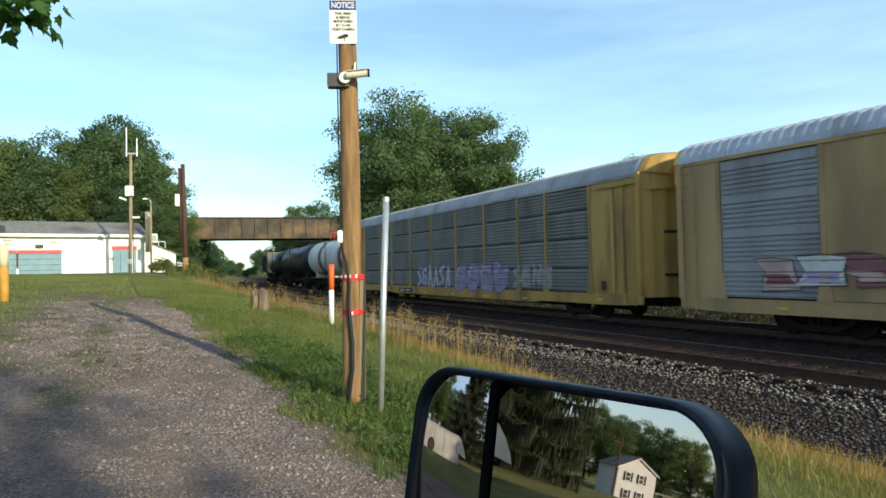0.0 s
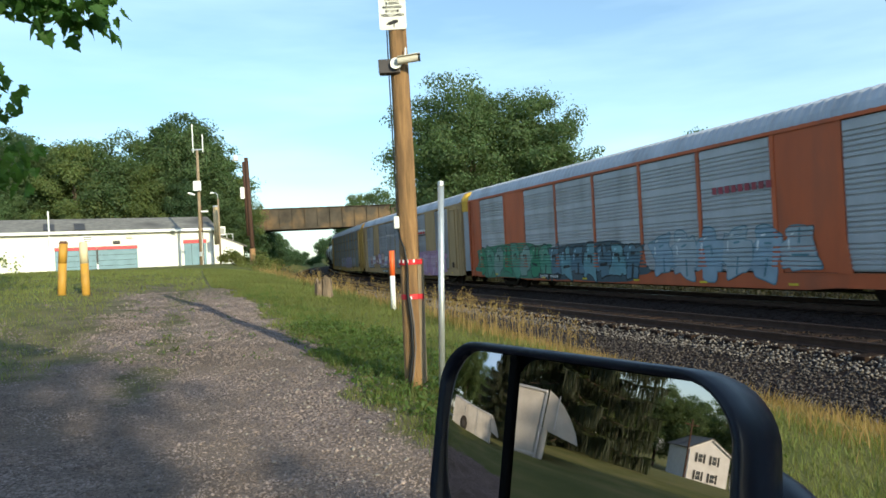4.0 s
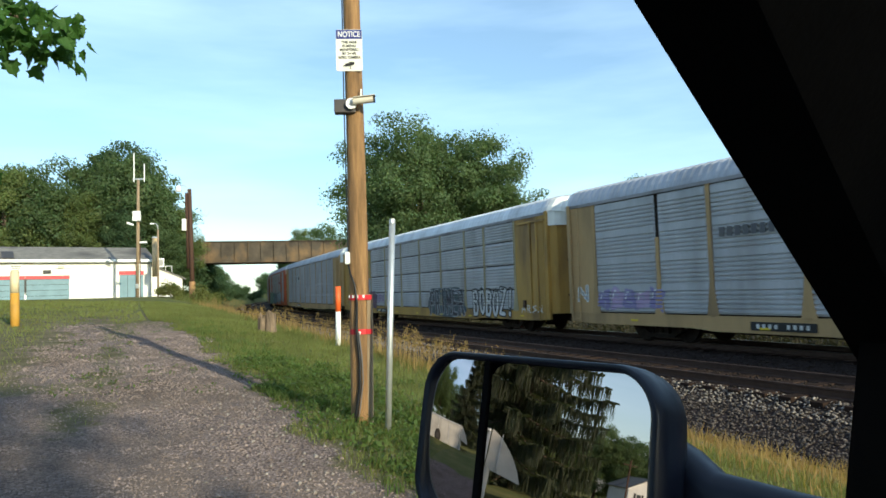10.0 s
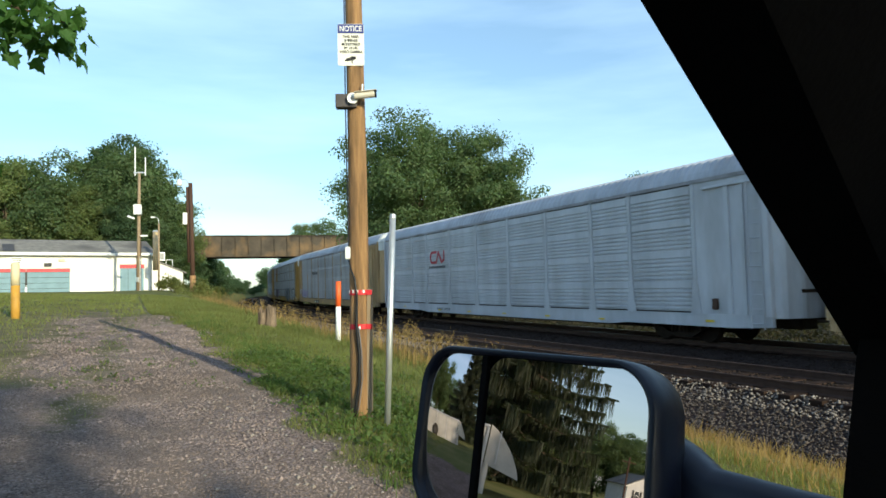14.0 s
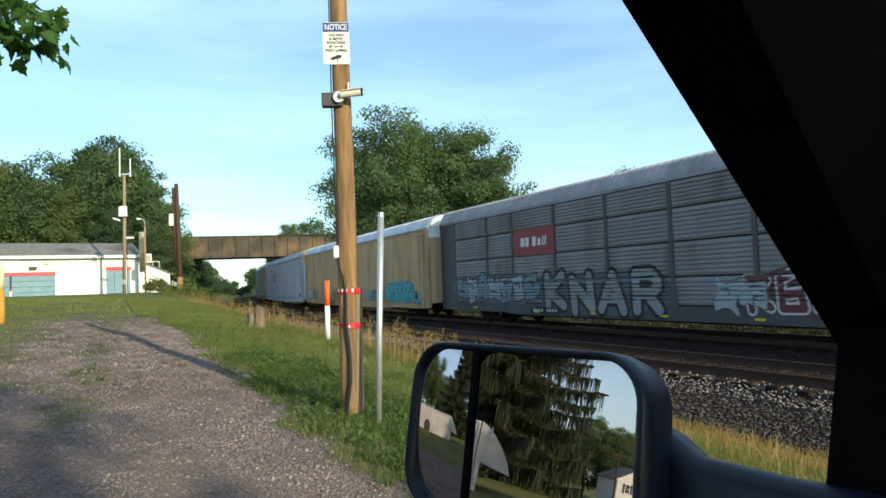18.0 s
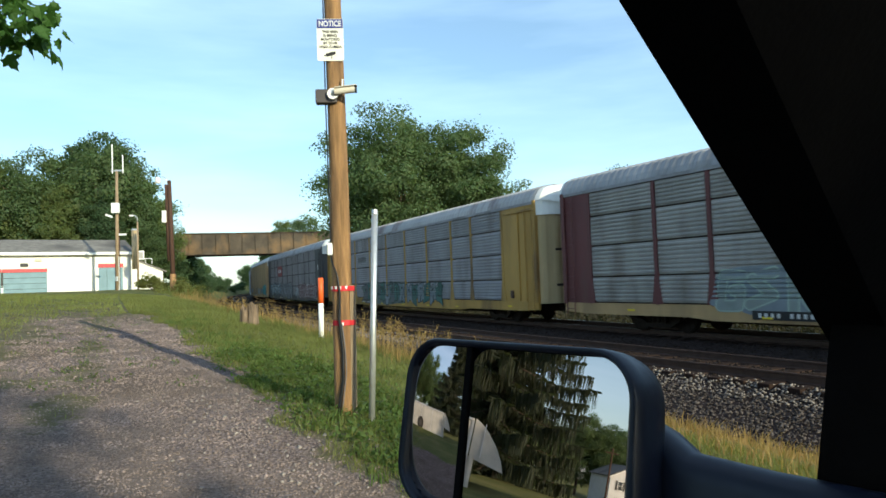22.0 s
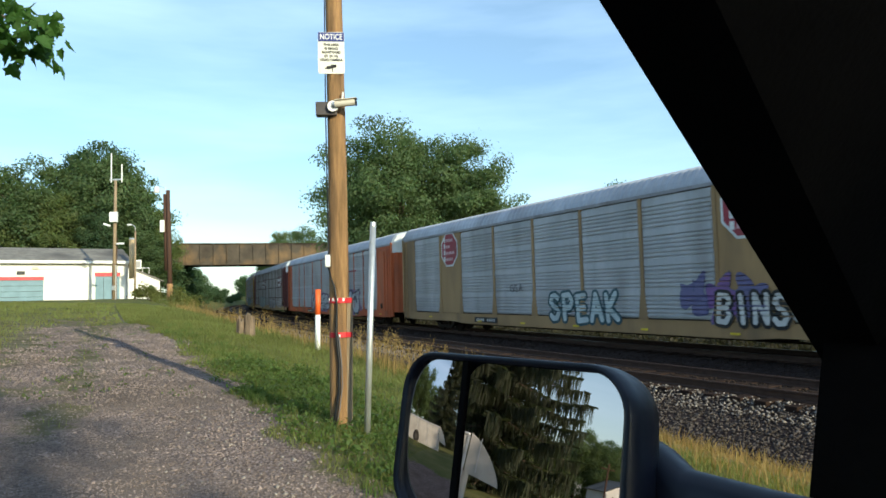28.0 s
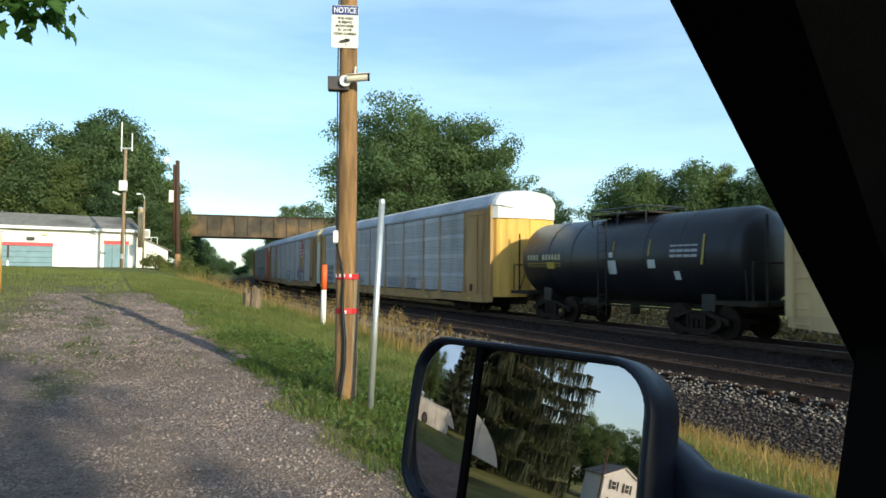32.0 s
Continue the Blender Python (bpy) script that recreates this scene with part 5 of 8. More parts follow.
def spray(name, me, material, car, k, y, z, lift, m=None, label=""):
    """Lay paint on the near side of car k round (y, z); it follows the raised bands and dips into the grooves of the panels."""
    bm = bm_new()
    bm.from_mesh(me)
    bm.transform(Matrix.Translation((0, z, 0)) @ (m or Matrix.Identity(4)))
    lo_z, hi_z = min(v.co.y for v in bm.verts), max(v.co.y for v in bm.verts)
    bands = [b for b in raised_bands(ROWS[k]) if b[1] > lo_z and b[0] < hi_z]
    if k != 5:                       # the plain-sheeted car has no grooves
        bands = [b for b in raised_bands(ROWS[k]) if b[1] > lo_z - 0.2 and b[0] < hi_z + 0.2]
        mids = []
        for (a0, a1), (b0, b1) in zip(bands, bands[1:]):
            mids.append((a1 - 0.016 + b0 + 0.008) / 2)
            for c in (a1 - 0.016, mids[-1], b0 + 0.008):
                bmesh.ops.bisect_plane(bm, geom=bm.verts[:] + bm.edges[:] + bm.faces[:], plane_co=(0, c, 0), plane_no=(0, 1, 0))
        for v in bm.verts:
            if any(abs(v.co.y - c) < 0.001 for c in mids):
                v.co.z -= 0.85 * RIB
    if not bm.faces:
        bm.free()
        return None
    ob = part(name, bm, material, car, label)
    ob.matrix_basis = Matrix.Translation((-WALL_X - RIB - 0.006 - lift, y, 0)) @ FACE_LEFT
    return ob


# strokes of block letters in a unit square
GLYPH = {
    "P": [[(-.3, -.4), (-.3, .4), (.15, .4), (.32, .25), (.32, .1), (.15, -.03), (-.3, -.03)]],
    "R": [[(-.3, -.4), (-.3, .4), (.15, .4), (.32, .25), (.32, .1), (.15, -.03), (-.3, -.03)], [(0, -.03), (.34, -.4)]],
    "I": [[(0, -.4), (0, .4)]],
    "M": [[(-.36, -.4), (-.36, .4), (0, -.1), (.36, .4), (.36, -.4)]],
    "E": [[(.3, .4), (-.3, .4), (-.3, -.4), (.3, -.4)], [(-.3, 0), (.2, 0)]],
    "B": [[(-.3, -.4), (-.3, .4), (.15, .4), (.3, .25), (.15, .03), (-.3, .03)], [(.15, .03), (.34, -.18), (.15, -.4), (-.3, -.4)]],
    "O": [[(0.33 * math.sin(a), 0.4 * math.cos(a)) for a in np.linspace(0, 2 * math.pi, 11)]],
    "Z": [[(-.32, .4), (.32, .4), (-.32, -.4), (.32, -.4)]],
    "!": [[(0, .4), (0, -.12)], [(0, -.36), (0, -.4)]],
    "K": [[(-.3, -.4), (-.3, .4)], [(.32, .4), (-.22, -.02), (.34, -.4)]],
    "N": [[(-.32, -.4), (-.32, .4), (.32, -.4), (.32, .4)]],
    "A": [[(-.36, -.4), (0, .42), (.36, -.4)], [(-.2, -.12), (.2, -.12)]],
    "S": [[(.3, .3), (.1, .4), (-.18, .38), (-.3, .2), (-.1, .04), (.15, -.04), (.3, -.2), (.15, -.38), (-.15, -.4), (-.32, -.28)]],
    "D": [[(-.3, -.4), (-.3, .4), (.08, .4), (.33, .12), (.33, -.15), (.08, -.4), (-.3, -.4)]],
    "C": [[(.3, .28), (.08, .4), (-.2, .32), (-.33, 0), (-.2, -.32), (.08, -.4), (.3, -.28)]],
}


def graffiti(k, y, z, length, height, fill, outline, back=None, seed=1, letters=5, word="", thick=0.16, shine=None, edge=0.045, over=0.0):
    """A sprayed piece: backing cloud, outlined letters, a few highlights. A word is set in letters that can be read."""
    rng = random.Random(seed)
    car = CAR[k]
    if back:
        spray("graffiti_cloud", poly_mesh(ring_pts(rng, length * 1.05, height * 1.05, 60, 5, 0.05)), back, car, k, y, z, 0.0, None, "sprayed colour cloud")
    n = len(word) or letters
    cell = length / n
    for i in range(n):
        at = Matrix.Translation((-length / 2 + cell * (i + 0.5), rng.uniform(-0.05, 0.05) * height, 0)) @ Matrix.Rotation(radians(rng.uniform(-7, 7)), 4, "Z")
        if word:
            lines = [[(a * cell * 0.95, b * height) for a, b in ln] for ln in GLYPH[word[i]]]
            w = 0.125 * min(cell, height)
            spray("graffiti_outline", strokes_mesh(lines, w + edge), outline, car, k, y, z, 0.002 + over, at, "sprayed graffiti letter outline")
            spray("graffiti_letter", strokes_mesh(lines, w), fill, car, k, y, z, 0.005 + over, at, "sprayed graffiti letter")
            continue
        lines = []
        x0 = rng.uniform(-0.06, 0.06) * cell
        top, low = 0.36 * height, -0.36 * height
        kind = rng.randint(0, 4)
        w = 0.30 * cell
        if kind == 0:
            lines = [[(x0 - w, low), (x0 - w, top), (x0 + w, top * 0.7), (x0 - w * 0.4, 0), (x0 + w, low)]]
        elif kind == 1:
            lines = [[(x0 + w, top), (x0 - w, top * 0.8), (x0 - w, low * 0.8), (x0 + w, low), (x0 + w, 0), (x0, 0)]]
        elif kind == 2:
            lines = [[(x0 - w, low), (x0 - w * 0.8, top), (x0 + w * 0.8, low), (x0 + w, top)]]
        elif kind == 3:
            lines = [[(x0 - w, low), (x0, top), (x0 + w, low)], [(x0 - w * 0.5, low * 0.2), (x0 + w * 0.5, low * 0.2)]]
        else:
            lines = [[(x0 + w, top), (x0 - w, top * 0.5), (x0 + w, low * 0.4), (x0 - w, low)]]
        lines = [[(a + rng.uniform(-0.07, 0.07) * cell, b + rng.uniform(-0.07, 0.07) * height) for a, b in ln] for ln in lines]
        spray("graffiti_outline", strokes_mesh(lines, thick * height + edge), outline, car, k, y, z, 0.002 + 0.001 * (i % 2), at, "sprayed graffiti outline")
        spray("graffiti_letter", strokes_mesh(lines, thick * height), fill, car, k, y, z, 0.005 + 0.001 * (i % 2), at, "sprayed graffiti letter")
        if shine:
            (a_, b_), (c_, d_) = lines[0][0], lines[0][1]
            spray("graffiti_shine", strokes_mesh([[(a_ + 0.03, b_ + 0.05), (a_ + (c_ - a_) * 0.5, b_ + (d_ - b_) * 0.5 + 0.05)]], 0.03), shine, car, k, y, z, 0.008, at)


def bubbles(k, y, z, length, height, fills, outline, back=None, n=5, seed=1, shine=None, edge=0.06, wob=0.10):
    """A throw-up of puffy outlined letters that cannot be read, with inner lines."""
    rng = random.Random(seed)
    car = CAR[k]
    if back:
        spray("graffiti_cloud", poly_mesh(ring_pts(rng, length * 1.08, height * 1.06, 70, 7, 0.06)), back, car, k, y, z, 0.0, None, "sprayed colour cloud")
    cell = length / n
    for i in range(n):
        h = height * rng.uniform(0.80, 0.98)
        at = Matrix.Translation((-length / 2 + cell * (i + 0.5), rng.uniform(-0.04, 0.04) * height, 0)) @ Matrix.Rotation(radians(rng.uniform(-10, 10)), 4, "Z")
        st = rng.random()
        lob = rng.choice((2, 3, 4))
        up = 0.001 * (i % 3)
        for nm, mt, grow, lift in (("graffiti_outline", outline, edge, 0.002), ("graffiti_letter", fills[i % len(fills)], -edge * 0.3, 0.005)):
            spray(nm, poly_mesh(ring_pts(random.Random(seed * 31 + i), cell * 0.98 + grow, h * 0.92 + grow, 44, lob, wob)), mt, car, k, y, z, lift + up, at, "sprayed bubble letter")
        c = cell * 0.22
        inner = [[(-c, h * 0.16), (c * 0.3, h * 0.20), (c * 0.5, h * 0.02)]] if st < 0.35 else [[(0, -h * 0.44), (c * 0.2, -h * 0.1)], [(-c * 0.3, h * 0.2), (c * 0.5, h * 0.22)]] if st < 0.7 else [[(-c, -h * 0.1), (c, -h * 0.12)], [(c * 0.2, h * 0.44), (0, h * 0.15)]]
        spray("graffiti_line", strokes_mesh(inner, edge * 0.62), outline, car, k, y, z, 0.0095, at)
        if shine:
            spray("graffiti_shine", strokes_mesh([[(-c * 1.3, h * 0.22), (-c * 1.4, h * 0.05)], [(-c * 0.9, h * 0.34), (-c * 0.5, h * 0.37)]], 0.028), shine, car, k, y, z, 0.0105, at)


def slabs(k, y, z, length, height, fills, outline, n=7, seed=1):
    """A piece of angular outlined slabs and arrows."""
    rng = random.Random(seed)
    cell = length / n
    for i in range(n):
        x = -length / 2 + cell * (i + 0.5)
        sl = rng.uniform(-0.25, 0.25) * cell
        a, b = rng.uniform(0.25, 0.5) * height, rng.uniform(0.3, 0.5) * height
        w = cell * rng.uniform(0.45, 0.62)
        shape = [(-w - sl, -b), (w - sl, -b * 0.9), (w * 0.9, 0), (w + sl, a * 0.8), (sl, a), (-w + sl, a * 0.9), (-w * 0.6, 0)]
        at = Matrix.Translation((x, 0, 0))
        spray("graffiti_outline", poly_mesh([(p * 1.09, q * 1.10) for p, q in shape]), outline, CAR[k], k, y, z, 0.002 + 0.001 * (i % 2), at, "sprayed graffiti outline")
        spray("graffiti_letter", poly_mesh(shape), fills[i % len(fills)], CAR[k], k, y, z, 0.005 + 0.001 * (i % 2), at, "sprayed graffiti slab")
        spray("graffiti_letter", poly_mesh([(p * 0.8, q * 0.32 - b * 0.35) for p, q in shape]), fills[(i + 2) % len(fills)], CAR[k], k, y, z, 0.0085, at, "sprayed graffiti slab")


def plate(car, y, z, w, h, material, name="emblem_plate", label="", lift=0.058):
    ob = part(name, box((-WALL_X - lift, y, z), (0.008, w, h)), material, car, label)
    return ob


def bars(car, y, z, w, h, n, material, lift=0.066, name="lettering_bar"):
    """Illegible lettering as a row of plain bars."""
    bw = w / n
    for i in range(n):
        part(name, box((-WALL_X - lift, y + w / 2 - (i + 0.5) * bw, z), (0.006, bw * 0.7, h)), material, car)


def side_marks(k, y=6.0):
    """Car number bars on the sill, plus yellow reflective strips."""
    car = CAR[k]
    for i in range(9):
        if i != 4:
            part("number_bar", box((-WALL_X - 0.076, y - i * 0.17, 0.62), (0.006, 0.08, 0.11)), flat("faded_ink", (0.09, 0.09, 0.10)) if k == 4 else flat("dull_white_spray", (0.62, 0.61, 0.60)), car)
    if k != 4:
        part("number_board", box((-WALL_X - 0.06, y - 0.68, 0.62), (0.02, 1.8, 0.22)), BLACK, car, "black number board with pale bars")
    ys = flat("yellow_reflector", (0.75, 0.55, 0.03))
    for yy in (11, 6.4, 3.2, 0, -3.2, -6.4, -11):
        part("reflector", box((-WALL_X - 0.076, yy - 0.6, 0.56 if abs(yy) < 7 else 0.66), (0.006, 0.30, 0.06)), ys, car)


for k_ in CAR:
    side_marks(k_)
C_PINK, C_GREEN, C_TEAL = flat("pink_spray", (0.55, 0.28, 0.48)), flat("green_spray", (0.04, 0.22, 0.11)), flat("turquoise_spray", (0.06, 0.42, 0.48))
C_PURPLE, C_RED, C_GREY = flat("purple_spray", (0.20, 0.10, 0.30)), flat("dark_red_spray", (0.28, 0.03, 0.05)), flat("grey_spray", (0.36, 0.40, 0.44))
C_LILAC, C_BLUE, C_DKGREEN = flat("lilac_spray", (0.42, 0.32, 0.50)), flat("blue_spray", (0.10, 0.22, 0.45)), flat("dark_green_spray", (0.02, 0.10, 0.06))
C_ORANGE, C_CYAN = flat("salmon_spray", (0.36, 0.15, 0.15)), flat("pale_blue_spray", (0.38, 0.58, 0.70))
# lead grey car
graffiti(-2, 1.6, 1.35, 4.1, 1.2, flat("pale_grey_spray", (0.46, 0.46, 0.47)), C_PURPLE, None, 3, 6, thick=0.08)
bubbles(-2, -3.3, 1.35, 4.9, 1.4, (flat("dull_lilac_spray", (0.30, 0.26, 0.36)),), C_PURPLE, None, 4, 4, WHITE, 0.05, 0.14)
graffiti(-2, -7.5, 1.4, 2.9, 0.85, flat("faded_grey_spray", (0.33, 0.32, 0.31)), P["darkgrey"], None, 5, 4, thick=0.10)
# tan car: slab piece near the head, pink piece near the tail, red and black emblem
slabs(-1, 6.7, 1.55, 8.8, 1.1, (flat("salmon_pale", (0.50, 0.36, 0.33)), flat("dull_white_spray", (0.62, 0.61, 0.60)), flat("maroon_spray", (0.24, 0.09, 0.10)), C_LILAC), flat("dark_line", (0.10, 0.07, 0.08)), 8, 7)
bubbles(-1, -7.0, 1.25, 6.6, 1.45, (flat("pale_pink_spray", (0.55, 0.36, 0.48)), flat("rose_spray", (0.46, 0.25, 0.38))), flat("dark_pink_spray", (0.24, 0.10, 0.20)), flat("pink_mist", (0.42, 0.23, 0.36)), 7, 6, WHITE, 0.05, 0.16)
plate(CAR[-1], -5.25, 3.36, 2.4, 0.16, WHITE, "emblem_band", "white band of the emblem")
for i_ in range(4):
    part("emblem_block", box((-WALL_X - 0.066, -4.45 - 0.55 * i_, 3.24), (0.006, 0.44, 0.15)), flat("emblem_bright_red", (0.55, 0.05, 0.05)), CAR[-1])
plate(CAR[-1], -5.2, 3.08, 2.4, 0.07, BLACK, "emblem_stripe")
bars(CAR[-1], -1.8, 1.45, 0.8, 0.07, 5, WHITE, 0.06)
# orange-red car: green and blue pieces, a faded one at the tail
bubbles(0, 8.8, 1.28, 7.3, 1.5, (C_GREEN, flat("mint_spray", (0.10, 0.28, 0.19)), flat("grey_green_spray", (0.20, 0.30, 0.26))), flat("black_green", (0.015, 0.04, 0.03)), flat("green_mist", (0.06, 0.20, 0.12)), 8, 9, flat("pale_mint", (0.35, 0.50, 0.42)), 0.07, 0.18)
bubbles(0, 2.2, 1.2, 6.1, 1.4, (flat("slate_blue_spray", (0.10, 0.17, 0.22)), flat("steel_teal_spray", (0.16, 0.30, 0.34))), BLACK, flat("dark_slate", (0.05, 0.08, 0.10)), 7, 10, C_CYAN, 0.09, 0.20)
bubbles(0, -4.6, 1.4, 6.3, 1.5, (flat("washed_blue_spray", (0.28, 0.36, 0.44)), C_GREY), flat("teal_line", (0.10, 0.20, 0.24)), None, 6, 11, WHITE, 0.05, 0.16)
bars(CAR[0], -5.4, 3.2, 2.2, 0.20, 9, C_RED)


# black slanted stripes and a block on a pale plate
def stripe_plate(k, y, z, w=2.4, h=0.72, pale=None, ink=BLACK):
    car = CAR[k]
    plate(car, y, z, w, h, pale, "emblem_plate", "pale plate with a black emblem")
    for i in range(5):
        part("emblem_stripe", box((-WALL_X - 0.066, y + w * 0.26 + 0.05 * i, z + 0.24 - 0.11 * i), (0.006, w * 0.36 - 0.10 * i, 0.055)), ink, car)
    for i in range(2):
        part("emblem_block", box((-WALL_X - 0.066, y - w * 0.16 - i * 0.48, z + 0.06), (0.006, 0.42, 0.36), Matrix.Rotation(radians(-12), 4, "X")), ink, car)
    bars(car, y - w * 0.1, z - h * 0.40, w * 0.75, 0.05, 9, ink)


stripe_plate(1, 5.98, 3.25, 2.4, 0.72, flat("plate_grey", (0.50, 0.53, 0.56)))
stripe_plate(11, 5.97, 3.32, 2.2, 0.55, flat("faded_plate", (0.42, 0.44, 0.47)), flat("faded_ink", (0.09, 0.09, 0.10)))
INK = flat("marker_ink", (0.07, 0.07, 0.08))
for i_, (z_, h_, w_) in enumerate(((2.02, 0.36, 1.7), (1.64, 0.28, 1.35), (1.28, 0.34, 1.5))):
    graffiti(11, 10.75 - 0.1 * i_, z_, w_, h_, INK, INK, None, 21 + 3 * i_, 6, thick=0.07, edge=0.0)
graffiti(11, 8.55, 1.10, 1.35, 0.52, INK, INK, None, 22, word="DACK", edge=0.0)
graffiti(11, 8.6, 1.62, 1.2, 0.24, INK, INK, None, 46, 4, thick=0.12, edge=0.0)
graffiti(11, 3.4, 1.2, 0.9, 0.5, INK, INK, None, 23, 2, thick=0.04, edge=0.0)
graffiti(11, -2.2, 1.22, 1.6, 0.45, C_GREY, flat("grey_line", (0.2, 0.2, 0.22)), None, 24, 5, thick=0.08, edge=0.03)
graffiti(11, -5.0, 1.16, 1.25, 0.56, P["silver"], INK, None, 38, word="DACK")
# yellow-framed car with two block-letter pieces and a yellow shield plate
part("emblem_plate", box((-WALL_X - 0.055, 8.375, 3.55), (0.02, 1.84, 1.76)), P["yellow"], CAR[2], "yellow plate with a small pale shield")
SHIELD = [(-0.36, 0.42), (-0.18, 0.38), (0, 0.45), (0.18, 0.38), (0.36, 0.42), (0.38, 0.0), (0.26, -0.34), (0, -0.48), (-0.26, -0.34), (-0.38, 0.0)]
put("shield", poly_mesh(SHIELD), flat("shield_pale", (0.62, 0.62, 0.64)), CAR[2], Matrix.Translation((-WALL_X - 0.068, 8.36, 3.86)) @ FACE_LEFT, "pale shield")
put("shield_band", poly_mesh([(x * 0.96, max(y, 0.10) * 0.96) for x, y in SHIELD[:5]] + [(0.35, 0.10), (-0.35, 0.10)]), flat("shield_blue", (0.10, 0.12, 0.30)), CAR[2], Matrix.Translation((-WALL_X - 0.071, 8.36, 3.86)) @ FACE_LEFT)
for i_ in range(5):
    part("shield_stripe", box((-WALL_X - 0.072, 8.60 - 0.12 * i_, 3.70 + 0.03 * abs(i_ - 2)), (0.006, 0.055, 0.50)), C_RED, CAR[2])
bars(CAR[2], 8.36, 3.05, 1.3, 0.08, 10, flat("dull_orange_ink", (0.30, 0.13, 0.05)), 0.068)
graffiti(2, -4.33, 1.18, 4.1, 1.35, flat("soot_spray", (0.03, 0.027, 0.036)), flat("pale_edge", (0.46, 0.47, 0.50)), flat("dark_teal_mist", (0.055, 0.08, 0.095)), 12, word="PRIMER", edge=0.04)
graffiti(2, -9.1, 1.18, 3.7, 1.25, flat("dull_white_spray", (0.62, 0.61, 0.60)), BLACK, None, 13, word="BOBOZ!", edge=0.06)
bubbles(2, 7.75, 1.25, 2.9, 1.05, (flat("plum_spray", (0.085, 0.045, 0.075)), flat("plum_light", (0.16, 0.09, 0.14))), flat("dark_purple", (0.045, 0.025, 0.055)), flat("plum_mist", (0.12, 0.08, 0.12)), 4, 14, None, 0.05, 0.16)
graffiti(2, 5.5, 1.35, 1.2, 0.6, C_LILAC, C_PURPLE, None, 15, 3, thick=0.05, edge=0.02)
graffiti(2, -12.3, 0.95, 1.6, 0.35, WHITE, WHITE, None, 39, 4, thick=0.06, edge=0.0)
# tan-framed car
bars(CAR[3], 5.96, 3.10, 2.25, 0.26, 9, flat("faded_ink", (0.09, 0.09, 0.10)))
bubbles(3, 10.6, 1.3, 2.9, 0.75, (flat("violet_spray", (0.25, 0.22, 0.42)), C_LILAC), flat("grey_violet", (0.34, 0.34, 0.44)), None, 5, 16, WHITE, 0.04, 0.16)
graffiti(3, 12.9, 1.5, 0.7, 0.6, C_GREY, WHITE, None, 17, 1, thick=0.06)
# red line emblem on the white car
RED_E = flat("red_emblem", (0.42, 0.03, 0.05))
put("emblem", strokes_mesh([[(-0.1, 0.36), (-0.75, 0.36), (-0.92, 0.15), (-0.92, -0.15), (-0.75, -0.36), (-0.1, -0.36), (0.2, 0.36), (0.62, -0.36), (0.95, -0.2), (0.95, 0.36)]], 0.088),
    RED_E, CAR[4], Matrix.Translation((-WALL_X - 0.056, 6.0, 3.20)) @ FACE_LEFT @ Matrix.Diagonal((0.86, 0.72, 1, 1)), "red line emblem")
bars(CAR[4], 6.0, 2.71, 1.95, 0.11, 12, flat("faded_ink", (0.09, 0.09, 0.10)))
# brown car
bubbles(5, -9.3, 1.33, 4.1, 1.1, (C_TEAL, flat("teal_spray_b", (0.08, 0.36, 0.42))), flat("deep_teal", (0.02, 0.12, 0.15)), flat("teal_mist", (0.10, 0.36, 0.40)), 6, 17, C_CYAN, 0.07, 0.18)
graffiti(5, -12.0, 1.05, 0.9, 0.6, C_TEAL, flat("deep_teal", (0.02, 0.12, 0.15)), None, 40, 2, thick=0.14)
bubbles(5, -5.2, 1.2, 3.2, 0.8, (C_GREY, flat("slate_grey_spray", (0.20, 0.23, 0.26))), flat("dull_line", (0.10, 0.10, 0.10)), None, 4, 18, None, 0.05, 0.18)
bubbles(5, -1.0, 1.15, 3.3, 0.85, (flat("pale_slate_spray", (0.36, 0.39, 0.41)), C_GREY), flat("slate_grey_spray", (0.20, 0.23, 0.26)), None, 4, 19, None, 0.05, 0.18)
graffiti(5, 4.0, 1.17, 5.0, 0.85, P["brown"], flat("dull_line", (0.10, 0.10, 0.10)), None, 41, 4, thick=0.09, edge=0.06)
part("placard", box((-WALL_X - 0.05, -10.8, 1.35), (0.008, 0.36, 0.36)), WHITE, CAR[5], "white placard with dark bars")
for i_ in range(2):
    part("placard_bar", box((-WALL_X - 0.056, -10.72 - 0.16 * i_, 1.37), (0.006, 0.11, 0.16)), flat("sign_blue_ink", (0.05, 0.07, 0.2)), CAR[5])
bubbles(5, 11.0, 1.2, 3.2, 0.85, (flat("ice_blue_spray", (0.42, 0.58, 0.62)), C_GREY, flat("dull_red_grey", (0.24, 0.17, 0.16)), flat("khaki_spray", (0.34, 0.32, 0.24))), flat("dull_line", (0.10, 0.10, 0.10)), None, 4, 20, C_CYAN, 0.05, 0.2)
part("drip_line", box((-WALL_X - 0.12, -13.1, 1.35), (0.006, 0.06, 1.1)), C_TEAL, CAR[5], "turquoise sprayed line")
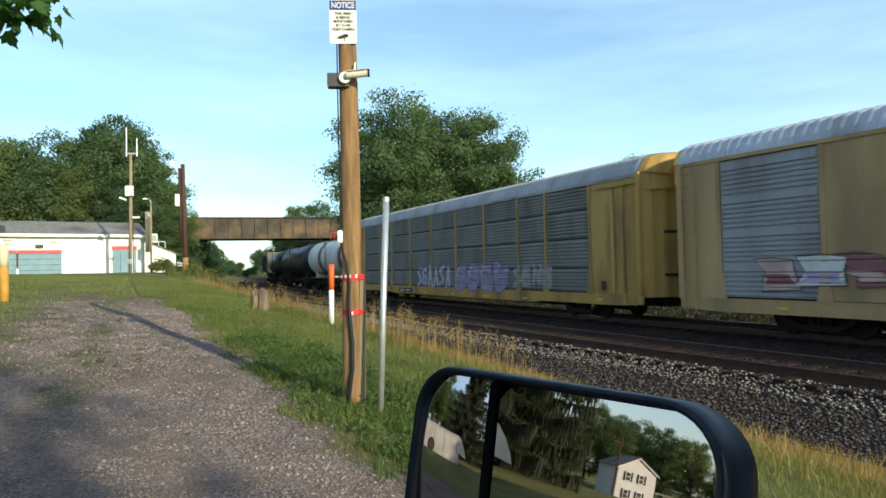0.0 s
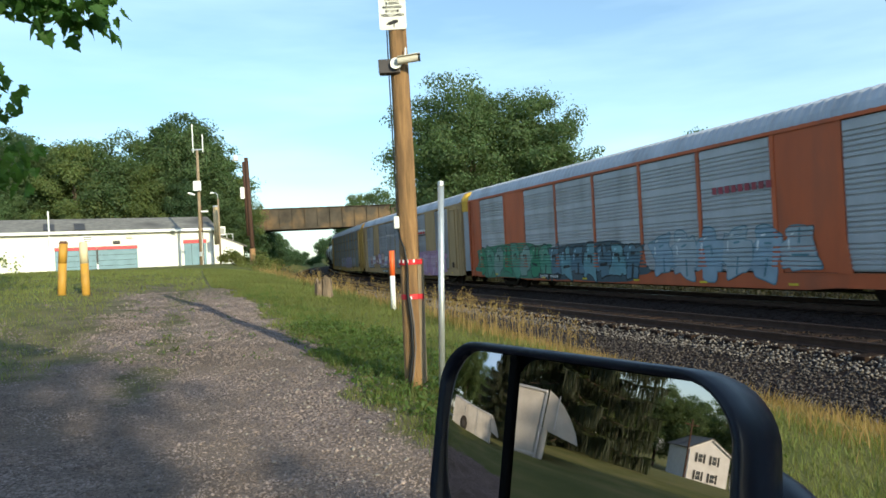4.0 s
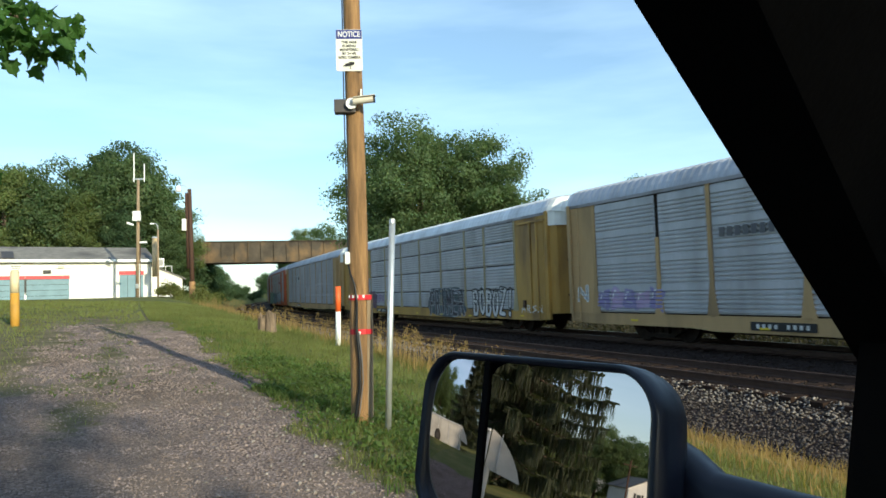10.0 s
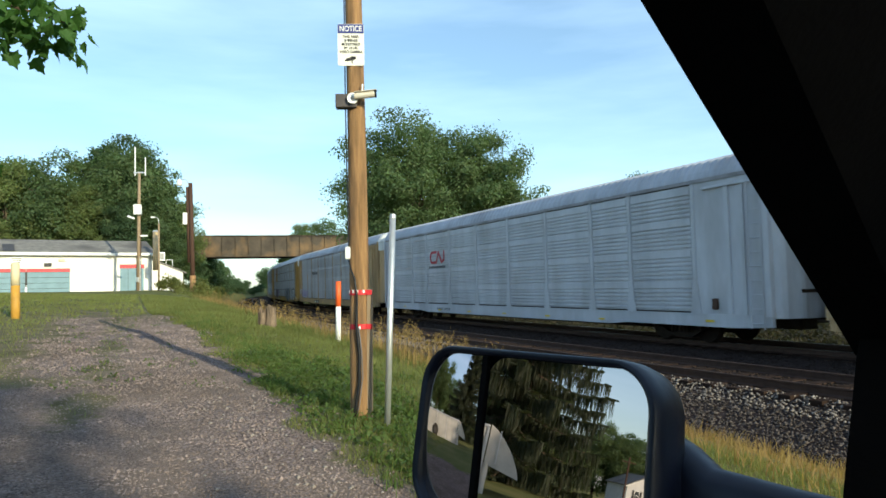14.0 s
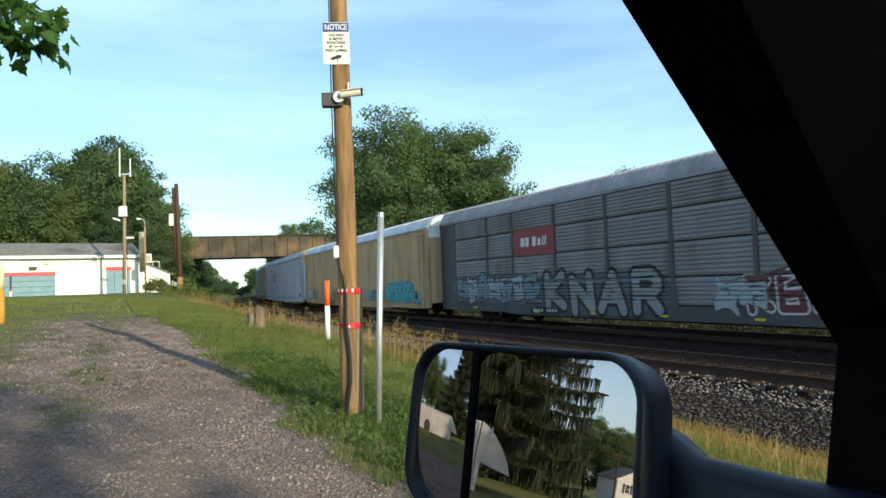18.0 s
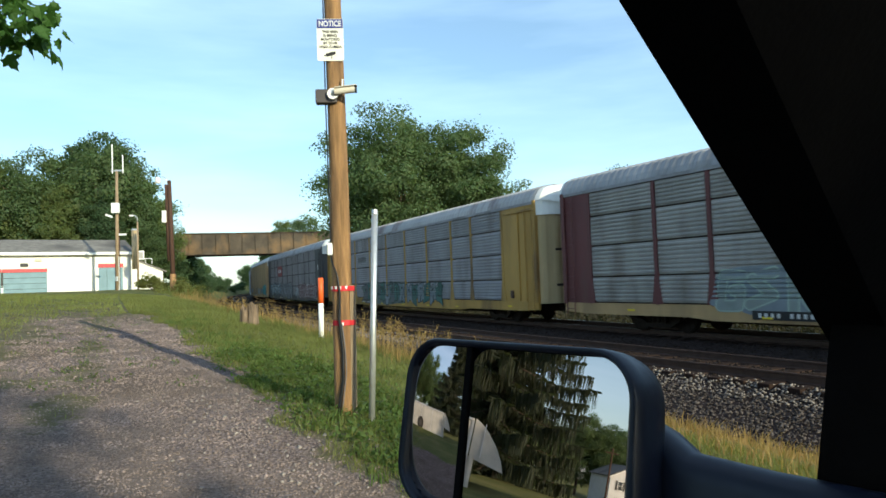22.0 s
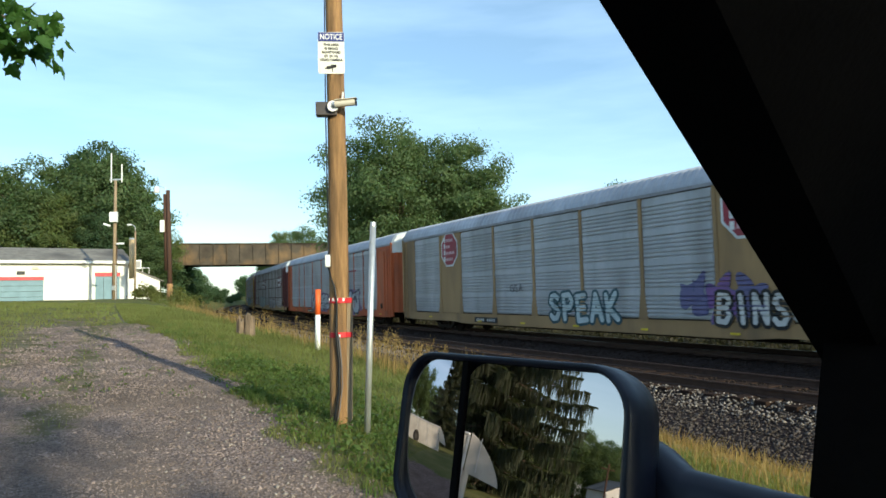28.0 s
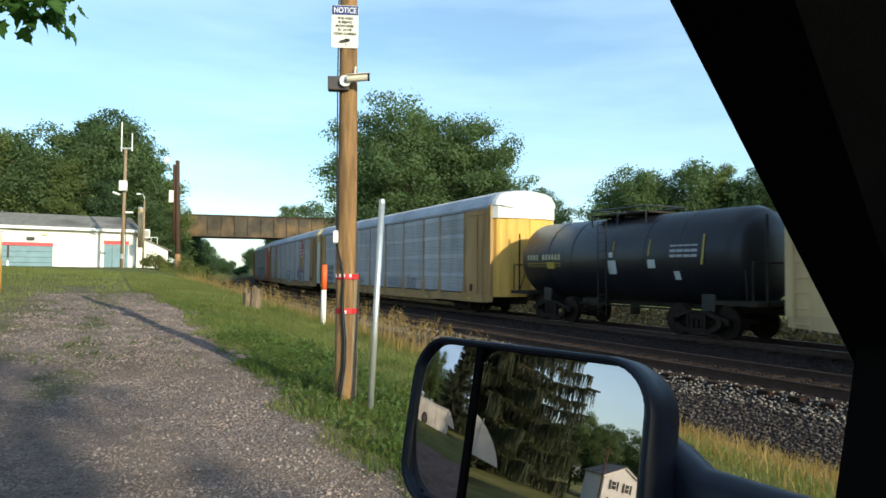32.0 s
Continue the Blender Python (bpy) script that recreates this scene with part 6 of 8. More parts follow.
# dark car with a red plate
plate(CAR[6], 5.9, 3.20, 2.66, 1.02, flat("red_plate", (0.26, 0.04, 0.045)), "emblem_plate", "red plate with pale lettering bars")
for i_, w_ in enumerate((0.24, 0.22, 0.24, 0.16, 0.07, 0.07)):
    part("lettering_bar", box((-WALL_X - 0.066, 6.60 - sum((0.24, 0.22, 0.24, 0.16, 0.07, 0.07)[:i_]) - 0.08 * i_ - (0.16 if i_ > 1 else 0), 3.20 if i_ != 3 else 3.17), (0.006, w_, 0.34 if i_ != 3 else 0.26), Matrix.Rotation(radians(10), 4, "X")), WHITE, CAR[6])
bubbles(6, 8.85, 1.45, 6.3, 1.15, (flat("blue_grey_spray", (0.20, 0.28, 0.34)), flat("pale_slate_spray", (0.36, 0.39, 0.41))), BLACK, flat("ink_mist", (0.09, 0.11, 0.13)), 7, 24, C_CYAN, 0.07, 0.2)
graffiti(6, 2.4, 1.28, 6.1, 1.35, flat("mid_slate_spray", (0.27, 0.29, 0.31)), BLACK, flat("ink_mist", (0.09, 0.11, 0.13)), 25, word="KNAR", edge=0.12)
bubbles(6, -3.2, 1.2, 1.6, 1.0, (C_GREY,), flat("ink_mist", (0.09, 0.11, 0.13)), None, 2, 42, None, 0.05, 0.2)
graffiti(6, -7.4, 1.25, 8.2, 1.15, flat("deep_red_spray", (0.13, 0.035, 0.045)), flat("dull_white_spray", (0.62, 0.61, 0.60)), flat("deep_red_mist", (0.10, 0.05, 0.055)), 26, 9, thick=0.085, edge=0.055)
for z_, h_, m_ in ((3.1, 0.40, WHITE), (2.2, 0.22, flat("yellow_reflector", (0.75, 0.55, 0.03)))):
    part("placard", box((-WALL_X - 0.04, -12.1, z_), (0.008, 0.48, h_)), m_, CAR[6])
# yellow posts, green piece
graffiti(7, 10.9, 1.42, 1.7, 0.9, P["dullsilver"], WHITE, None, 27, word="ER")
bubbles(7, 2.5, 1.15, 6.6, 1.2, (flat("dark_slate_spray", (0.11, 0.125, 0.135)), flat("dark_teal_spray", (0.05, 0.14, 0.12)), flat("slate_grey_spray", (0.20, 0.23, 0.26))), flat("green_black", (0.02, 0.04, 0.035)), flat("grey_green_mist", (0.10, 0.135, 0.13)), 9, 28, flat("teal_shine", (0.10, 0.34, 0.26)), 0.09, 0.2)
bubbles(7, -3.3, 1.15, 4.4, 1.1, (flat("slate_grey_spray", (0.20, 0.23, 0.26)), flat("dark_teal_spray", (0.05, 0.14, 0.12))), flat("green_black", (0.02, 0.04, 0.035)), None, 6, 29, None, 0.08, 0.2)
bars(CAR[7], 5.95, 3.2, 1.5, 0.32, 4, flat("faded_black", (0.14, 0.14, 0.14)))


# maroon plates with pale bars and an arc
def arc_plate(y, w=2.5):
    plate(CAR[8], y, 3.24, w, 1.0, P["maroon"], "emblem_plate", "maroon plate with pale bars and an arc")
    for i in range(2):
        part("emblem_stripe", box((-WALL_X - 0.066, y + 0.14, 2.99 - i * 0.15), (0.006, w * 0.82, 0.085)), WHITE, CAR[8])
    bars(CAR[8], y + 0.48, 3.40, w * 0.48, 0.22, 7, WHITE)
    for r in (0.36, 0.16):
        ln = [(r * math.cos(a), r * math.sin(a)) for a in np.linspace(radians(-20), radians(215), 14)]
        put("emblem_arc", strokes_mesh([ln], 0.065), WHITE, CAR[8], Matrix.Translation((-WALL_X - 0.066, y - w * 0.33, 3.24)) @ FACE_LEFT)


arc_plate(3.22)
arc_plate(-9.8, 2.4)
PALE_G = flat("pale_green_line", (0.34, 0.42, 0.36))
graffiti(8, 4.9, 1.25, 4.8, 1.15, flat("sage_grey_spray", (0.24, 0.28, 0.27)), PALE_G, flat("slate_grey_spray", (0.20, 0.23, 0.26)), 30, 5, thick=0.10)
graffiti(8, 0.2, 1.35, 2.9, 0.9, flat("rust_grey_spray", (0.22, 0.17, 0.15)), PALE_G, None, 31, 3, thick=0.07)
bubbles(8, -4.0, 1.1, 5.0, 0.95, (flat("rust_grey_spray", (0.22, 0.17, 0.15)), flat("slate_grey_spray", (0.20, 0.23, 0.26))), flat("dull_white_spray", (0.62, 0.61, 0.60)), flat("deep_red_mist", (0.10, 0.05, 0.055)), 6, 32, None, 0.05, 0.2)
graffiti(8, -9.4, 1.1, 3.6, 0.8, flat("rust_grey_spray", (0.22, 0.17, 0.15)), flat("dull_white_spray", (0.62, 0.61, 0.60)), None, 43, 5, thick=0.08)
part("paint_patch", box((-WALL_X - 0.04, -12.6, 1.35), (0.006, 0.4, 0.2)), flat("yellow_reflector", (0.75, 0.55, 0.03)), CAR[8])
# orange-framed car
MAUVE = flat("mauve_spray", (0.22, 0.13, 0.24))
bubbles(9, 2.2, 1.3, 5.0, 1.35, (flat("silver_spray", (0.44, 0.46, 0.49)),), flat("navy_line", (0.04, 0.04, 0.07)), MAUVE, 6, 33, WHITE, 0.12, 0.16)
bubbles(9, -4.4, 1.32, 6.5, 1.6, (flat("silver_spray", (0.44, 0.46, 0.49)),), flat("navy_line", (0.04, 0.04, 0.07)), MAUVE, 4, 34, WHITE, 0.20, 0.12)
bars(CAR[9], -6.2, 3.3, 2.0, 0.10, 9, C_RED)


# red octagons
def octagon(y, s=0.84, z=3.75):
    for r, m_, lift in ((s, WHITE, 0.05), (s * 0.90, flat("emblem_red", (0.30, 0.03, 0.05)), 0.056)):
        bm = bm_new()
        add_tube(bm, (0, 0, 0), (0.006, 0, 0), r, n=8)
        bmesh.ops.rotate(bm, verts=bm.verts[:], cent=(0, 0, 0), matrix=Matrix.Rotation(radians(22.5), 3, "X"))
        part("octagon_emblem", bm, m_, CAR[10], "red octagon emblem", loc=(-WALL_X - lift - 0.006, y, z))
    for i in range(4):
        zz = z + 0.45 - i * 0.29
        part("capital_bar", box((-WALL_X - 0.068, y + s * 0.52, zz), (0.006, 0.14, 0.22)), WHITE, CAR[10])
        for j in range((5, 3, 6, 5)[i]):
            part("lettering_bar", box((-WALL_X - 0.068, y + s * 0.52 - 0.19 - 0.135 * j, zz - 0.03), (0.006, 0.09, 0.13)), flat("pale_pink", (0.62, 0.4, 0.42)), CAR[10])


octagon(8.38)
octagon(-7.5)
bubbles(10, -6.6, 1.5, 2.6, 1.1, (flat("dusk_blue_spray", (0.14, 0.13, 0.27)), C_PURPLE), flat("dusk_blue_dark", (0.10, 0.10, 0.22)), None, 3, 36, None, 0.05, 0.25)
graffiti(10, -0.9, 1.18, 3.7, 1.0, flat("ice_spray", (0.50, 0.57, 0.59)), flat("teal_black_line", (0.03, 0.08, 0.10)), None, 35, word="SPEAK", edge=0.09)
graffiti(10, -7.5, 1.18, 2.2, 0.85, flat("dull_white_spray", (0.62, 0.61, 0.60)), BLACK, None, 37, word="BINS", edge=0.09, over=0.012)
graffiti(10, 3.0, 1.9, 0.9, 0.35, INK, INK, None, 44, 3, thick=0.05, edge=0.0)


# ---- fittings of the notice pole ----
def pole_fittings():
    o = Vector(pole.location)

    def at(x, y, z):
        return Vector((x, y, z)) - o
    # notice board, turned a little
    sign = thing("notice_sign", "white notice sign with a blue heading nailed to the pole", "sign", (-0.822, 6.408, 3.857), 4)
    w, h = 0.25, 0.405
    bm = bm_new()
    pts = rounded(w, h, 0.02, 5)
    extrude_profile(bm, [(p[0], 0, p[1]) for p in pts], [Matrix.Translation((0, 0, 0)), Matrix.Translation((0, 0.004, 0))])
    part("board", bm, flat("sign_white", (0.80, 0.78, 0.70)), sign, "cream-white sheet")
    part("heading", box((0, -0.0015, h / 2 - 0.048), (w - 0.006, 0.002, 0.088)), flat("sign_blue", (0.035, 0.05, 0.22)), sign, "dark blue heading strip")
    rx = Matrix.Rotation(radians(90), 4, "X")
    put("heading_text", text_mesh("NOTICE", 0.075, 0.0015, width=w * 0.84), WHITE, sign, Matrix.Translation((0, -0.004, h / 2 - 0.05)) @ rx)
    for i, (ln, wd) in enumerate((("THIS AREA", 0.6), ("IS BEING", 0.5), ("MONITORED", 0.7), ("BY 24 HR", 0.52), ("VIDEO CAMERA", 0.86))):
        put("text_line", text_mesh(ln, 0.034, 0.0006, width=w * wd), BLACK, sign, Matrix.Translation((0, -0.002, h / 2 - 0.125 - i * 0.037)) @ rx)
    bm = bm_new()
    add_box(bm, (0, -0.002, -0.138), (0.085, 0.002, 0.03), Matrix.Rotation(radians(-14), 4, "Y"))
    add_box(bm, (-0.045, -0.002, -0.150), (0.03, 0.002, 0.012), Matrix.Rotation(radians(-14), 4, "Y"))
    add_box(bm, (0.01, -0.002, -0.165), (0.008, 0.002, 0.035))
    add_box(bm, (0.022, -0.002, -0.125), (0.05, 0.002, 0.02))
    part("camera_symbol", bm, BLACK, sign)
    # cctv camera
    cc = thing("security_camera", "pale bullet security camera on a dark wooden block", "camera", (-0.815, 6.42, 3.31))
    part("mount_block", box((-0.06, 0.0, 0), (0.20, 0.10, 0.13), Matrix.Rotation(radians(4), 4, "Z"), bevel=0.008), flat("dark_block", (0.07, 0.06, 0.06)), cc)
    part("mount_disc", tube((0.01, -0.055, 0.012), (0.01, -0.085, 0.012), 0.052, n=24), M["white"], cc, "round white mount")
    part("knuckle", tube((0.01, -0.08, 0.012), (0.05, -0.10, 0.02), 0.022, n=12), M["galv"], cc)
    body = part("camera_body", tube((0.03, -0.10, 0.022), (0.225, -0.10, 0.040), 0.031, n=20), flat("camera_beige", (0.62, 0.57, 0.47)), cc, "beige tube housing")
    part("sun_hood", box((0.135, -0.10, 0.066), (0.21, 0.075, 0.006), Matrix.Rotation(radians(-5), 4, "Y")), flat("camera_beige", (0.62, 0.57, 0.47)), body)
    part("lens_face", tube((0.222, -0.10, 0.040), (0.236, -0.10, 0.041), 0.034, n=20), M["black"], body, "dark lens face")
    part("cable", tube((0.09, -0.03, 0.03), (0.10, -0.03, 0.16), 0.008, n=8), M["white"], cc)
    # junction box
    jb = thing("junction_box", "small white junction box on the side of the pole", "box", (-0.885, 6.48, 1.87))
    part("case", box((0, 0, 0), (0.06, 0.06, 0.12), bevel=0.008), M["white"], jb)
    part("lid", box((-0.002, -0.033, 0), (0.05, 0.008, 0.105), bevel=0.003), M["white"], jb)
    part("gland", tube((0, 0, -0.06), (0.005, 0, -0.085), 0.01, n=8), M["black"], jb)
    # side board, tapes, cables
    part("side_board", box(at(-0.70, 6.475, 0.90), (0.05, 0.09, 1.25), Matrix.Rotation(radians(1), 4, "Y"), bevel=0.006), M["wood_grey"], pole, "weathered board strapped to the shaft")
    red, wt = flat("red_tape", (0.55, 0.02, 0.03)), flat("tape_white", (0.8, 0.78, 0.76))
    for z, tx in ((1.495, -0.79), (1.175, -0.785)):
        tp = part("tape", tube(at(tx, 6.5, z - 0.024), at(tx, 6.5, z + 0.024), 0.103, n=24), red, pole, "red and white marker tape")
        for a in (-150, -118, -95, -62) if z > 1.3 else (-88, -40):
            c = at(tx + 0.104 * math.cos(radians(a)), 6.5 + 0.104 * math.sin(radians(a)), z + (0.01 if a % 4 else -0.008))
            part("tape_patch", box(c, (0.004, 0.018, 0.028), Matrix.Rotation(radians(a), 4, "Z")), wt, tp)
        part("tape_loop", box(at(-0.70, 6.42, z), (0.07, 0.006, 0.046)), red, tp)
    bm = bm_new()
    add_path(bm, [at(-0.88, 6.46, 1.80), at(-0.862, 6.425, 1.72), at(-0.82, 6.395, 1.62), at(-0.80, 6.39, 1.45), at(-0.81, 6.39, 1.2), at(-0.785, 6.385, 0.9), at(-0.79, 6.385, 0.65), at(-0.83, 6.39, 0.42), at(-0.85, 6.40, 0.30)],
             [0.008, 0.008, 0.009, 0.009, 0.014, 0.016, 0.016, 0.016, 0.016], n=8)
    part("cable", bm, M["black"], pole, "black cable running down the shaft", smooth=True)
    bm = bm_new()
    add_path(bm, [at(-0.79, 6.39, 1.17), at(-0.765, 6.38, 0.95), at(-0.758, 6.38, 0.72), at(-0.79, 6.38, 0.48), at(-0.83, 6.39, 0.30)], 0.005, n=6)
    part("cable", bm, flat("grey_cable", (0.16, 0.16, 0.17)), pole, "thin grey cable", smooth=True)
    bm = bm_new()
    add_path(bm, [at(-0.885, 6.45, 4.9), at(-0.886, 6.44, 4.2), at(-0.888, 6.44, 3.3), at(-0.882, 6.44, 2.4), at(-0.88, 6.45, 1.93)], 0.006, n=6)
    part("cable", bm, M["black"], pole)


pole_fittings()


def marker_post():
    x, y = -2.33, 15.05
    z = gz(x, y)
    for dx, dy, top, nm in ((0.02, 0, 1.68, "a"),):
        ob = thing("marker_post", "slim orange and white utility marker post in the tall grass", "marker post", (x + dx, y + dy, z), group="utility markers")
        r = 0.056
        part("lower_tube", tube((0, 0, -0.1), (0.01, 0, top - z - 0.55), r, n=16), M["white"], ob, "white lower half", smooth=True)
        part("upper_tube", tube((0.01, 0, top - z - 0.55), (0.02, 0, top - z), r * 1.08, n=16), M["orange"], ob, "orange upper half", smooth=True)


marker_post()


def stump():
    x, y = -4.36, 17.05
    z = gz(x, y)
    ob = thing("tree_stump", "split weathered tree stump standing in the mown grass", "stump", (x, y, z))
    rng = random.Random(5)
    for dx, r, h in ((-0.12, 0.11, 0.46), (0.09, 0.13, 0.54)):
        bm = bm_new()
        n = 14
        ph = [rng.uniform(0.85, 1.12) for _ in range(n)]
        tops = [h + rng.uniform(-0.13, 0.10) for _ in range(n)]
        rings = []
        for k in (-0.15, 0.05, 0.5, 1.0):
            rr = r * (1.35 if k < 0 else 1.12 if k < 0.2 else 1.0)
            rings.append([bm.verts.new((dx + rr * ph[i] * math.cos(2 * math.pi * i / n), rr * ph[i] * math.sin(2 * math.pi * i / n), k * h if k < 1 else tops[i])) for i in range(n)])
        for a, b in zip(rings, rings[1:]):
            for k in range(n):
                bm.faces.new((a[k], a[(k + 1) % n], b[(k + 1) % n], b[k]))
        bm.faces.new(rings[-1])
        part("stump_half", bm, mat("stump_wood", (0.20, 0.145, 0.10), 0.9, vary=0.5, scale=4, bump=0.7, bscale=25, stretch=(4, 4, 0.7)), ob)


stump()


def bollard(x, y, lean, capped):
    z = gz(x, y)
    ob = thing("bollard", "leaning yellow steel bollard with a dark cap" if capped else "yellow and cream steel bollard on the lawn", "bollard", (x, y, z), group="bollards by the drive")
    top = 1.28
    d = Vector((lean, 0.0, top))
    part("pipe", tube((0, 0, -0.2), d * 0.62, 0.095, n=20), M["yellow"], ob, smooth=True)
    part("upper_pipe", tube(d * 0.62, d, 0.096, n=20), M["yellow"] if capped else flat("cream_paint", (0.66, 0.56, 0.36)), ob, "faded upper part", smooth=True)
    part("cap", tube(d, d + Vector((0, 0, 0.06)), 0.11 if capped else 0.098, 0.07, n=20), flat("brown_cap", (0.12, 0.06, 0.035)) if capped else flat("cream_paint", (0.66, 0.56, 0.36)), ob)


bollard(-10.78, 16.25, 0.12, True)
bollard(-10.16, 16.3, -0.02, False)


# ---- poles by the building ----
def antenna_mast():
    x, y = -25.8, 58.0
    z = gz(x, y)
    ob = thing("antenna_mast", "weathered utility pole with two white whip antennas", "pole", (x, y, z))
    part("shaft", tube((0.02, 0, -0.3), (0.1, 0, 11.7 - z), 0.17, 0.11, n=14), M["wood_grey"], ob, smooth=True)
    part("cross_arm", box((0.1, 0, 11.75 - z), (0.95, 0.1, 0.12)), M["galv"], ob)
    for dx, top in ((-0.36, 14.0), (0.52, 13.05)):
        part("antenna", tube((0.1 + dx, 0, 11.5 - z), (0.1 + dx, 0, top - z), 0.05, n=10), M["white"], ob, "white fibreglass whip")
    part("equipment_box", box((0.05, -0.22, 8.55 - z), (0.62, 0.3, 0.85), bevel=0.03), M["white"], ob)
    for dx, zz in ((-0.5, 7.9), (0.6, 6.3)):
        part("floodlight", box((dx, -0.2, zz - z), (0.6, 0.2, 0.16), Matrix.Rotation(radians(20 if dx < 0 else 0), 4, "Y"), bevel=0.03), M["white"], ob)
    part("meter_box", box((0.05, -0.2, 2.6 - z), (0.22, 0.14, 0.4), bevel=0.02), M["galv"], ob)
    part("conduit", tube((0.22, -0.1, 0), (0.22, -0.1, 4.5 - z), 0.04, n=8), M["galv"], ob)
    part("conduit", tube((0.28, -0.1, 0), (0.3, -0.1, 6.8 - z), 0.03, n=8), M["wood_dark"], ob)


antenna_mast()


def light_pole():
    x, y = -24.88, 60.0
    z = gz(x, y)
    ob = thing("lamp_post", "thin pale lamp post with a curved arm by the building", "street lamp", (x, y, z))
    part("shaft", tube((0, 0, -0.2), (0.02, 0, 5.9), 0.09, 0.07, n=12), M["wood_grey"], ob, smooth=True)
    bm = bm_new()
    add_path(bm, [(0.02, 0, 5.8), (0.0, 0, 6.2), (-0.15, 0, 6.45), (-0.4, 0, 6.5)], 0.035, n=8)
    part("arm", bm, M["galv"], ob, smooth=True)
    part("lamp_head", box((-0.5, 0, 6.46), (0.35, 0.18, 0.14), bevel=0.04), M["white"], ob)
    st = thing("pipe_stack", "tall buff flue pipe on the wall of the building", "pipe", (-27.5, 65.6, 3.6))
    part("pipe", tube((0, 0, 0), (0, 0, 3.7), 0.24, n=16), flat("buff_pipe", (0.55, 0.40, 0.22)), st, smooth=True)
    part("cap", tube((0, 0, 3.7), (0, 0, 3.85), 0.3, 0.2, n=16), M["galv"], st)


light_pole()


def brown_pole():
    x, y = -20.85, 57.0
    z = gz(x, y)
    ob = thing("utility_pole", "dark creosoted utility pole with a street light arm", "pole", (x, y, z))
    part("shaft", tube((0.1, 0, -0.3), (-0.1, 0, 10.6 - z), 0.20, 0.15, n=14), M["wood_dark"], ob, smooth=True)
    part("stub_pole", tube((-0.28, 0.1, 2.8), (-0.42, 0.1, 10.3 - z), 0.15, 0.12, n=12), M["wood_dark"], ob, smooth=True)
    part("base_sleeve", tube((0.08, -0.02, -0.2), (0.06, -0.02, 1.7), 0.26, 0.24, n=14), M["wood_pole"], ob, "pale wrapped foot", smooth=True)
    bm = bm_new()
    add_path(bm, [(-0.2, 0, 10.2 - z), (-0.35, 0, 10.8 - z), (-0.65, 0, 10.95 - z), (-1.0, 0, 10.85 - z)], 0.04, n=8)
    part("lamp_arm", bm, M["galv"], ob, smooth=True)
    part("lamp_head", tube((-1.05, 0, 10.9 - z), (-1.05, 0, 10.4 - z), 0.16, 0.26, n=16), M["white"], ob, "white street light head", smooth=True)
    part("transformer_box", box((-0.55, 0, 7.6 - z), (0.35, 0.3, 1.0), bevel=0.03), M["white"], ob)


brown_pole()


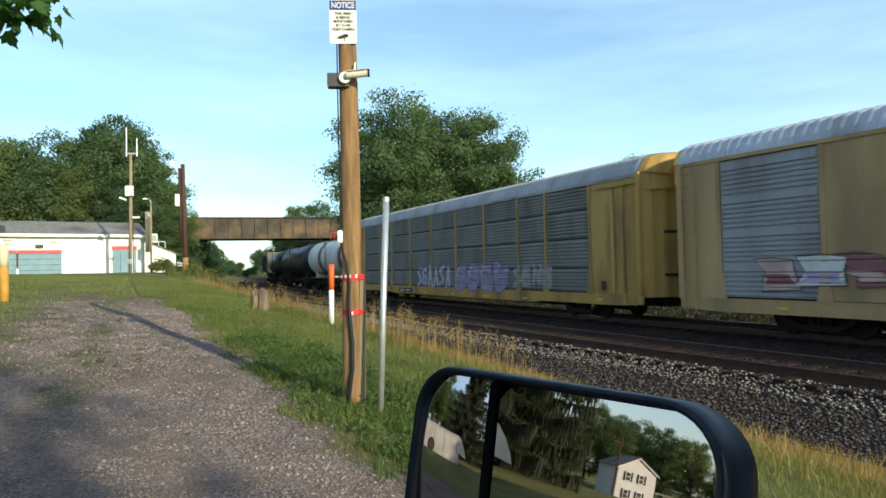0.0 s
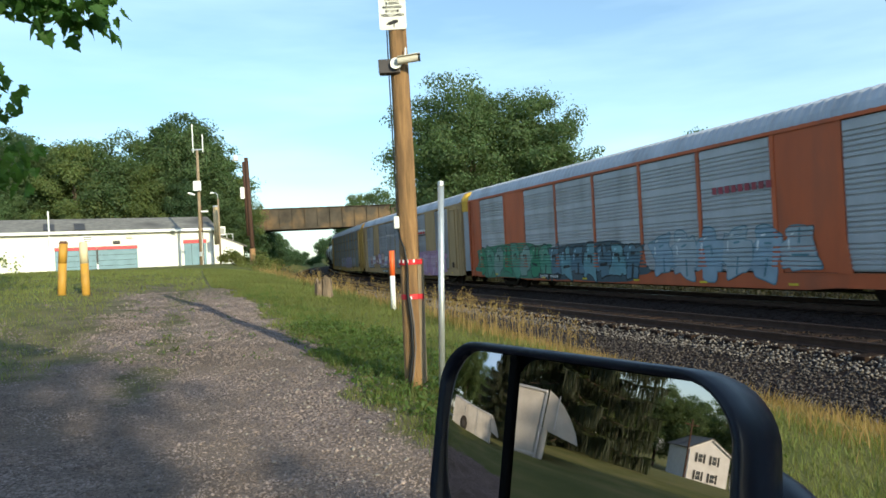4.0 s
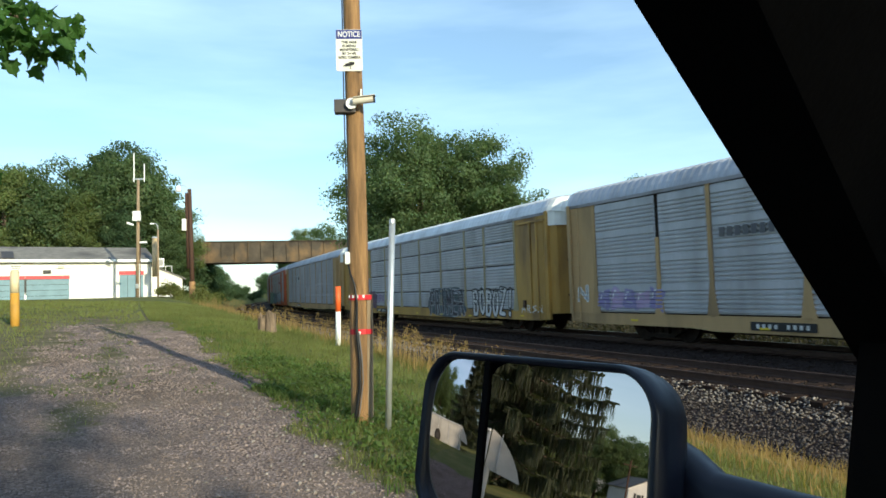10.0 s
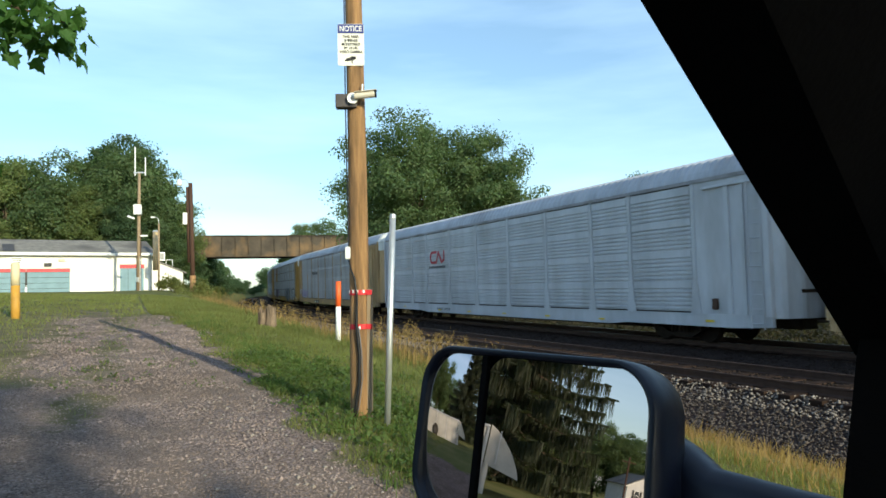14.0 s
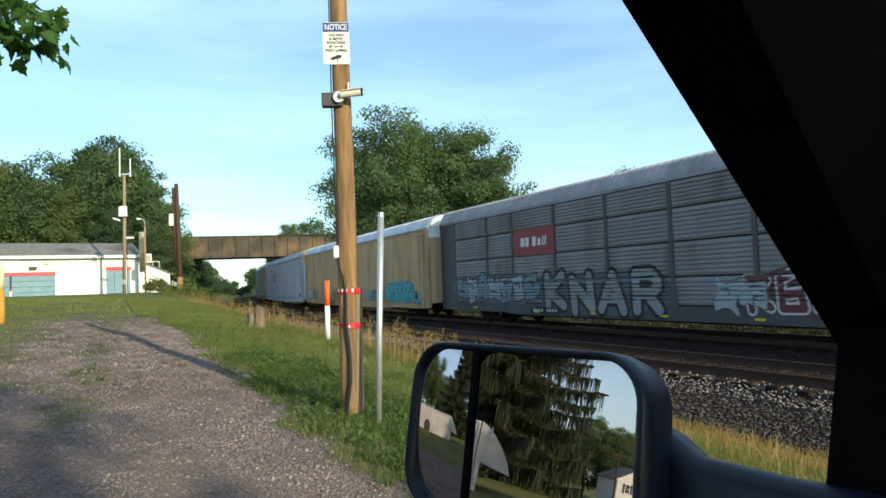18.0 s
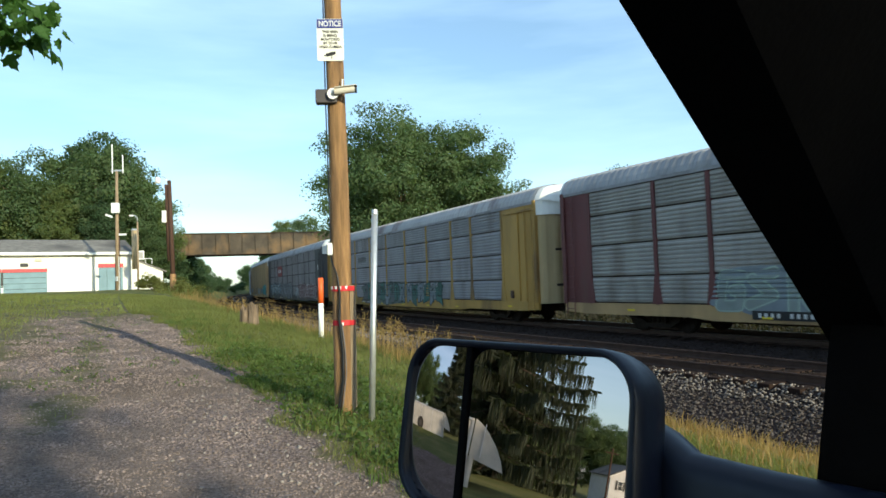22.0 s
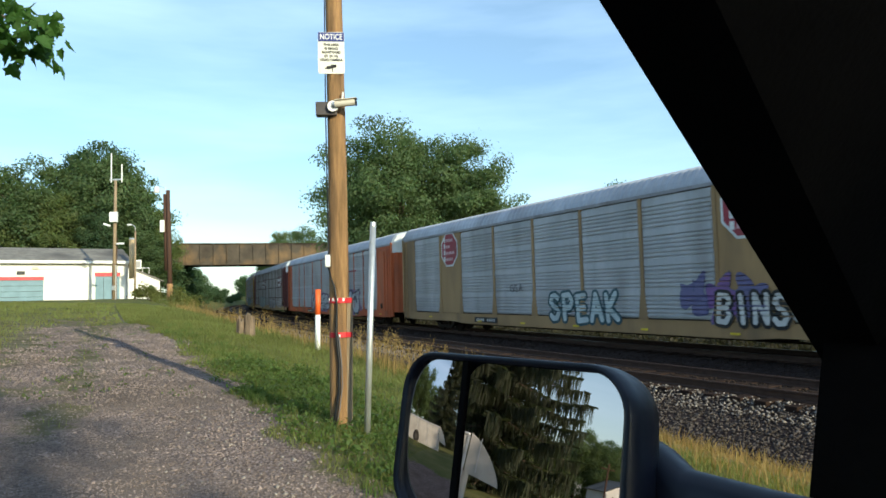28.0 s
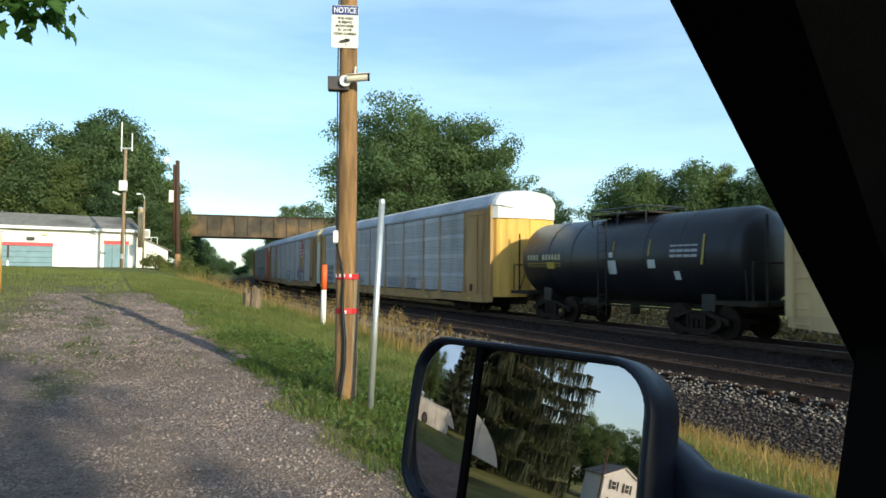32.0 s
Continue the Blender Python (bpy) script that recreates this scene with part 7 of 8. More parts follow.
# ---- details of the low building (local: x along the front, -y outwards) ----
def building_details():
    b, ln = BUILDING, B_LEN
    for x0, x1 in ((0.15, 3.6), (3.6, 7.1)):
        part("teal_door", box(((x0 + x1) / 2, -0.02, 0.95), (x1 - x0 - 0.06, 0.06, 2.1)), M["teal"], b, "teal painted roller door")
        part("red_band", box(((x0 + x1) / 2, -0.05, 2.12), (x1 - x0 - 0.02, 0.1, 0.3)), M["red"], b, "red header band")
        for i in range(4):
            part("door_groove", box(((x0 + x1) / 2, -0.055, 0.45 + i * 0.5), (x1 - x0 - 0.1, 0.012, 0.03)), M["black"], b)
    part("door_post", box((3.62, -0.08, 1.3), (0.16, 0.08, 1.4)), M["black"], b)
    part("door_post", box((3.62, -0.08, 0.35), (0.16, 0.08, 0.9)), M["white"], b)
    x = ln - 1.75
    part("teal_door", box((x, -0.02, 1.0), (2.1, 0.06, 2.5)), M["teal"], b, "teal painted door")
    part("red_band", box((x, -0.05, 2.45), (2.2, 0.1, 0.36)), M["red"], b, "red header band")
    part("door_split", box((x - 0.35, -0.055, 1.0), (0.03, 0.012, 2.4)), M["black"], b)
    part("wall_lamp", box((5.3, -0.12, 2.62), (0.62, 0.2, 0.3), bevel=0.03), M["black"], b)
    part("wall_lamp", box((6.4, -0.12, 3.05), (0.5, 0.2, 0.22), bevel=0.03), flat("fixture_cream", (0.6, 0.55, 0.42)), b)
    sg = part("wall_sign", box((2.9, -0.04, 2.95), (1.05, 0.04, 0.72), bevel=0.01), M["white"], b, "small white sign with dark lettering bars")
    for i in range(3):
        part("lettering_bar", box((2.9, -0.066, 3.15 - i * 0.17), (0.8 - 0.15 * i, 0.006, 0.07)), BLACK, sg)
    part("downpipe", tube((ln - 3.3, -0.1, 0), (ln - 3.3, -0.1, 3.5), 0.06, n=8), M["cream"], b)
    part("roller_frame", box((ln / 2 + 1.5, -0.03, 3.0), (5.2, 0.08, 0.12)), M["cream"], b)
    for xx in (8.8, 11.3):
        part("roof_patch", box((xx - 9.0, 1.1, 4.23), (0.9, 2.6, 0.04), Matrix.Rotation(math.atan2(1.53, 5.0), 4, "X")), flat("dark_shingle", (0.06, 0.055, 0.055)), b)
    part("corner_pole", tube((-0.2, -0.3, 0), (-0.2, -0.3, 5.6), 0.07, n=10), M["white"], b)
    ac = part("cooling_unit", box((ln + 1.0, 1.2, 3.45), (0.9, 0.7, 0.9), bevel=0.03), M["galv"], b)
    part("unit_grille", box((ln + 1.0, 0.84, 3.45), (0.7, 0.03, 0.7)), flat("grille", (0.3, 0.3, 0.3)), ac)
    bm = bm_new()
    for xx in (ln + 1.5, ln + 2.1):
        add_tube(bm, (xx, 0.6, 2.5), (xx, 0.6, 3.1), 0.03, n=6)
    add_tube(bm, (ln + 0.6, 0.6, 3.1), (ln + 2.1, 0.6, 3.1), 0.03, n=6)
    part("roof_rail", bm, M["white"], b)
    part("apron", box((ln / 2, -1.8, -0.02), (ln + 8, 3.4, 0.12)), flat("concrete_apron", (0.42, 0.41, 0.39)), b, "grey concrete apron")


building_details()


# markings on the black tank car (near side, -x)
def tank_marks():
    yl, wt = flat("yellow_reflector", (0.75, 0.55, 0.03)), flat("placard_white", (0.6, 0.62, 0.64))
    zc, r = 2.28, 1.42

    def stick(name, y, ang, w, h, material):
        """A flat label lying on the curve of the tank at an angle below or above its middle."""
        a = radians(ang)
        c = Vector((-(r + 0.012) * math.cos(a), y, zc + (r + 0.012) * math.sin(a)))
        part(name, box(c, (0.006, w, h), Matrix.Rotation(a, 4, "Y")), material, TANK)
    dy, iv = flat("dull_yellow_ink", (0.35, 0.26, 0.04)), flat("ivory_ink", (0.42, 0.38, 0.24))
    for i in range(11):
        if i != 4:
            stick("lettering_bar", 4.35 - i * 0.19, 3, 0.12, 0.20, iv)
        stick("fine_lettering", 4.35 - i * 0.19, -6, 0.13, 0.04, dy)
        stick("fine_lettering", 4.35 - i * 0.19, -10, 0.10, 0.04, dy)
    stick("yellow_placard", 2.95, -9, 0.42, 0.24, flat("yellow_ochre", (0.42, 0.30, 0.05)))
    for y in (-0.4, -2.0):
        stick("yellow_stripe", y, 12, 0.05, 0.5, dy)
    stick("white_placard", -0.35, -12, 0.36, 0.44, wt)
    stick("pale_tag", -0.32, 4, 0.20, 0.16, wt)
    stick("white_placard", -2.1, -8, 0.30, 0.26, wt)
    for i in range(4):
        for j in range(3):
            stick("data_bar", -2.95 - i * 0.26, 13 - j * 6, 0.22, 0.08 if j else 0.05, flat("dull_placard", (0.34, 0.34, 0.36)))
    stick("yellow_stripe", -4.05, 8, 0.06, 0.85, dy)
    stick("white_placard", -3.05, -22, 0.22, 0.26, wt)


tank_marks()


# ---- truck body round the camera (f ahead, l to the left, z up) ----
def tf(f, l, z):
    return FWD * f + LEFT * l + Vector((0, 0, z)) - Vector(truck.location)


TM = Matrix((FWD, LEFT, Vector((0, 0, 1)))).transposed().to_4x4()


def tbox(name, f0, f1, l0, l1, z0, z1, material, bevel=0.03, label=""):
    c = tf((f0 + f1) / 2, (l0 + l1) / 2, (z0 + z1) / 2)
    return part(name, box(c, (f1 - f0, l1 - l0, z1 - z0), TM, bevel), material, truck, label)


def truck_body():
    tbox("roof", -1.9, 0.0, -1.62, 0.12, 1.90, 1.97, M["truck_paint"], 0.03)
    tbox("rear_wall", -1.95, -1.85, -1.62, 0.14, 1.0, 1.93, M["truck_paint"])
    tbox("door_panel", -1.1, 0.62, 0.15, 0.2, 0.55, 1.24, M["truck_paint"], 0.02, "driver's door with the window down")
    tbox("lower_body", -3.9, 2.0, -1.72, 0.14, 0.5, 1.05, M["truck_paint"], 0.06)
    tbox("hood", 0.75, 2.05, -1.66, 0.08, 1.05, 1.22, M["truck_paint"], 0.08)
    tbox("dashboard", 0.40, 0.85, -1.6, 0.05, 1.05, 1.26, M["interior"], 0.05)
    tbox("load_bed", -3.95, -2.0, -1.72, 0.16, 0.9, 1.38, M["truck_paint"], 0.04)
    tbox("headliner", -1.8, 0.0, -1.55, 0.1, 1.86, 1.895, M["interior"], 0.01)
    for f in (-2.95, 1.25):
        for l in (-1.6, 0.02):
            w = part("wheel", tube(tf(f, l - 0.13, 0.42), tf(f, l + 0.13, 0.42), 0.41, n=28), flat("tyre_rubber", (0.02, 0.02, 0.02)), truck)
            part("rim", tube(tf(f, l - 0.135, 0.42), tf(f, l + 0.135, 0.42), 0.24, n=20), M["galv"], w)
    # window post and sail panel ahead of the open window
    bm = bm_new()
    o = Vector(truck.location)
    pts = [Vector((0.300, 0.508, 1.50)), Vector((0.297, 0.508, 1.487)), Vector((0.285, 0.514, 1.385)), Vector((0.275, 0.52, 1.20)),
           Vector((0.62, 0.30, 1.20)), Vector((0.62, 0.30, 1.62)), Vector((0.40, 0.44, 1.56))]
    back = Vector((0.02, 0.03, 0))
    a = [bm.verts.new(p - o) for p in pts]
    b = [bm.verts.new(p - o + back) for p in pts]
    bm.faces.new(a)
    bm.faces.new(b[::-1])
    for k in range(len(pts)):
        bm.faces.new((a[k], a[(k + 1) % len(pts)], b[(k + 1) % len(pts)], b[k]))
    bmesh.ops.recalc_face_normals(bm, faces=bm.faces[:])
    part("window_post", bm, M["interior"], truck, "black window post trim")


truck_body()


# ---- seen only in the wing mirror ----
def polar(az, d, z=None):
    x, y = 0.12 + d * math.sin(radians(az)), 0.53 + d * math.cos(radians(az))
    return x, y, gz(x, y) if z is None else z


def spruce():
    x, y, z = polar(-84.5, 21)
    ob = thing("spruce_tree", "tall dark Norway spruce with drooping branchlets", "tree", (x, y, z))
    rng = np.random.default_rng(7)
    part("trunk", tube((0, 0, -0.3), (0, 0, 15), 0.28, 0.05, n=10), M["bark"], ob, smooth=True)
    vs, fs = [], []
    limbs = bm_new()

    def quad(p, t, b):
        k = len(vs)
        vs.extend([p - b, p + b, p + b * 0.6 + t, p - b * 0.6 + t])
        fs.append((k, k + 1, k + 2, k + 3))
    for i in range(150):
        h = 0.5 + 14.3 * (i / 150)
        ln = 2.95 * (1 - h / 16.5) + 0.3 + rng.uniform(-0.35, 0.35)
        ln = min(ln, 2.2 + 0.2 * h, max(1.15, 2.35 - 0.8 * (h - 4.3)))
        an = i * 2.399 + rng.uniform(-0.2, 0.2)
        d = np.array([math.cos(an), math.sin(an), 0])
        pts = []
        for s in np.linspace(0, 1, 9):
            pts.append(d * ln * s + np.array([0, 0, h - 0.55 * ln * s * 0.55 + 0.45 * ln * max(0, s - 0.55) ** 1.5]))
        add_path(limbs, [tuple(p) for p in pts[::2]], [0.035, 0.028, 0.02, 0.014, 0.006], n=5)
        side = np.array([-d[1], d[0], 0])
        for j in range(1, 9):
            for _ in range(52):
                p = pts[j] + side * rng.uniform(-0.28, 0.28) * (1.2 - j / 12) + d * rng.uniform(-0.2, 0.2)
                dl = rng.uniform(0.15, 0.62)
                t = np.array([rng.uniform(-0.05, 0.05), rng.uniform(-0.05, 0.05), -dl])
                b = (side * rng.uniform(-1, 1) + d * rng.uniform(-1, 1))
                b = b / (np.linalg.norm(b) + 1e-6) * rng.uniform(0.008, 0.020)
                quad(p, t, b)
            for _ in range(4):
                p = pts[j] + side * rng.uniform(-0.3, 0.3)
                quad(p, d * rng.uniform(0.1, 0.3) + side * rng.uniform(-0.2, 0.2), np.array([0, 0, 0.03]) + side * 0.05)
    part("limbs", limbs, M["bark"], ob)
    me = mesh_np("needles", np.array(vs), np.array(fs))
    me.materials.append(M["spruce"])
    share("needles", me, None, ob)


spruce()


def trailer():
    x, y, z = polar(-82.4, 13.5)
    ob = thing("enclosed_trailer", "white enclosed trailer with a raised rear hatch on the lawn", "trailer", (x, y, z), 83)
    # local +x runs along the side, -y faces the truck; heights over the lawn
    wp = flat("trailer_white", (0.50, 0.49, 0.46))
    e = 1.30 - z
    part("box_body", box((1.75, 0.9, e - 0.02), (3.4, 1.8, 1.45), bevel=0.05), wp, ob)
    part("roof_cap", box((1.75, 0.9, e + 0.72), (3.44, 1.84, 0.06), bevel=0.02), M["galv"], ob)
    part("side_strip", box((1.75, -0.012, e - 0.5), (3.4, 0.02, 0.05)), M["galv"], ob)
    for xx in (0.05, 1.15, 2.3, 3.42):
        part("corner_strip", box((xx, -0.012, e - 0.02), (0.05, 0.03, 1.42)), M["galv"], ob)
    bm = bm_new()
    prof = [(0, 0, e + 0.76), (-0.15, 0, e + 0.67), (-0.32, 0, e + 0.52), (-0.50, 0, e + 0.30), (-0.64, 0, e + 0.06), (-0.72, 0, e - 0.16), (-0.4, 0, e - 0.09), (0, 0, e + 0.0)]
    extrude_profile(bm, prof, [Matrix.Translation((0, 0.0, 0)), Matrix.Translation((0, 1.8, 0))])
    part("rear_hatch", bm, wp, ob, "raised curved rear hatch")
    part("hatch_seam", box((-0.22, -0.01, e + 0.36), (0.02, 0.02, 0.66)), M["galv"], ob)
    part("prop_leg", tube((-0.04, 0.05, 0), (-0.04, 0.05, e + 0.02), 0.07, n=10), wp, ob)
    for yy in (0.08, 1.72):
        w = part("wheel", tube((2.3, yy - 0.12, 0.33), (2.3, yy + 0.12, 0.33), 0.33, n=24), flat("tyre_rubber", (0.02, 0.02, 0.02)), ob)
        part("hub", tube((2.3, yy - 0.125, 0.33), (2.3, yy + 0.125, 0.33), 0.14, n=16), flat("dark_hub", (0.06, 0.06, 0.06)), w)
    part("drawbar", box((4.0, 0.9, 0.35), (1.4, 0.1, 0.1)), M["galv"], ob)
    part("jack_stand", tube((4.5, 0.9, 0), (4.5, 0.9, 0.6), 0.04, n=8), M["galv"], ob)


trailer()


def house():
    x, y, z = polar(-95.6, 112)
    ob = thing("farmhouse", "white two-storey clapboard house with dark shutters and grey roof", "house", (x, y, -1.75), 74)
    wall = mat("clapboard", (0.60, 0.60, 0.59), 0.7, vary=0.08, scale=1.0)
    # local -y is the gable front seen from the truck
    W, D, E, A = 6.0, 9.0, 4.9, 6.7
    bm = bm_new()
    extrude_profile(bm, [(-W / 2, 0, -1), (W / 2, 0, -1), (W / 2, 0, E), (0, 0, A), (-W / 2, 0, E)], [Matrix.Translation((0, 0, 0)), Matrix.Translation((0, D, 0))])
    part("walls", bm, wall, ob)
    for i in range(14):
        part("clapboard", box((0, -0.02, 0.2 + i * 0.33), (W, 0.03, 0.03)), wall, ob)
    for s in (-1, 1):
        ang = math.atan2(A - E, W / 2)
        part("roof_slope", box((s * (W / 4 + 0.1), D / 2, (A + E) / 2 + 0.08), (W / 2 / math.cos(ang) + 0.5, D + 0.7, 0.12), Matrix.Rotation(s * ang, 4, "Y")), M["roof_grey"], ob)
        part("rake_board", box((s * (W / 4 + 0.1), -0.3, (A + E) / 2), (W / 2 / math.cos(ang) + 0.5, 0.06, 0.2), Matrix.Rotation(s * ang, 4, "Y")), M["white"], ob)
    for xx in (-0.75, 1.35):
        for zz in (1.2, 3.75):
            w = part("window", box((xx, -0.04, zz), (0.8, 0.08, 1.35)), M["white"], ob)
            part("pane", box((xx, -0.09, zz), (0.66, 0.02, 1.2)), flat("window_dark", (0.05, 0.06, 0.07), 0.15), w)
            part("muntin", box((xx, -0.105, zz), (0.66, 0.02, 0.05)), M["white"], w)
            for s in (-1, 1):
                part("shutter", box((xx + s * 0.58, -0.06, zz), (0.3, 0.05, 1.35)), M["black"], w)
    part("porch_roof", box((-4.6, 3, 2.4), (3.0, 6, 0.2)), M["roof_grey"], ob)
    for yy in (0.2, 3, 5.8):
        part("porch_post", box((-5.9, yy, 0.9), (0.15, 0.15, 3.0)), M["white"], ob)
    up = thing("utility_pole", "thin wooden utility pole near the farmhouse", "pole", polar(-94.0, 85))
    part("shaft", tube((0, 0, -1), (0, 0, 6.5), 0.13, 0.09, n=10), M["wood_dark"], up)
    part("cross_arm", box((0, 0, 5.9), (0.1, 1.6, 0.12)), M["wood_dark"], up)


house()
for i, (az, d, key, s) in enumerate(((-89.2, 124, "elm", 0.75), (-91.6, 126, "elm", 0.98), (-93.9, 132, "maple", 0.86), (-93.2, 125, "ash", 0.85), (-95.5, 140, "elm", 1.05), (-97.5, 130, "maple", 0.85), (-99.5, 120, "locust", 0.8),
                                     (-102, 115, "ash", 0.6), (-86.5, 60, "locust", 0.4), (-80, 45, "maple", 0.6), (-76, 40, "elm", 0.6), (-72, 36, "ash", 0.65), (-88, 110, "ash", 0.7), (-84, 90, "maple", 0.8),
                                     (-106, 90, "elm", 0.7), (-112, 80, "ash", 0.7), (-120, 70, "maple", 0.8), (-68, 50, "elm", 0.8))):
    x, y, z = polar(az, d)
    plant(key, x, y, s, 97 * i, group="trees across the lawn")


# ---- branch of the tree over the drive ----
def leaf_shape(seed):
    rng = random.Random(seed)
    out = [(0, 0), (0.022, 0.012), (0.045, 0.008), (0.040, 0.03), (0.052, 0.048), (0.030, 0.055), (0.026, 0.078), (0.012, 0.085), (0, 0.115),
           (-0.012, 0.085), (-0.026, 0.078), (-0.030, 0.055), (-0.052, 0.048), (-0.040, 0.03), (-0.045, 0.008), (-0.022, 0.012)]
    bm = bm_new()
    c = bm.verts.new((0, 0.045, 0.006))
    vs = [bm.verts.new((x * rng.uniform(0.9, 1.1), y, -abs(x) * 0.35 - 0.25 * max(0, y - 0.07))) for x, y in out]
    for a, b in zip(vs, vs[1:] + vs[:1]):
        bm.faces.new((c, a, b))
    me = bpy.data.meshes.new("leaf")
    bm.to_mesh(me)
    bm.free()
    me.materials.append(M["leaf_near"])
    return me


M["leaf_near"] = leaf_mat("maple_leaf", (0.062, 0.115, 0.024), rnd=0.4)


def near_tree():
    x, y = -5.6, 3.4
    z = gz(x, y)
    ob = thing("maple_tree", "maple tree whose leafy lower branches hang over the drive", "tree", (x, y, z))
    o = Vector((x, y, z))
    bm = bm_new()
    add_path(bm, [(0, 0, -0.3), (0.05, 0, 1.2), (0.0, 0.1, 3.2), (0.1, 0, 6.5)], [0.3, 0.24, 0.2, 0.1], n=12)
    part("trunk", bm, M["bark"], ob, smooth=True)
    rng = random.Random(12)
    shapes = [leaf_shape(k) for k in range(4)]
    limbs = [[(-5.6, 3.4, 4.2), (-4.0, 3.4, 3.7), (-2.7, 3.25, 3.15), (-2.05, 3.15, 2.92), (-1.72, 3.1, 2.80)],
             [(-5.6, 3.4, 3.9), (-4.2, 3.3, 3.2), (-2.95, 3.2, 2.72), (-2.50, 3.12, 2.50), (-2.24, 3.05, 2.38)],
             [(-5.6, 3.4, 3.4), (-4.4, 3.5, 2.9), (-3.1, 3.4, 2.42), (-2.54, 3.3, 2.22), (-2.32, 3.25, 2.12)],
             [(-4.0, 3.4, 3.7), (-3.0, 3.2, 3.35), (-2.3, 3.0, 3.05), (-2.0, 2.95, 2.9)]]
    for ln, dens in zip(limbs, (260, 230, 180, 110)):
        bm = bm_new()
        add_path(bm, [Vector(p) - o for p in ln], [0.05, 0.03, 0.016, 0.008, 0.004][:len(ln)], n=6)
        br = part("branch", bm, M["bark"], ob)
        for k in range(dens):
            u = 0.42 + 0.58 * rng.random() ** 0.8
            f = u * (len(ln) - 1)
            i = min(int(f), len(ln) - 2)
            p = Vector(ln[i]).lerp(Vector(ln[i + 1]), f - i) + Vector((rng.uniform(-0.2, 0.14), rng.uniform(-0.2, 0.2), rng.uniform(-0.16, 0.10)))
            if p.x > -1.70:
                p.x = -1.70 - rng.random() * 0.1
            lf = share("leaf", rng.choice(shapes), None, br)
            q = Euler((radians(rng.uniform(-160, -60)), radians(rng.uniform(-50, 50)), radians(rng.uniform(0, 360)))).to_matrix().to_4x4()
            s = rng.uniform(0.5, 0.95)
            lf.matrix_basis = Matrix.Translation(p - o) @ q @ Matrix.Scale(s, 4)
    me, cs = crown_mesh("crown", np.random.default_rng(31), 11.0, 7.5, 5.2, 0.12, 9000, M["leaf_near"], 22)
    share("crown", me, None, ob)


near_tree()
# two oaks out of view, added for their dappled shade on drive and lawn
tree_kind("oak", 51, 14.0, 11.0, 3.0, 0.24, 10500, M["leaf_b"], 110, "unseen broad tree set behind the truck to shade the drive")
plant("oak", 10.55, -19.25, 1.0)
plant("oak", 7.55, -24.65, 1.0, 70)

# ---- plants and stones on the ground (uncountable) ----
def blades(name, label, pts, hgt, wid, material, lean=0.5, seed=1, category="grass"):
    """Tapered blades on points (n, 3), with heights and widths (n)."""
    rng = np.random.default_rng(seed)
    n = len(pts)
    an = rng.uniform(0, 2 * np.pi, n)
    d = np.stack([np.cos(an), np.sin(an), np.zeros(n)], 1)
    an2 = rng.uniform(0, 2 * np.pi, n)
    ln = np.stack([np.cos(an2), np.sin(an2), np.zeros(n)], 1) * (rng.random(n) * lean * hgt)[:, None]
    up = np.array([0, 0, 1.0])
    w = d * (wid / 2)[:, None]
    v = np.stack([pts - w, pts + w, pts + w * 0.8 + ln * 0.35 + up * (hgt * 0.55)[:, None], pts - w * 0.8 + ln * 0.35 + up * (hgt * 0.55)[:, None],
                  pts + w * 0.12 + ln + up * hgt[:, None], pts - w * 0.12 + ln + up * hgt[:, None]], 1).reshape(-1, 3)
    k = np.arange(n) * 6
    f = np.concatenate([np.stack([k, k + 1, k + 2, k + 3], 1), np.stack([k + 3, k + 2, k + 4, k + 5], 1)])
    me = mesh_np(name, v, f)
    me.materials.append(material)
    return tagged(new(name, me), label, category, kind="stuff")


def aq_points(rng, n, a_lo, a_hi, q_lo, q_hi, near=True):
    u = rng.random(n)
    a = a_lo + (a_hi - a_lo) * (u ** 1.7 if near else u)
    q = rng.uniform(q_lo, q_hi, n)
    al = TH - math.pi - a / R_NEAR
    rho = R_NEAR + D_NEAR - q
    x, y = CX + rho * np.cos(al), CY + rho * np.sin(al)
    return x, y, a, q


def patchy(x, y, s, seed=0.0):
    return 0.5 + 0.25 * np.sin(x * s + seed) * np.cos(y * s * 1.3 + seed) + 0.25 * np.sin((x + y) * s * 0.37 + 2 * seed)


rng = np.random.default_rng(21)
# mown lawn of the bank and beside the drive
x, y, a, q = aq_points(rng, 150000, 0.5, 40, 1.3, 6.0)
k = (gravel_mask(a, q) + 0.35 * (patchy(x, y, 2.2) - 0.5) < 0.45) & (rng.random(len(x)) < 0.9)
x, y, a = x[k], y[k], a[k]
sc = np.clip(a / 12, 0.7, 2.0)
blades("lawn_grass", "short mown green grass on the bank", np.stack([x, y, ground_z(x, y) - 0.01], 1), rng.uniform(0.035, 0.10, len(x)) * (0.8 + 0.3 * sc), rng.uniform(0.006, 0.012, len(x)) * sc, M["grass"], 0.9, 2)
x, y, a, q = aq_points(rng, 90000, 3, 42, -16, 1.2)
k = (gravel_mask(a, q) + 0.5 * (patchy(x, y, 1.6, 1.0) - 0.5) + 0.4 * (patchy(x, y, 5.3, 2.0) - 0.5) < 0.45) & (y > 3) & ((q < -0.9) | (a > 19) | (rng.random(len(x)) < 0.12))
x, y, a = x[k], y[k], a[k]
sc = np.clip(a / 12, 0.8, 2.4)
blades("lawn_grass", "short mown grass beside the gravel drive", np.stack([x, y, ground_z(x, y) - 0.01], 1), rng.uniform(0.03, 0.08, len(x)) * (0.8 + 0.3 * sc), rng.uniform(0.006, 0.012, len(x)) * sc, M["grass"], 0.9, 3)
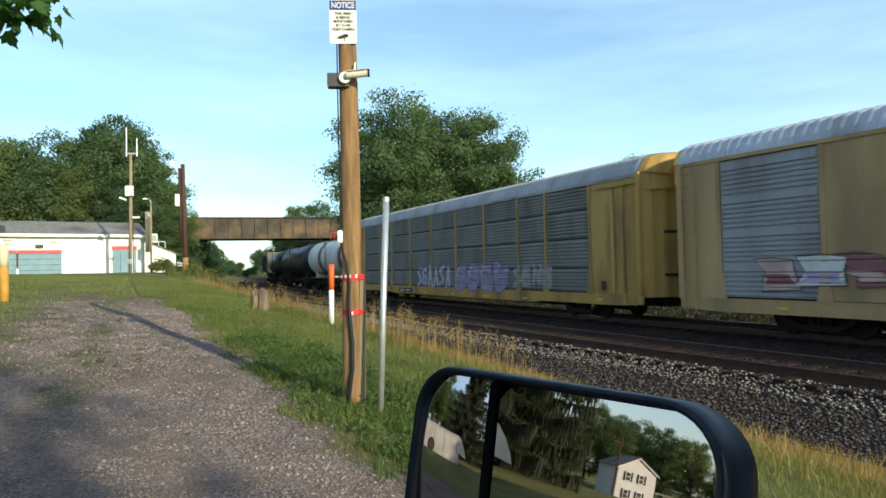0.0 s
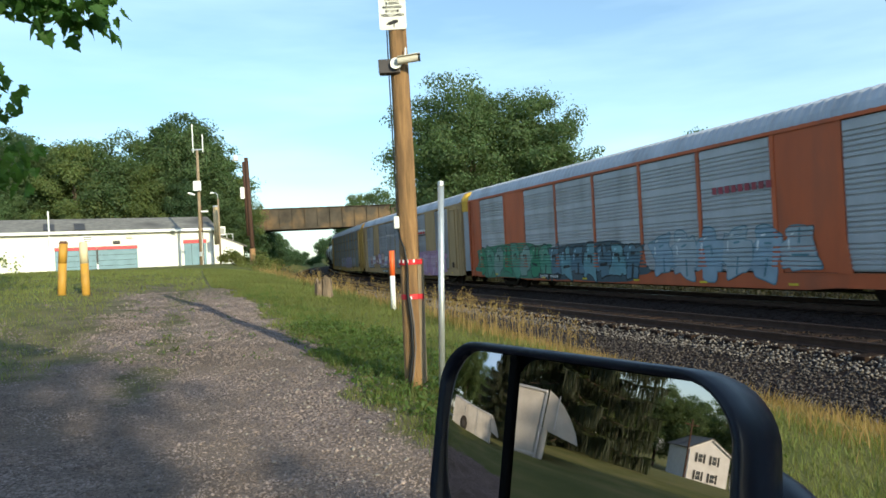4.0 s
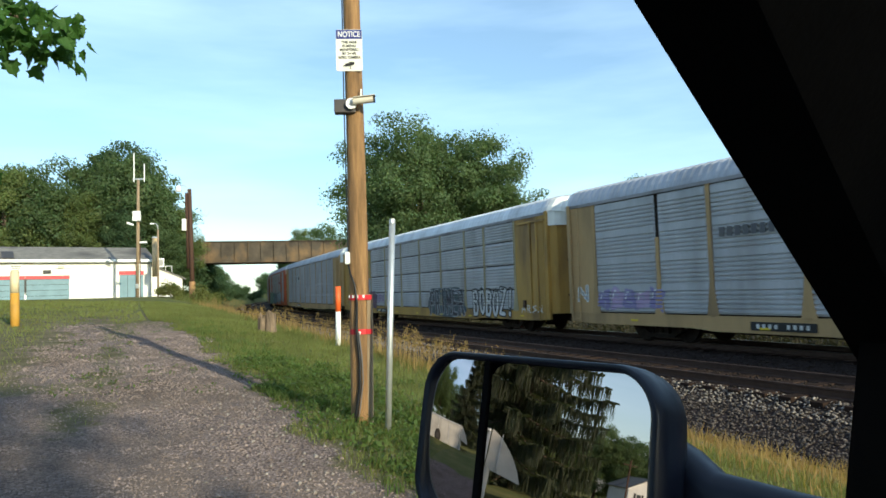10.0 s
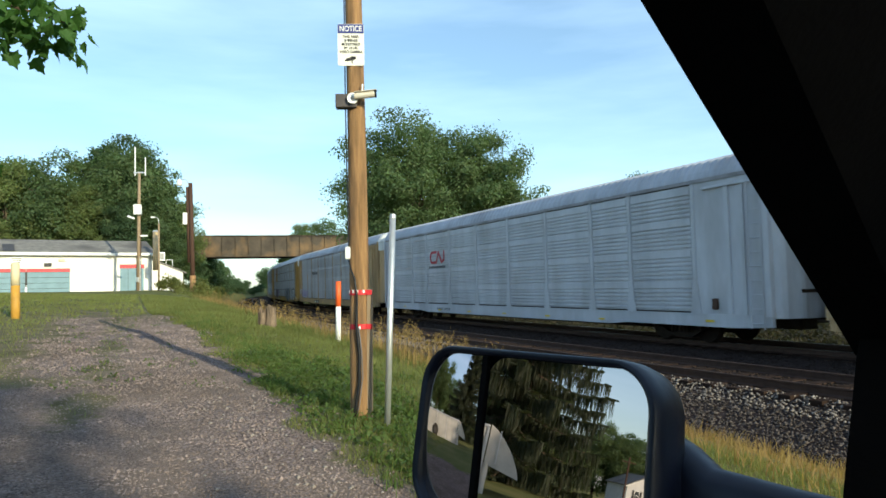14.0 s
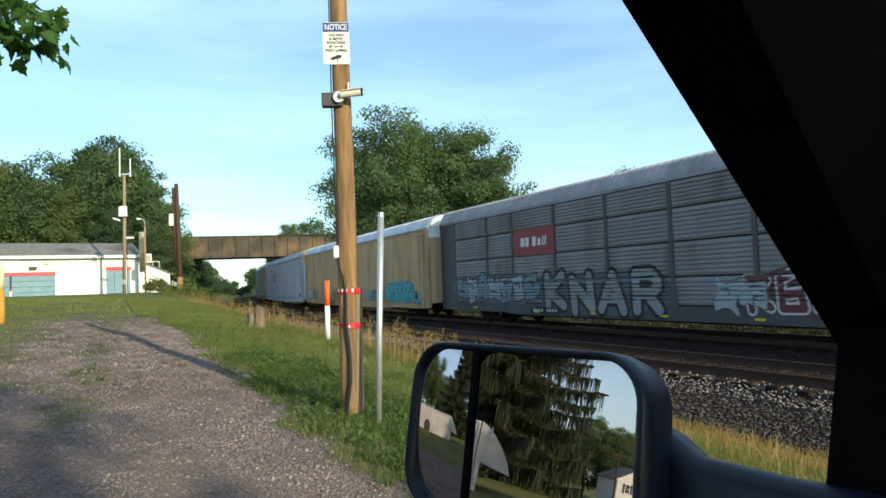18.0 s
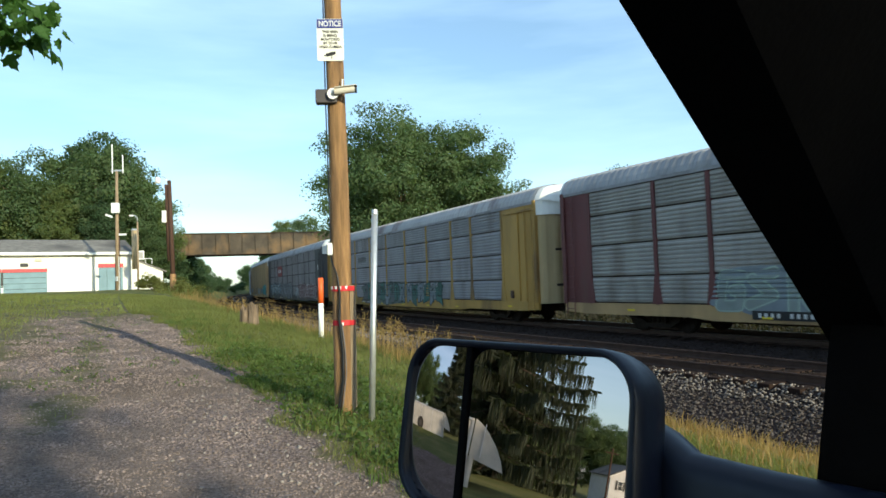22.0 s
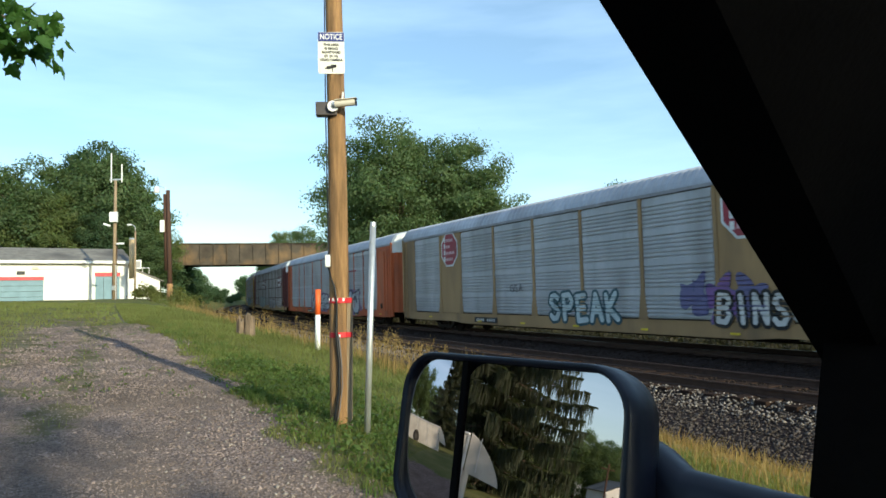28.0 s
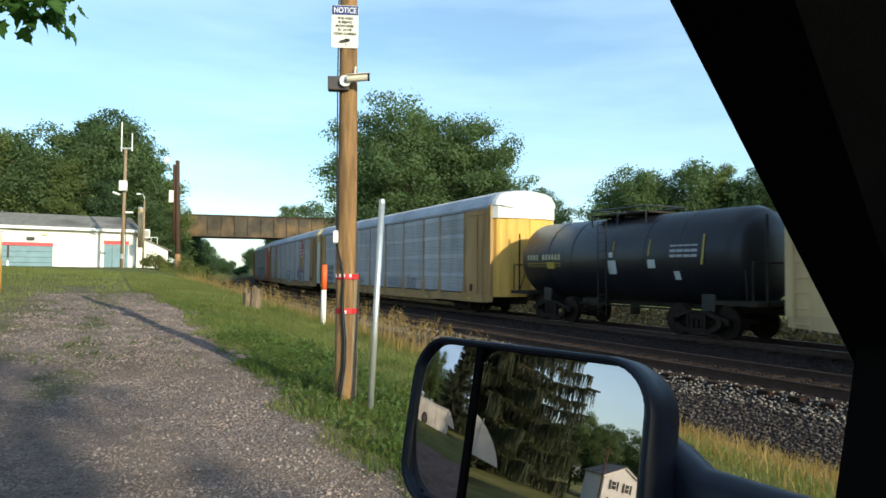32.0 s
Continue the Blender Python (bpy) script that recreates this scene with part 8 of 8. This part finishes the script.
# tall dry grass and weeds along the ballast
x, y, a, q = aq_points(rng, 26000, -4, 60, 4.4, 8.5)
k = rng.random(len(x)) < np.interp(q, [4.4, 5.4, 7.4, 8.5], [0.05, 0.7, 0.9, 0.25]) * (0.35 + 0.65 * patchy(x, y, 1.1, 2.0)) * np.where(q > np.interp(a, [-4, 10], [6.9, 9]), 0.15, 1)
x, y, a, q = x[k], y[k], a[k], q[k]
blades("dry_grass", "tall dry straw-coloured grass along the ballast", np.stack([x, y, ground_z(x, y) - 0.02], 1), rng.uniform(0.12, 0.40, len(x)) * np.interp(a, [0, 8, 13, 18], [0.4, 0.55, 1.0, 1.35]), rng.uniform(0.006, 0.012, len(x)) * np.clip(a / 10, 0.9, 2.2), M["dry"], 0.5, 4)
x, y, a, q = aq_points(rng, 26000, -4, 60, 4.4, 8.4)
k = rng.random(len(x)) < (0.3 + 0.6 * patchy(x, y, 0.9, 4.0)) * np.interp(a, [0, 8, 13], [0.15, 0.2, 1.0])
x, y, a, q = x[k], y[k], a[k], q[k]
blades("green_tall_grass", "tall green grass mixed into the dry verge", np.stack([x, y, ground_z(x, y) - 0.02], 1), rng.uniform(0.08, 0.28, len(x)) * np.interp(a, [0, 8, 13], [0.5, 0.65, 1.0]), rng.uniform(0.008, 0.014, len(x)) * np.clip(a / 10, 0.9, 2.2), M["grass"], 0.6, 5)
x, y, a, q = aq_points(rng, 9000, -2, 14, 4.9, 8.6, False)
k = rng.random(len(x)) < 0.35 + 0.65 * patchy(x, y, 2.3, 5.0)
x, y, a = x[k], y[k], a[k]
blades("dry_grass", "short ochre dead grass at the foot of the ballast", np.stack([x, y, ground_z(x, y) - 0.02], 1), rng.uniform(0.08, 0.26, len(x)), rng.uniform(0.006, 0.012, len(x)), M["dry"], 0.8, 24)
# seed heads: stalks with a small plume
x, y, a, q = aq_points(rng, 520, 10, 44, 4.7, 7.2)
z = ground_z(x, y)
h = rng.uniform(0.35, 0.75, len(x))
blades("seed_stalks", "thin seeding grass stalks above the verge", np.stack([x, y, z], 1), h, np.full(len(x), 0.006) * np.clip(a / 8, 1, 2), M["dry"], 0.15, 6)
pl = np.repeat(np.stack([x, y, z + h * 0.86], 1), 12, 0) + rng.normal(size=(len(x) * 12, 3)) * np.array([0.03, 0.03, 0.07])
blades("seed_plumes", "fuzzy pale seed plumes on tall grass", pl, rng.uniform(0.02, 0.06, len(pl)), np.full(len(pl), 0.012), M["dry"], 1.5, 7)


def weeds(name, label, x, y, n_leaf, rad, hgt, leaf, seed, material):
    rng = np.random.default_rng(seed)
    n = len(x)
    z = ground_z(x, y)
    c = np.repeat(np.stack([x, y, z], 1), n_leaf, 0)
    m = len(c)
    r = np.repeat(rad, n_leaf)
    p = c + np.stack([rng.normal(size=m) * r * 0.5, rng.normal(size=m) * r * 0.5, rng.random(m) * np.repeat(hgt, n_leaf)], 1)
    t = rng.normal(size=(m, 3)) + np.array([0, 0, 0.3])
    t /= np.linalg.norm(t, axis=1)[:, None]
    nn = np.array([0, 0, 1.0]) + rng.normal(size=(m, 3)) * 0.5
    b = np.cross(t, nn)
    b /= np.linalg.norm(b, axis=1)[:, None]
    s = (leaf * rng.uniform(0.6, 1.4, m))[:, None]
    v = np.stack([p, p + t * s * 0.5 + b * s * 0.32, p + t * s, p + t * s * 0.5 - b * s * 0.32], 1).reshape(-1, 3)
    me = mesh_np(name, v, np.arange(4 * m).reshape(-1, 4))
    me.materials.append(material)
    return tagged(new(name, me), label, "weeds", kind="stuff")


x, y, a, q = aq_points(rng, 1900, 2.6, 10.5, 1.4, 4.0, False)
k = rng.random(len(x)) < (np.exp(-((q - 2.55) / 0.55) ** 2) + 0.06) * (q > 1.72 + 0.25 * (patchy(x, y, 3.1, 1.0) - 0.5))
x, y = x[k], y[k]
weeds("verge_weeds", "broad-leaved green weeds round the foot of the pole", x, y, 24, np.full(len(x), 0.12), rng.uniform(0.03, 0.13, len(x)), 0.042, 8, M["weed"])
x, y, a, q = aq_points(rng, 70, 8, 30, -0.6, 1.5)
weeds("drive_weeds", "sparse low weeds growing through the gravel drive", x, y, 14, np.full(len(x), 0.12), rng.uniform(0.02, 0.06, len(x)), 0.04, 9, M["weed_dull"])
# rough brush behind the railway and below the building
x, y, a, q = aq_points(rng, 2200, -30, 110, 21, 27, False)
weeds("trackside_brush", "rough dull brush behind the railway", x, y, 46, np.full(len(x), 0.8), rng.uniform(0.15, 0.55, len(x)), 0.16, 10, M["brush"])
x, y, a, q = aq_points(rng, 5000, -30, 90, 19.6, 23, False)
blades("trackside_straw", "pale dead grass behind the railway", np.stack([x, y, ground_z(x, y)], 1), rng.uniform(0.12, 0.40, len(x)), np.full(len(x), 0.03), M["straw"], 0.6, 11)
x, y, a, q = aq_points(rng, 420, 48, 120, 3.6, 8.2, False)
weeds("bank_brush", "overgrown weeds on the far bank below the building", x, y, 60, np.full(len(x), 0.8), rng.uniform(0.2, 0.8, len(x)), 0.08, 12, M["grass"])


def shrub(x, y, w, h, seed, label, material, leaf=0.12, count=1600):
    ob = thing("shrub", label, "shrub", (x, y, gz(x, y) - 0.05))
    me, cs = crown_mesh("foliage", np.random.default_rng(seed), h, w, 0.05, leaf, count, material, 10)
    share("foliage", me, None, ob)
    bm = bm_new()
    for c in cs[:6]:
        add_path(bm, [(0, 0, 0), (c[0] * 0.5, c[1] * 0.5, c[2] * 0.6), tuple(c)], [0.03, 0.02, 0.008], n=5)
    part("stems", bm, M["bark"], ob)


shrub(-22.6, 57.6, 2.4, 1.3, 41, "scruffy green shrub at the foot of the utility pole", M["grass"], 0.07, 3600)
shrub(-19.6, 56.4, 2.8, 1.5, 42, "tall yellowish weeds beside the utility pole", M["grass"], 0.07, 3600)
shrub(-24.7, 63.2, 0.8, 1.5, 43, "small dark yucca-like plant by the white wall", M["leaf_b"], 0.2, 250)
shrub(-23.4, 63.6, 0.7, 1.3, 44, "small dark spiky plant by the white wall", M["leaf_b"], 0.2, 220)
shrub(-43.5, 59.5, 5.5, 2.4, 45, "rounded light green bush at the end of the building", M["leaf_c"], 0.14, 4200)


def stones(name, label, x, y, z, size, material, seed):
    """Small angular stones: squashed, jittered octahedra."""
    rng = np.random.default_rng(seed)
    n = len(x)
    o = np.array([[1, 0, 0], [0, 1, 0], [-1, 0, 0], [0, -1, 0], [0, 0, 1], [0, 0, -1]], float)
    v = o[None] * (1 + rng.uniform(-0.35, 0.35, (n, 6, 3))) + rng.uniform(-0.25, 0.25, (n, 6, 3))
    v *= size[:, None, None] * np.array([1, 1, 0.7])
    an = rng.uniform(0, 2 * np.pi, n)
    c, s = np.cos(an)[:, None], np.sin(an)[:, None]
    v = np.stack([v[..., 0] * c - v[..., 1] * s, v[..., 0] * s + v[..., 1] * c, v[..., 2]], -1) + np.stack([x, y, z], 1)[:, None]
    t = np.array([[0, 1, 4], [1, 2, 4], [2, 3, 4], [3, 0, 4], [1, 0, 5], [2, 1, 5], [3, 2, 5], [0, 3, 5]])
    f = (t[None] + (np.arange(n) * 6)[:, None, None]).reshape(-1, 3)
    me = mesh_np(name, v.reshape(-1, 3), f)
    me.materials.append(material)
    return tagged(new(name, me), label, "stones", kind="stuff")


x, y, a, q = aq_points(rng, 150000, 2.0, 19, -5, 2.2)
g = gravel_mask(a, q) + 0.5 * (patchy(x, y, 2.6, 3.0) - 0.5) + 0.4 * (patchy(x, y, 7.1, 1.0) - 0.5)
k = (rng.random(len(x)) < g * np.interp(a, [9, 16], [0.9, 0.35]))
x, y, a = x[k], y[k], a[k]
stones("gravel_chips", "loose pale limestone gravel on the drive", x, y, ground_z(x, y) + 0.001, rng.uniform(0.5, 1.0, len(x)) ** 2 * 0.0165 * np.clip(a / 9, 0.8, 1.4) * np.where(rng.random(len(x)) < 0.05, 1.8, 1.0), M["pebble"], 14)


M["pale_stone"] = mat("pale_limestone", (0.27, 0.235, 0.21), 0.9, vary=0.25, scale=12, rnd=0.4, spec=0.06)
x, y, a, q = aq_points(rng, 900, 2.6, 8.0, 0.6, 2.3, False)
k = rng.random(len(x)) < np.interp(q, [0.6, 1.6, 2.3], [0.15, 1.0, 0.25]) * np.interp(a, [3, 8], [1.0, 0.3])
x, y, q = x[k], y[k], q[k]
stones("pale_gravel", "larger pale stones along the edge of the drive", x, y, ground_z(x, y) + 0.004, rng.uniform(0.008, 0.022, len(x)), M["pale_stone"], 18)


def bed_z(q):
    return np.interp(q, [8.25, 8.5, 10.05, 10.35, 12.0, 14.0, 16.0, 18.4, 20.2], [-1.05, -0.90, -0.545, -0.43, -0.42, -0.50, -0.41, -0.42, -1.0])


x, y, a, q = aq_points(rng, 52000, -3, 50, 8.1, 10.5)
stones("ballast_stones", "loose angular ballast stones on the near shoulder", x, y, bed_z(q) + rng.uniform(-0.012, 0.022, len(x)), rng.uniform(0.016, 0.034, len(x)) * np.clip(a / 18, 0.95, 1.5), M["stone"], 15)
x, y, a, q = aq_points(rng, 30000, -3, 60, 10.3, 15.5)
stones("ballast_stones", "dark oily ballast stones between the rails", x, y, bed_z(q) + rng.uniform(-0.012, 0.02, len(x)), rng.uniform(0.02, 0.04, len(x)) * np.clip(a / 18, 0.95, 1.5), M["dark_stone"], 16)
# pale stones; the bright sunlit row is put into their lighter colour
x, y, a, q = aq_points(rng, 5200, -3, 40, 9.75, 10.45)
stones("ballast_stones", "pale ballast stones between the tie ends, coloured lighter for the sun", x, y, bed_z(q) + rng.uniform(0.0, 0.05, len(x)), rng.uniform(0.016, 0.036, len(x)) * np.clip(a / 18, 0.95, 1.5), M["pale_stone"], 19)
# tufts along the edge of the gravel
x, y, a, q = aq_points(rng, 170, 3.2, 20, 1.85, 2.9)
n_ = 34
cx, cy = np.repeat(x, n_) + rng.normal(size=n_ * len(x)) * 0.05, np.repeat(y, n_) + rng.normal(size=n_ * len(x)) * 0.05
blades("grass_tufts", "uneven green tufts along the gravel edge", np.stack([cx, cy, ground_z(cx, cy) - 0.01], 1), rng.uniform(0.05, 0.15, len(cx)), rng.uniform(0.006, 0.012, len(cx)), M["weed"], 1.0, 17)


# ---- ties under both tracks ----
def tie_mesh():
    bm = box((0, 0, 0), (2.59, 0.23, 0.18), bevel=0.012)
    me = bpy.data.meshes.new("tie")
    bm.to_mesh(me)
    bm.free()
    me.materials.append(M["tie"])
    return me


TIE = tie_mesh()
for tr, qc in TRACKS:
    near = qc == Q_NEAR
    n = 150 if near else 90
    rg = random.Random(6)
    for i in range(n):
        a_ = -6 + i * 0.535
        x, y, _, yaw = on_track(a_, qc + rg.uniform(-0.03, 0.03))
        t = share("tie", TIE, None, tr, "", (x, y, RAIL_Z - 0.17 - 0.075 + rg.uniform(-0.008, 0.012)), (0, 0, yaw + radians(rg.uniform(-1, 1))))
    rest = bm_new()
    for i in range(n, 560):
        a_ = -6 + i * 0.535
        x, y, _, yaw = on_track(a_, qc)
        add_box(rest, (x, y, RAIL_Z - 0.245), (2.59, 0.23, 0.18), Matrix.Rotation(yaw, 4, "Z"))
    ob = part("far_ties", rest, M["tie"], tr)
    ob["kind"] = "stuff"


# ---- motion ----
def motions():
    for ob, a0 in CARS:
        walk(ob, car_rows(ob, a0))
    # wheelsets roll on the rails; those at one place of their bogie share one set of keys
    turn = SPEED / 0.455
    acts = {}
    for w, dy in WHEELS:
        if dy not in acts:
            walk(w, [(i / FPS, Matrix.Translation((0, dy, 0.455)) @ Matrix.Rotation(-turn * i / FPS, 4, "X")) for i in range(0, 32 * FPS + 1)])
            acts[dy] = w.animation_data
        else:
            w.rotation_mode = "QUATERNION"
            w.animation_data_create()
            w.animation_data.action = acts[dy].action
            w.animation_data.action_slot = acts[dy].action_slot


motions()
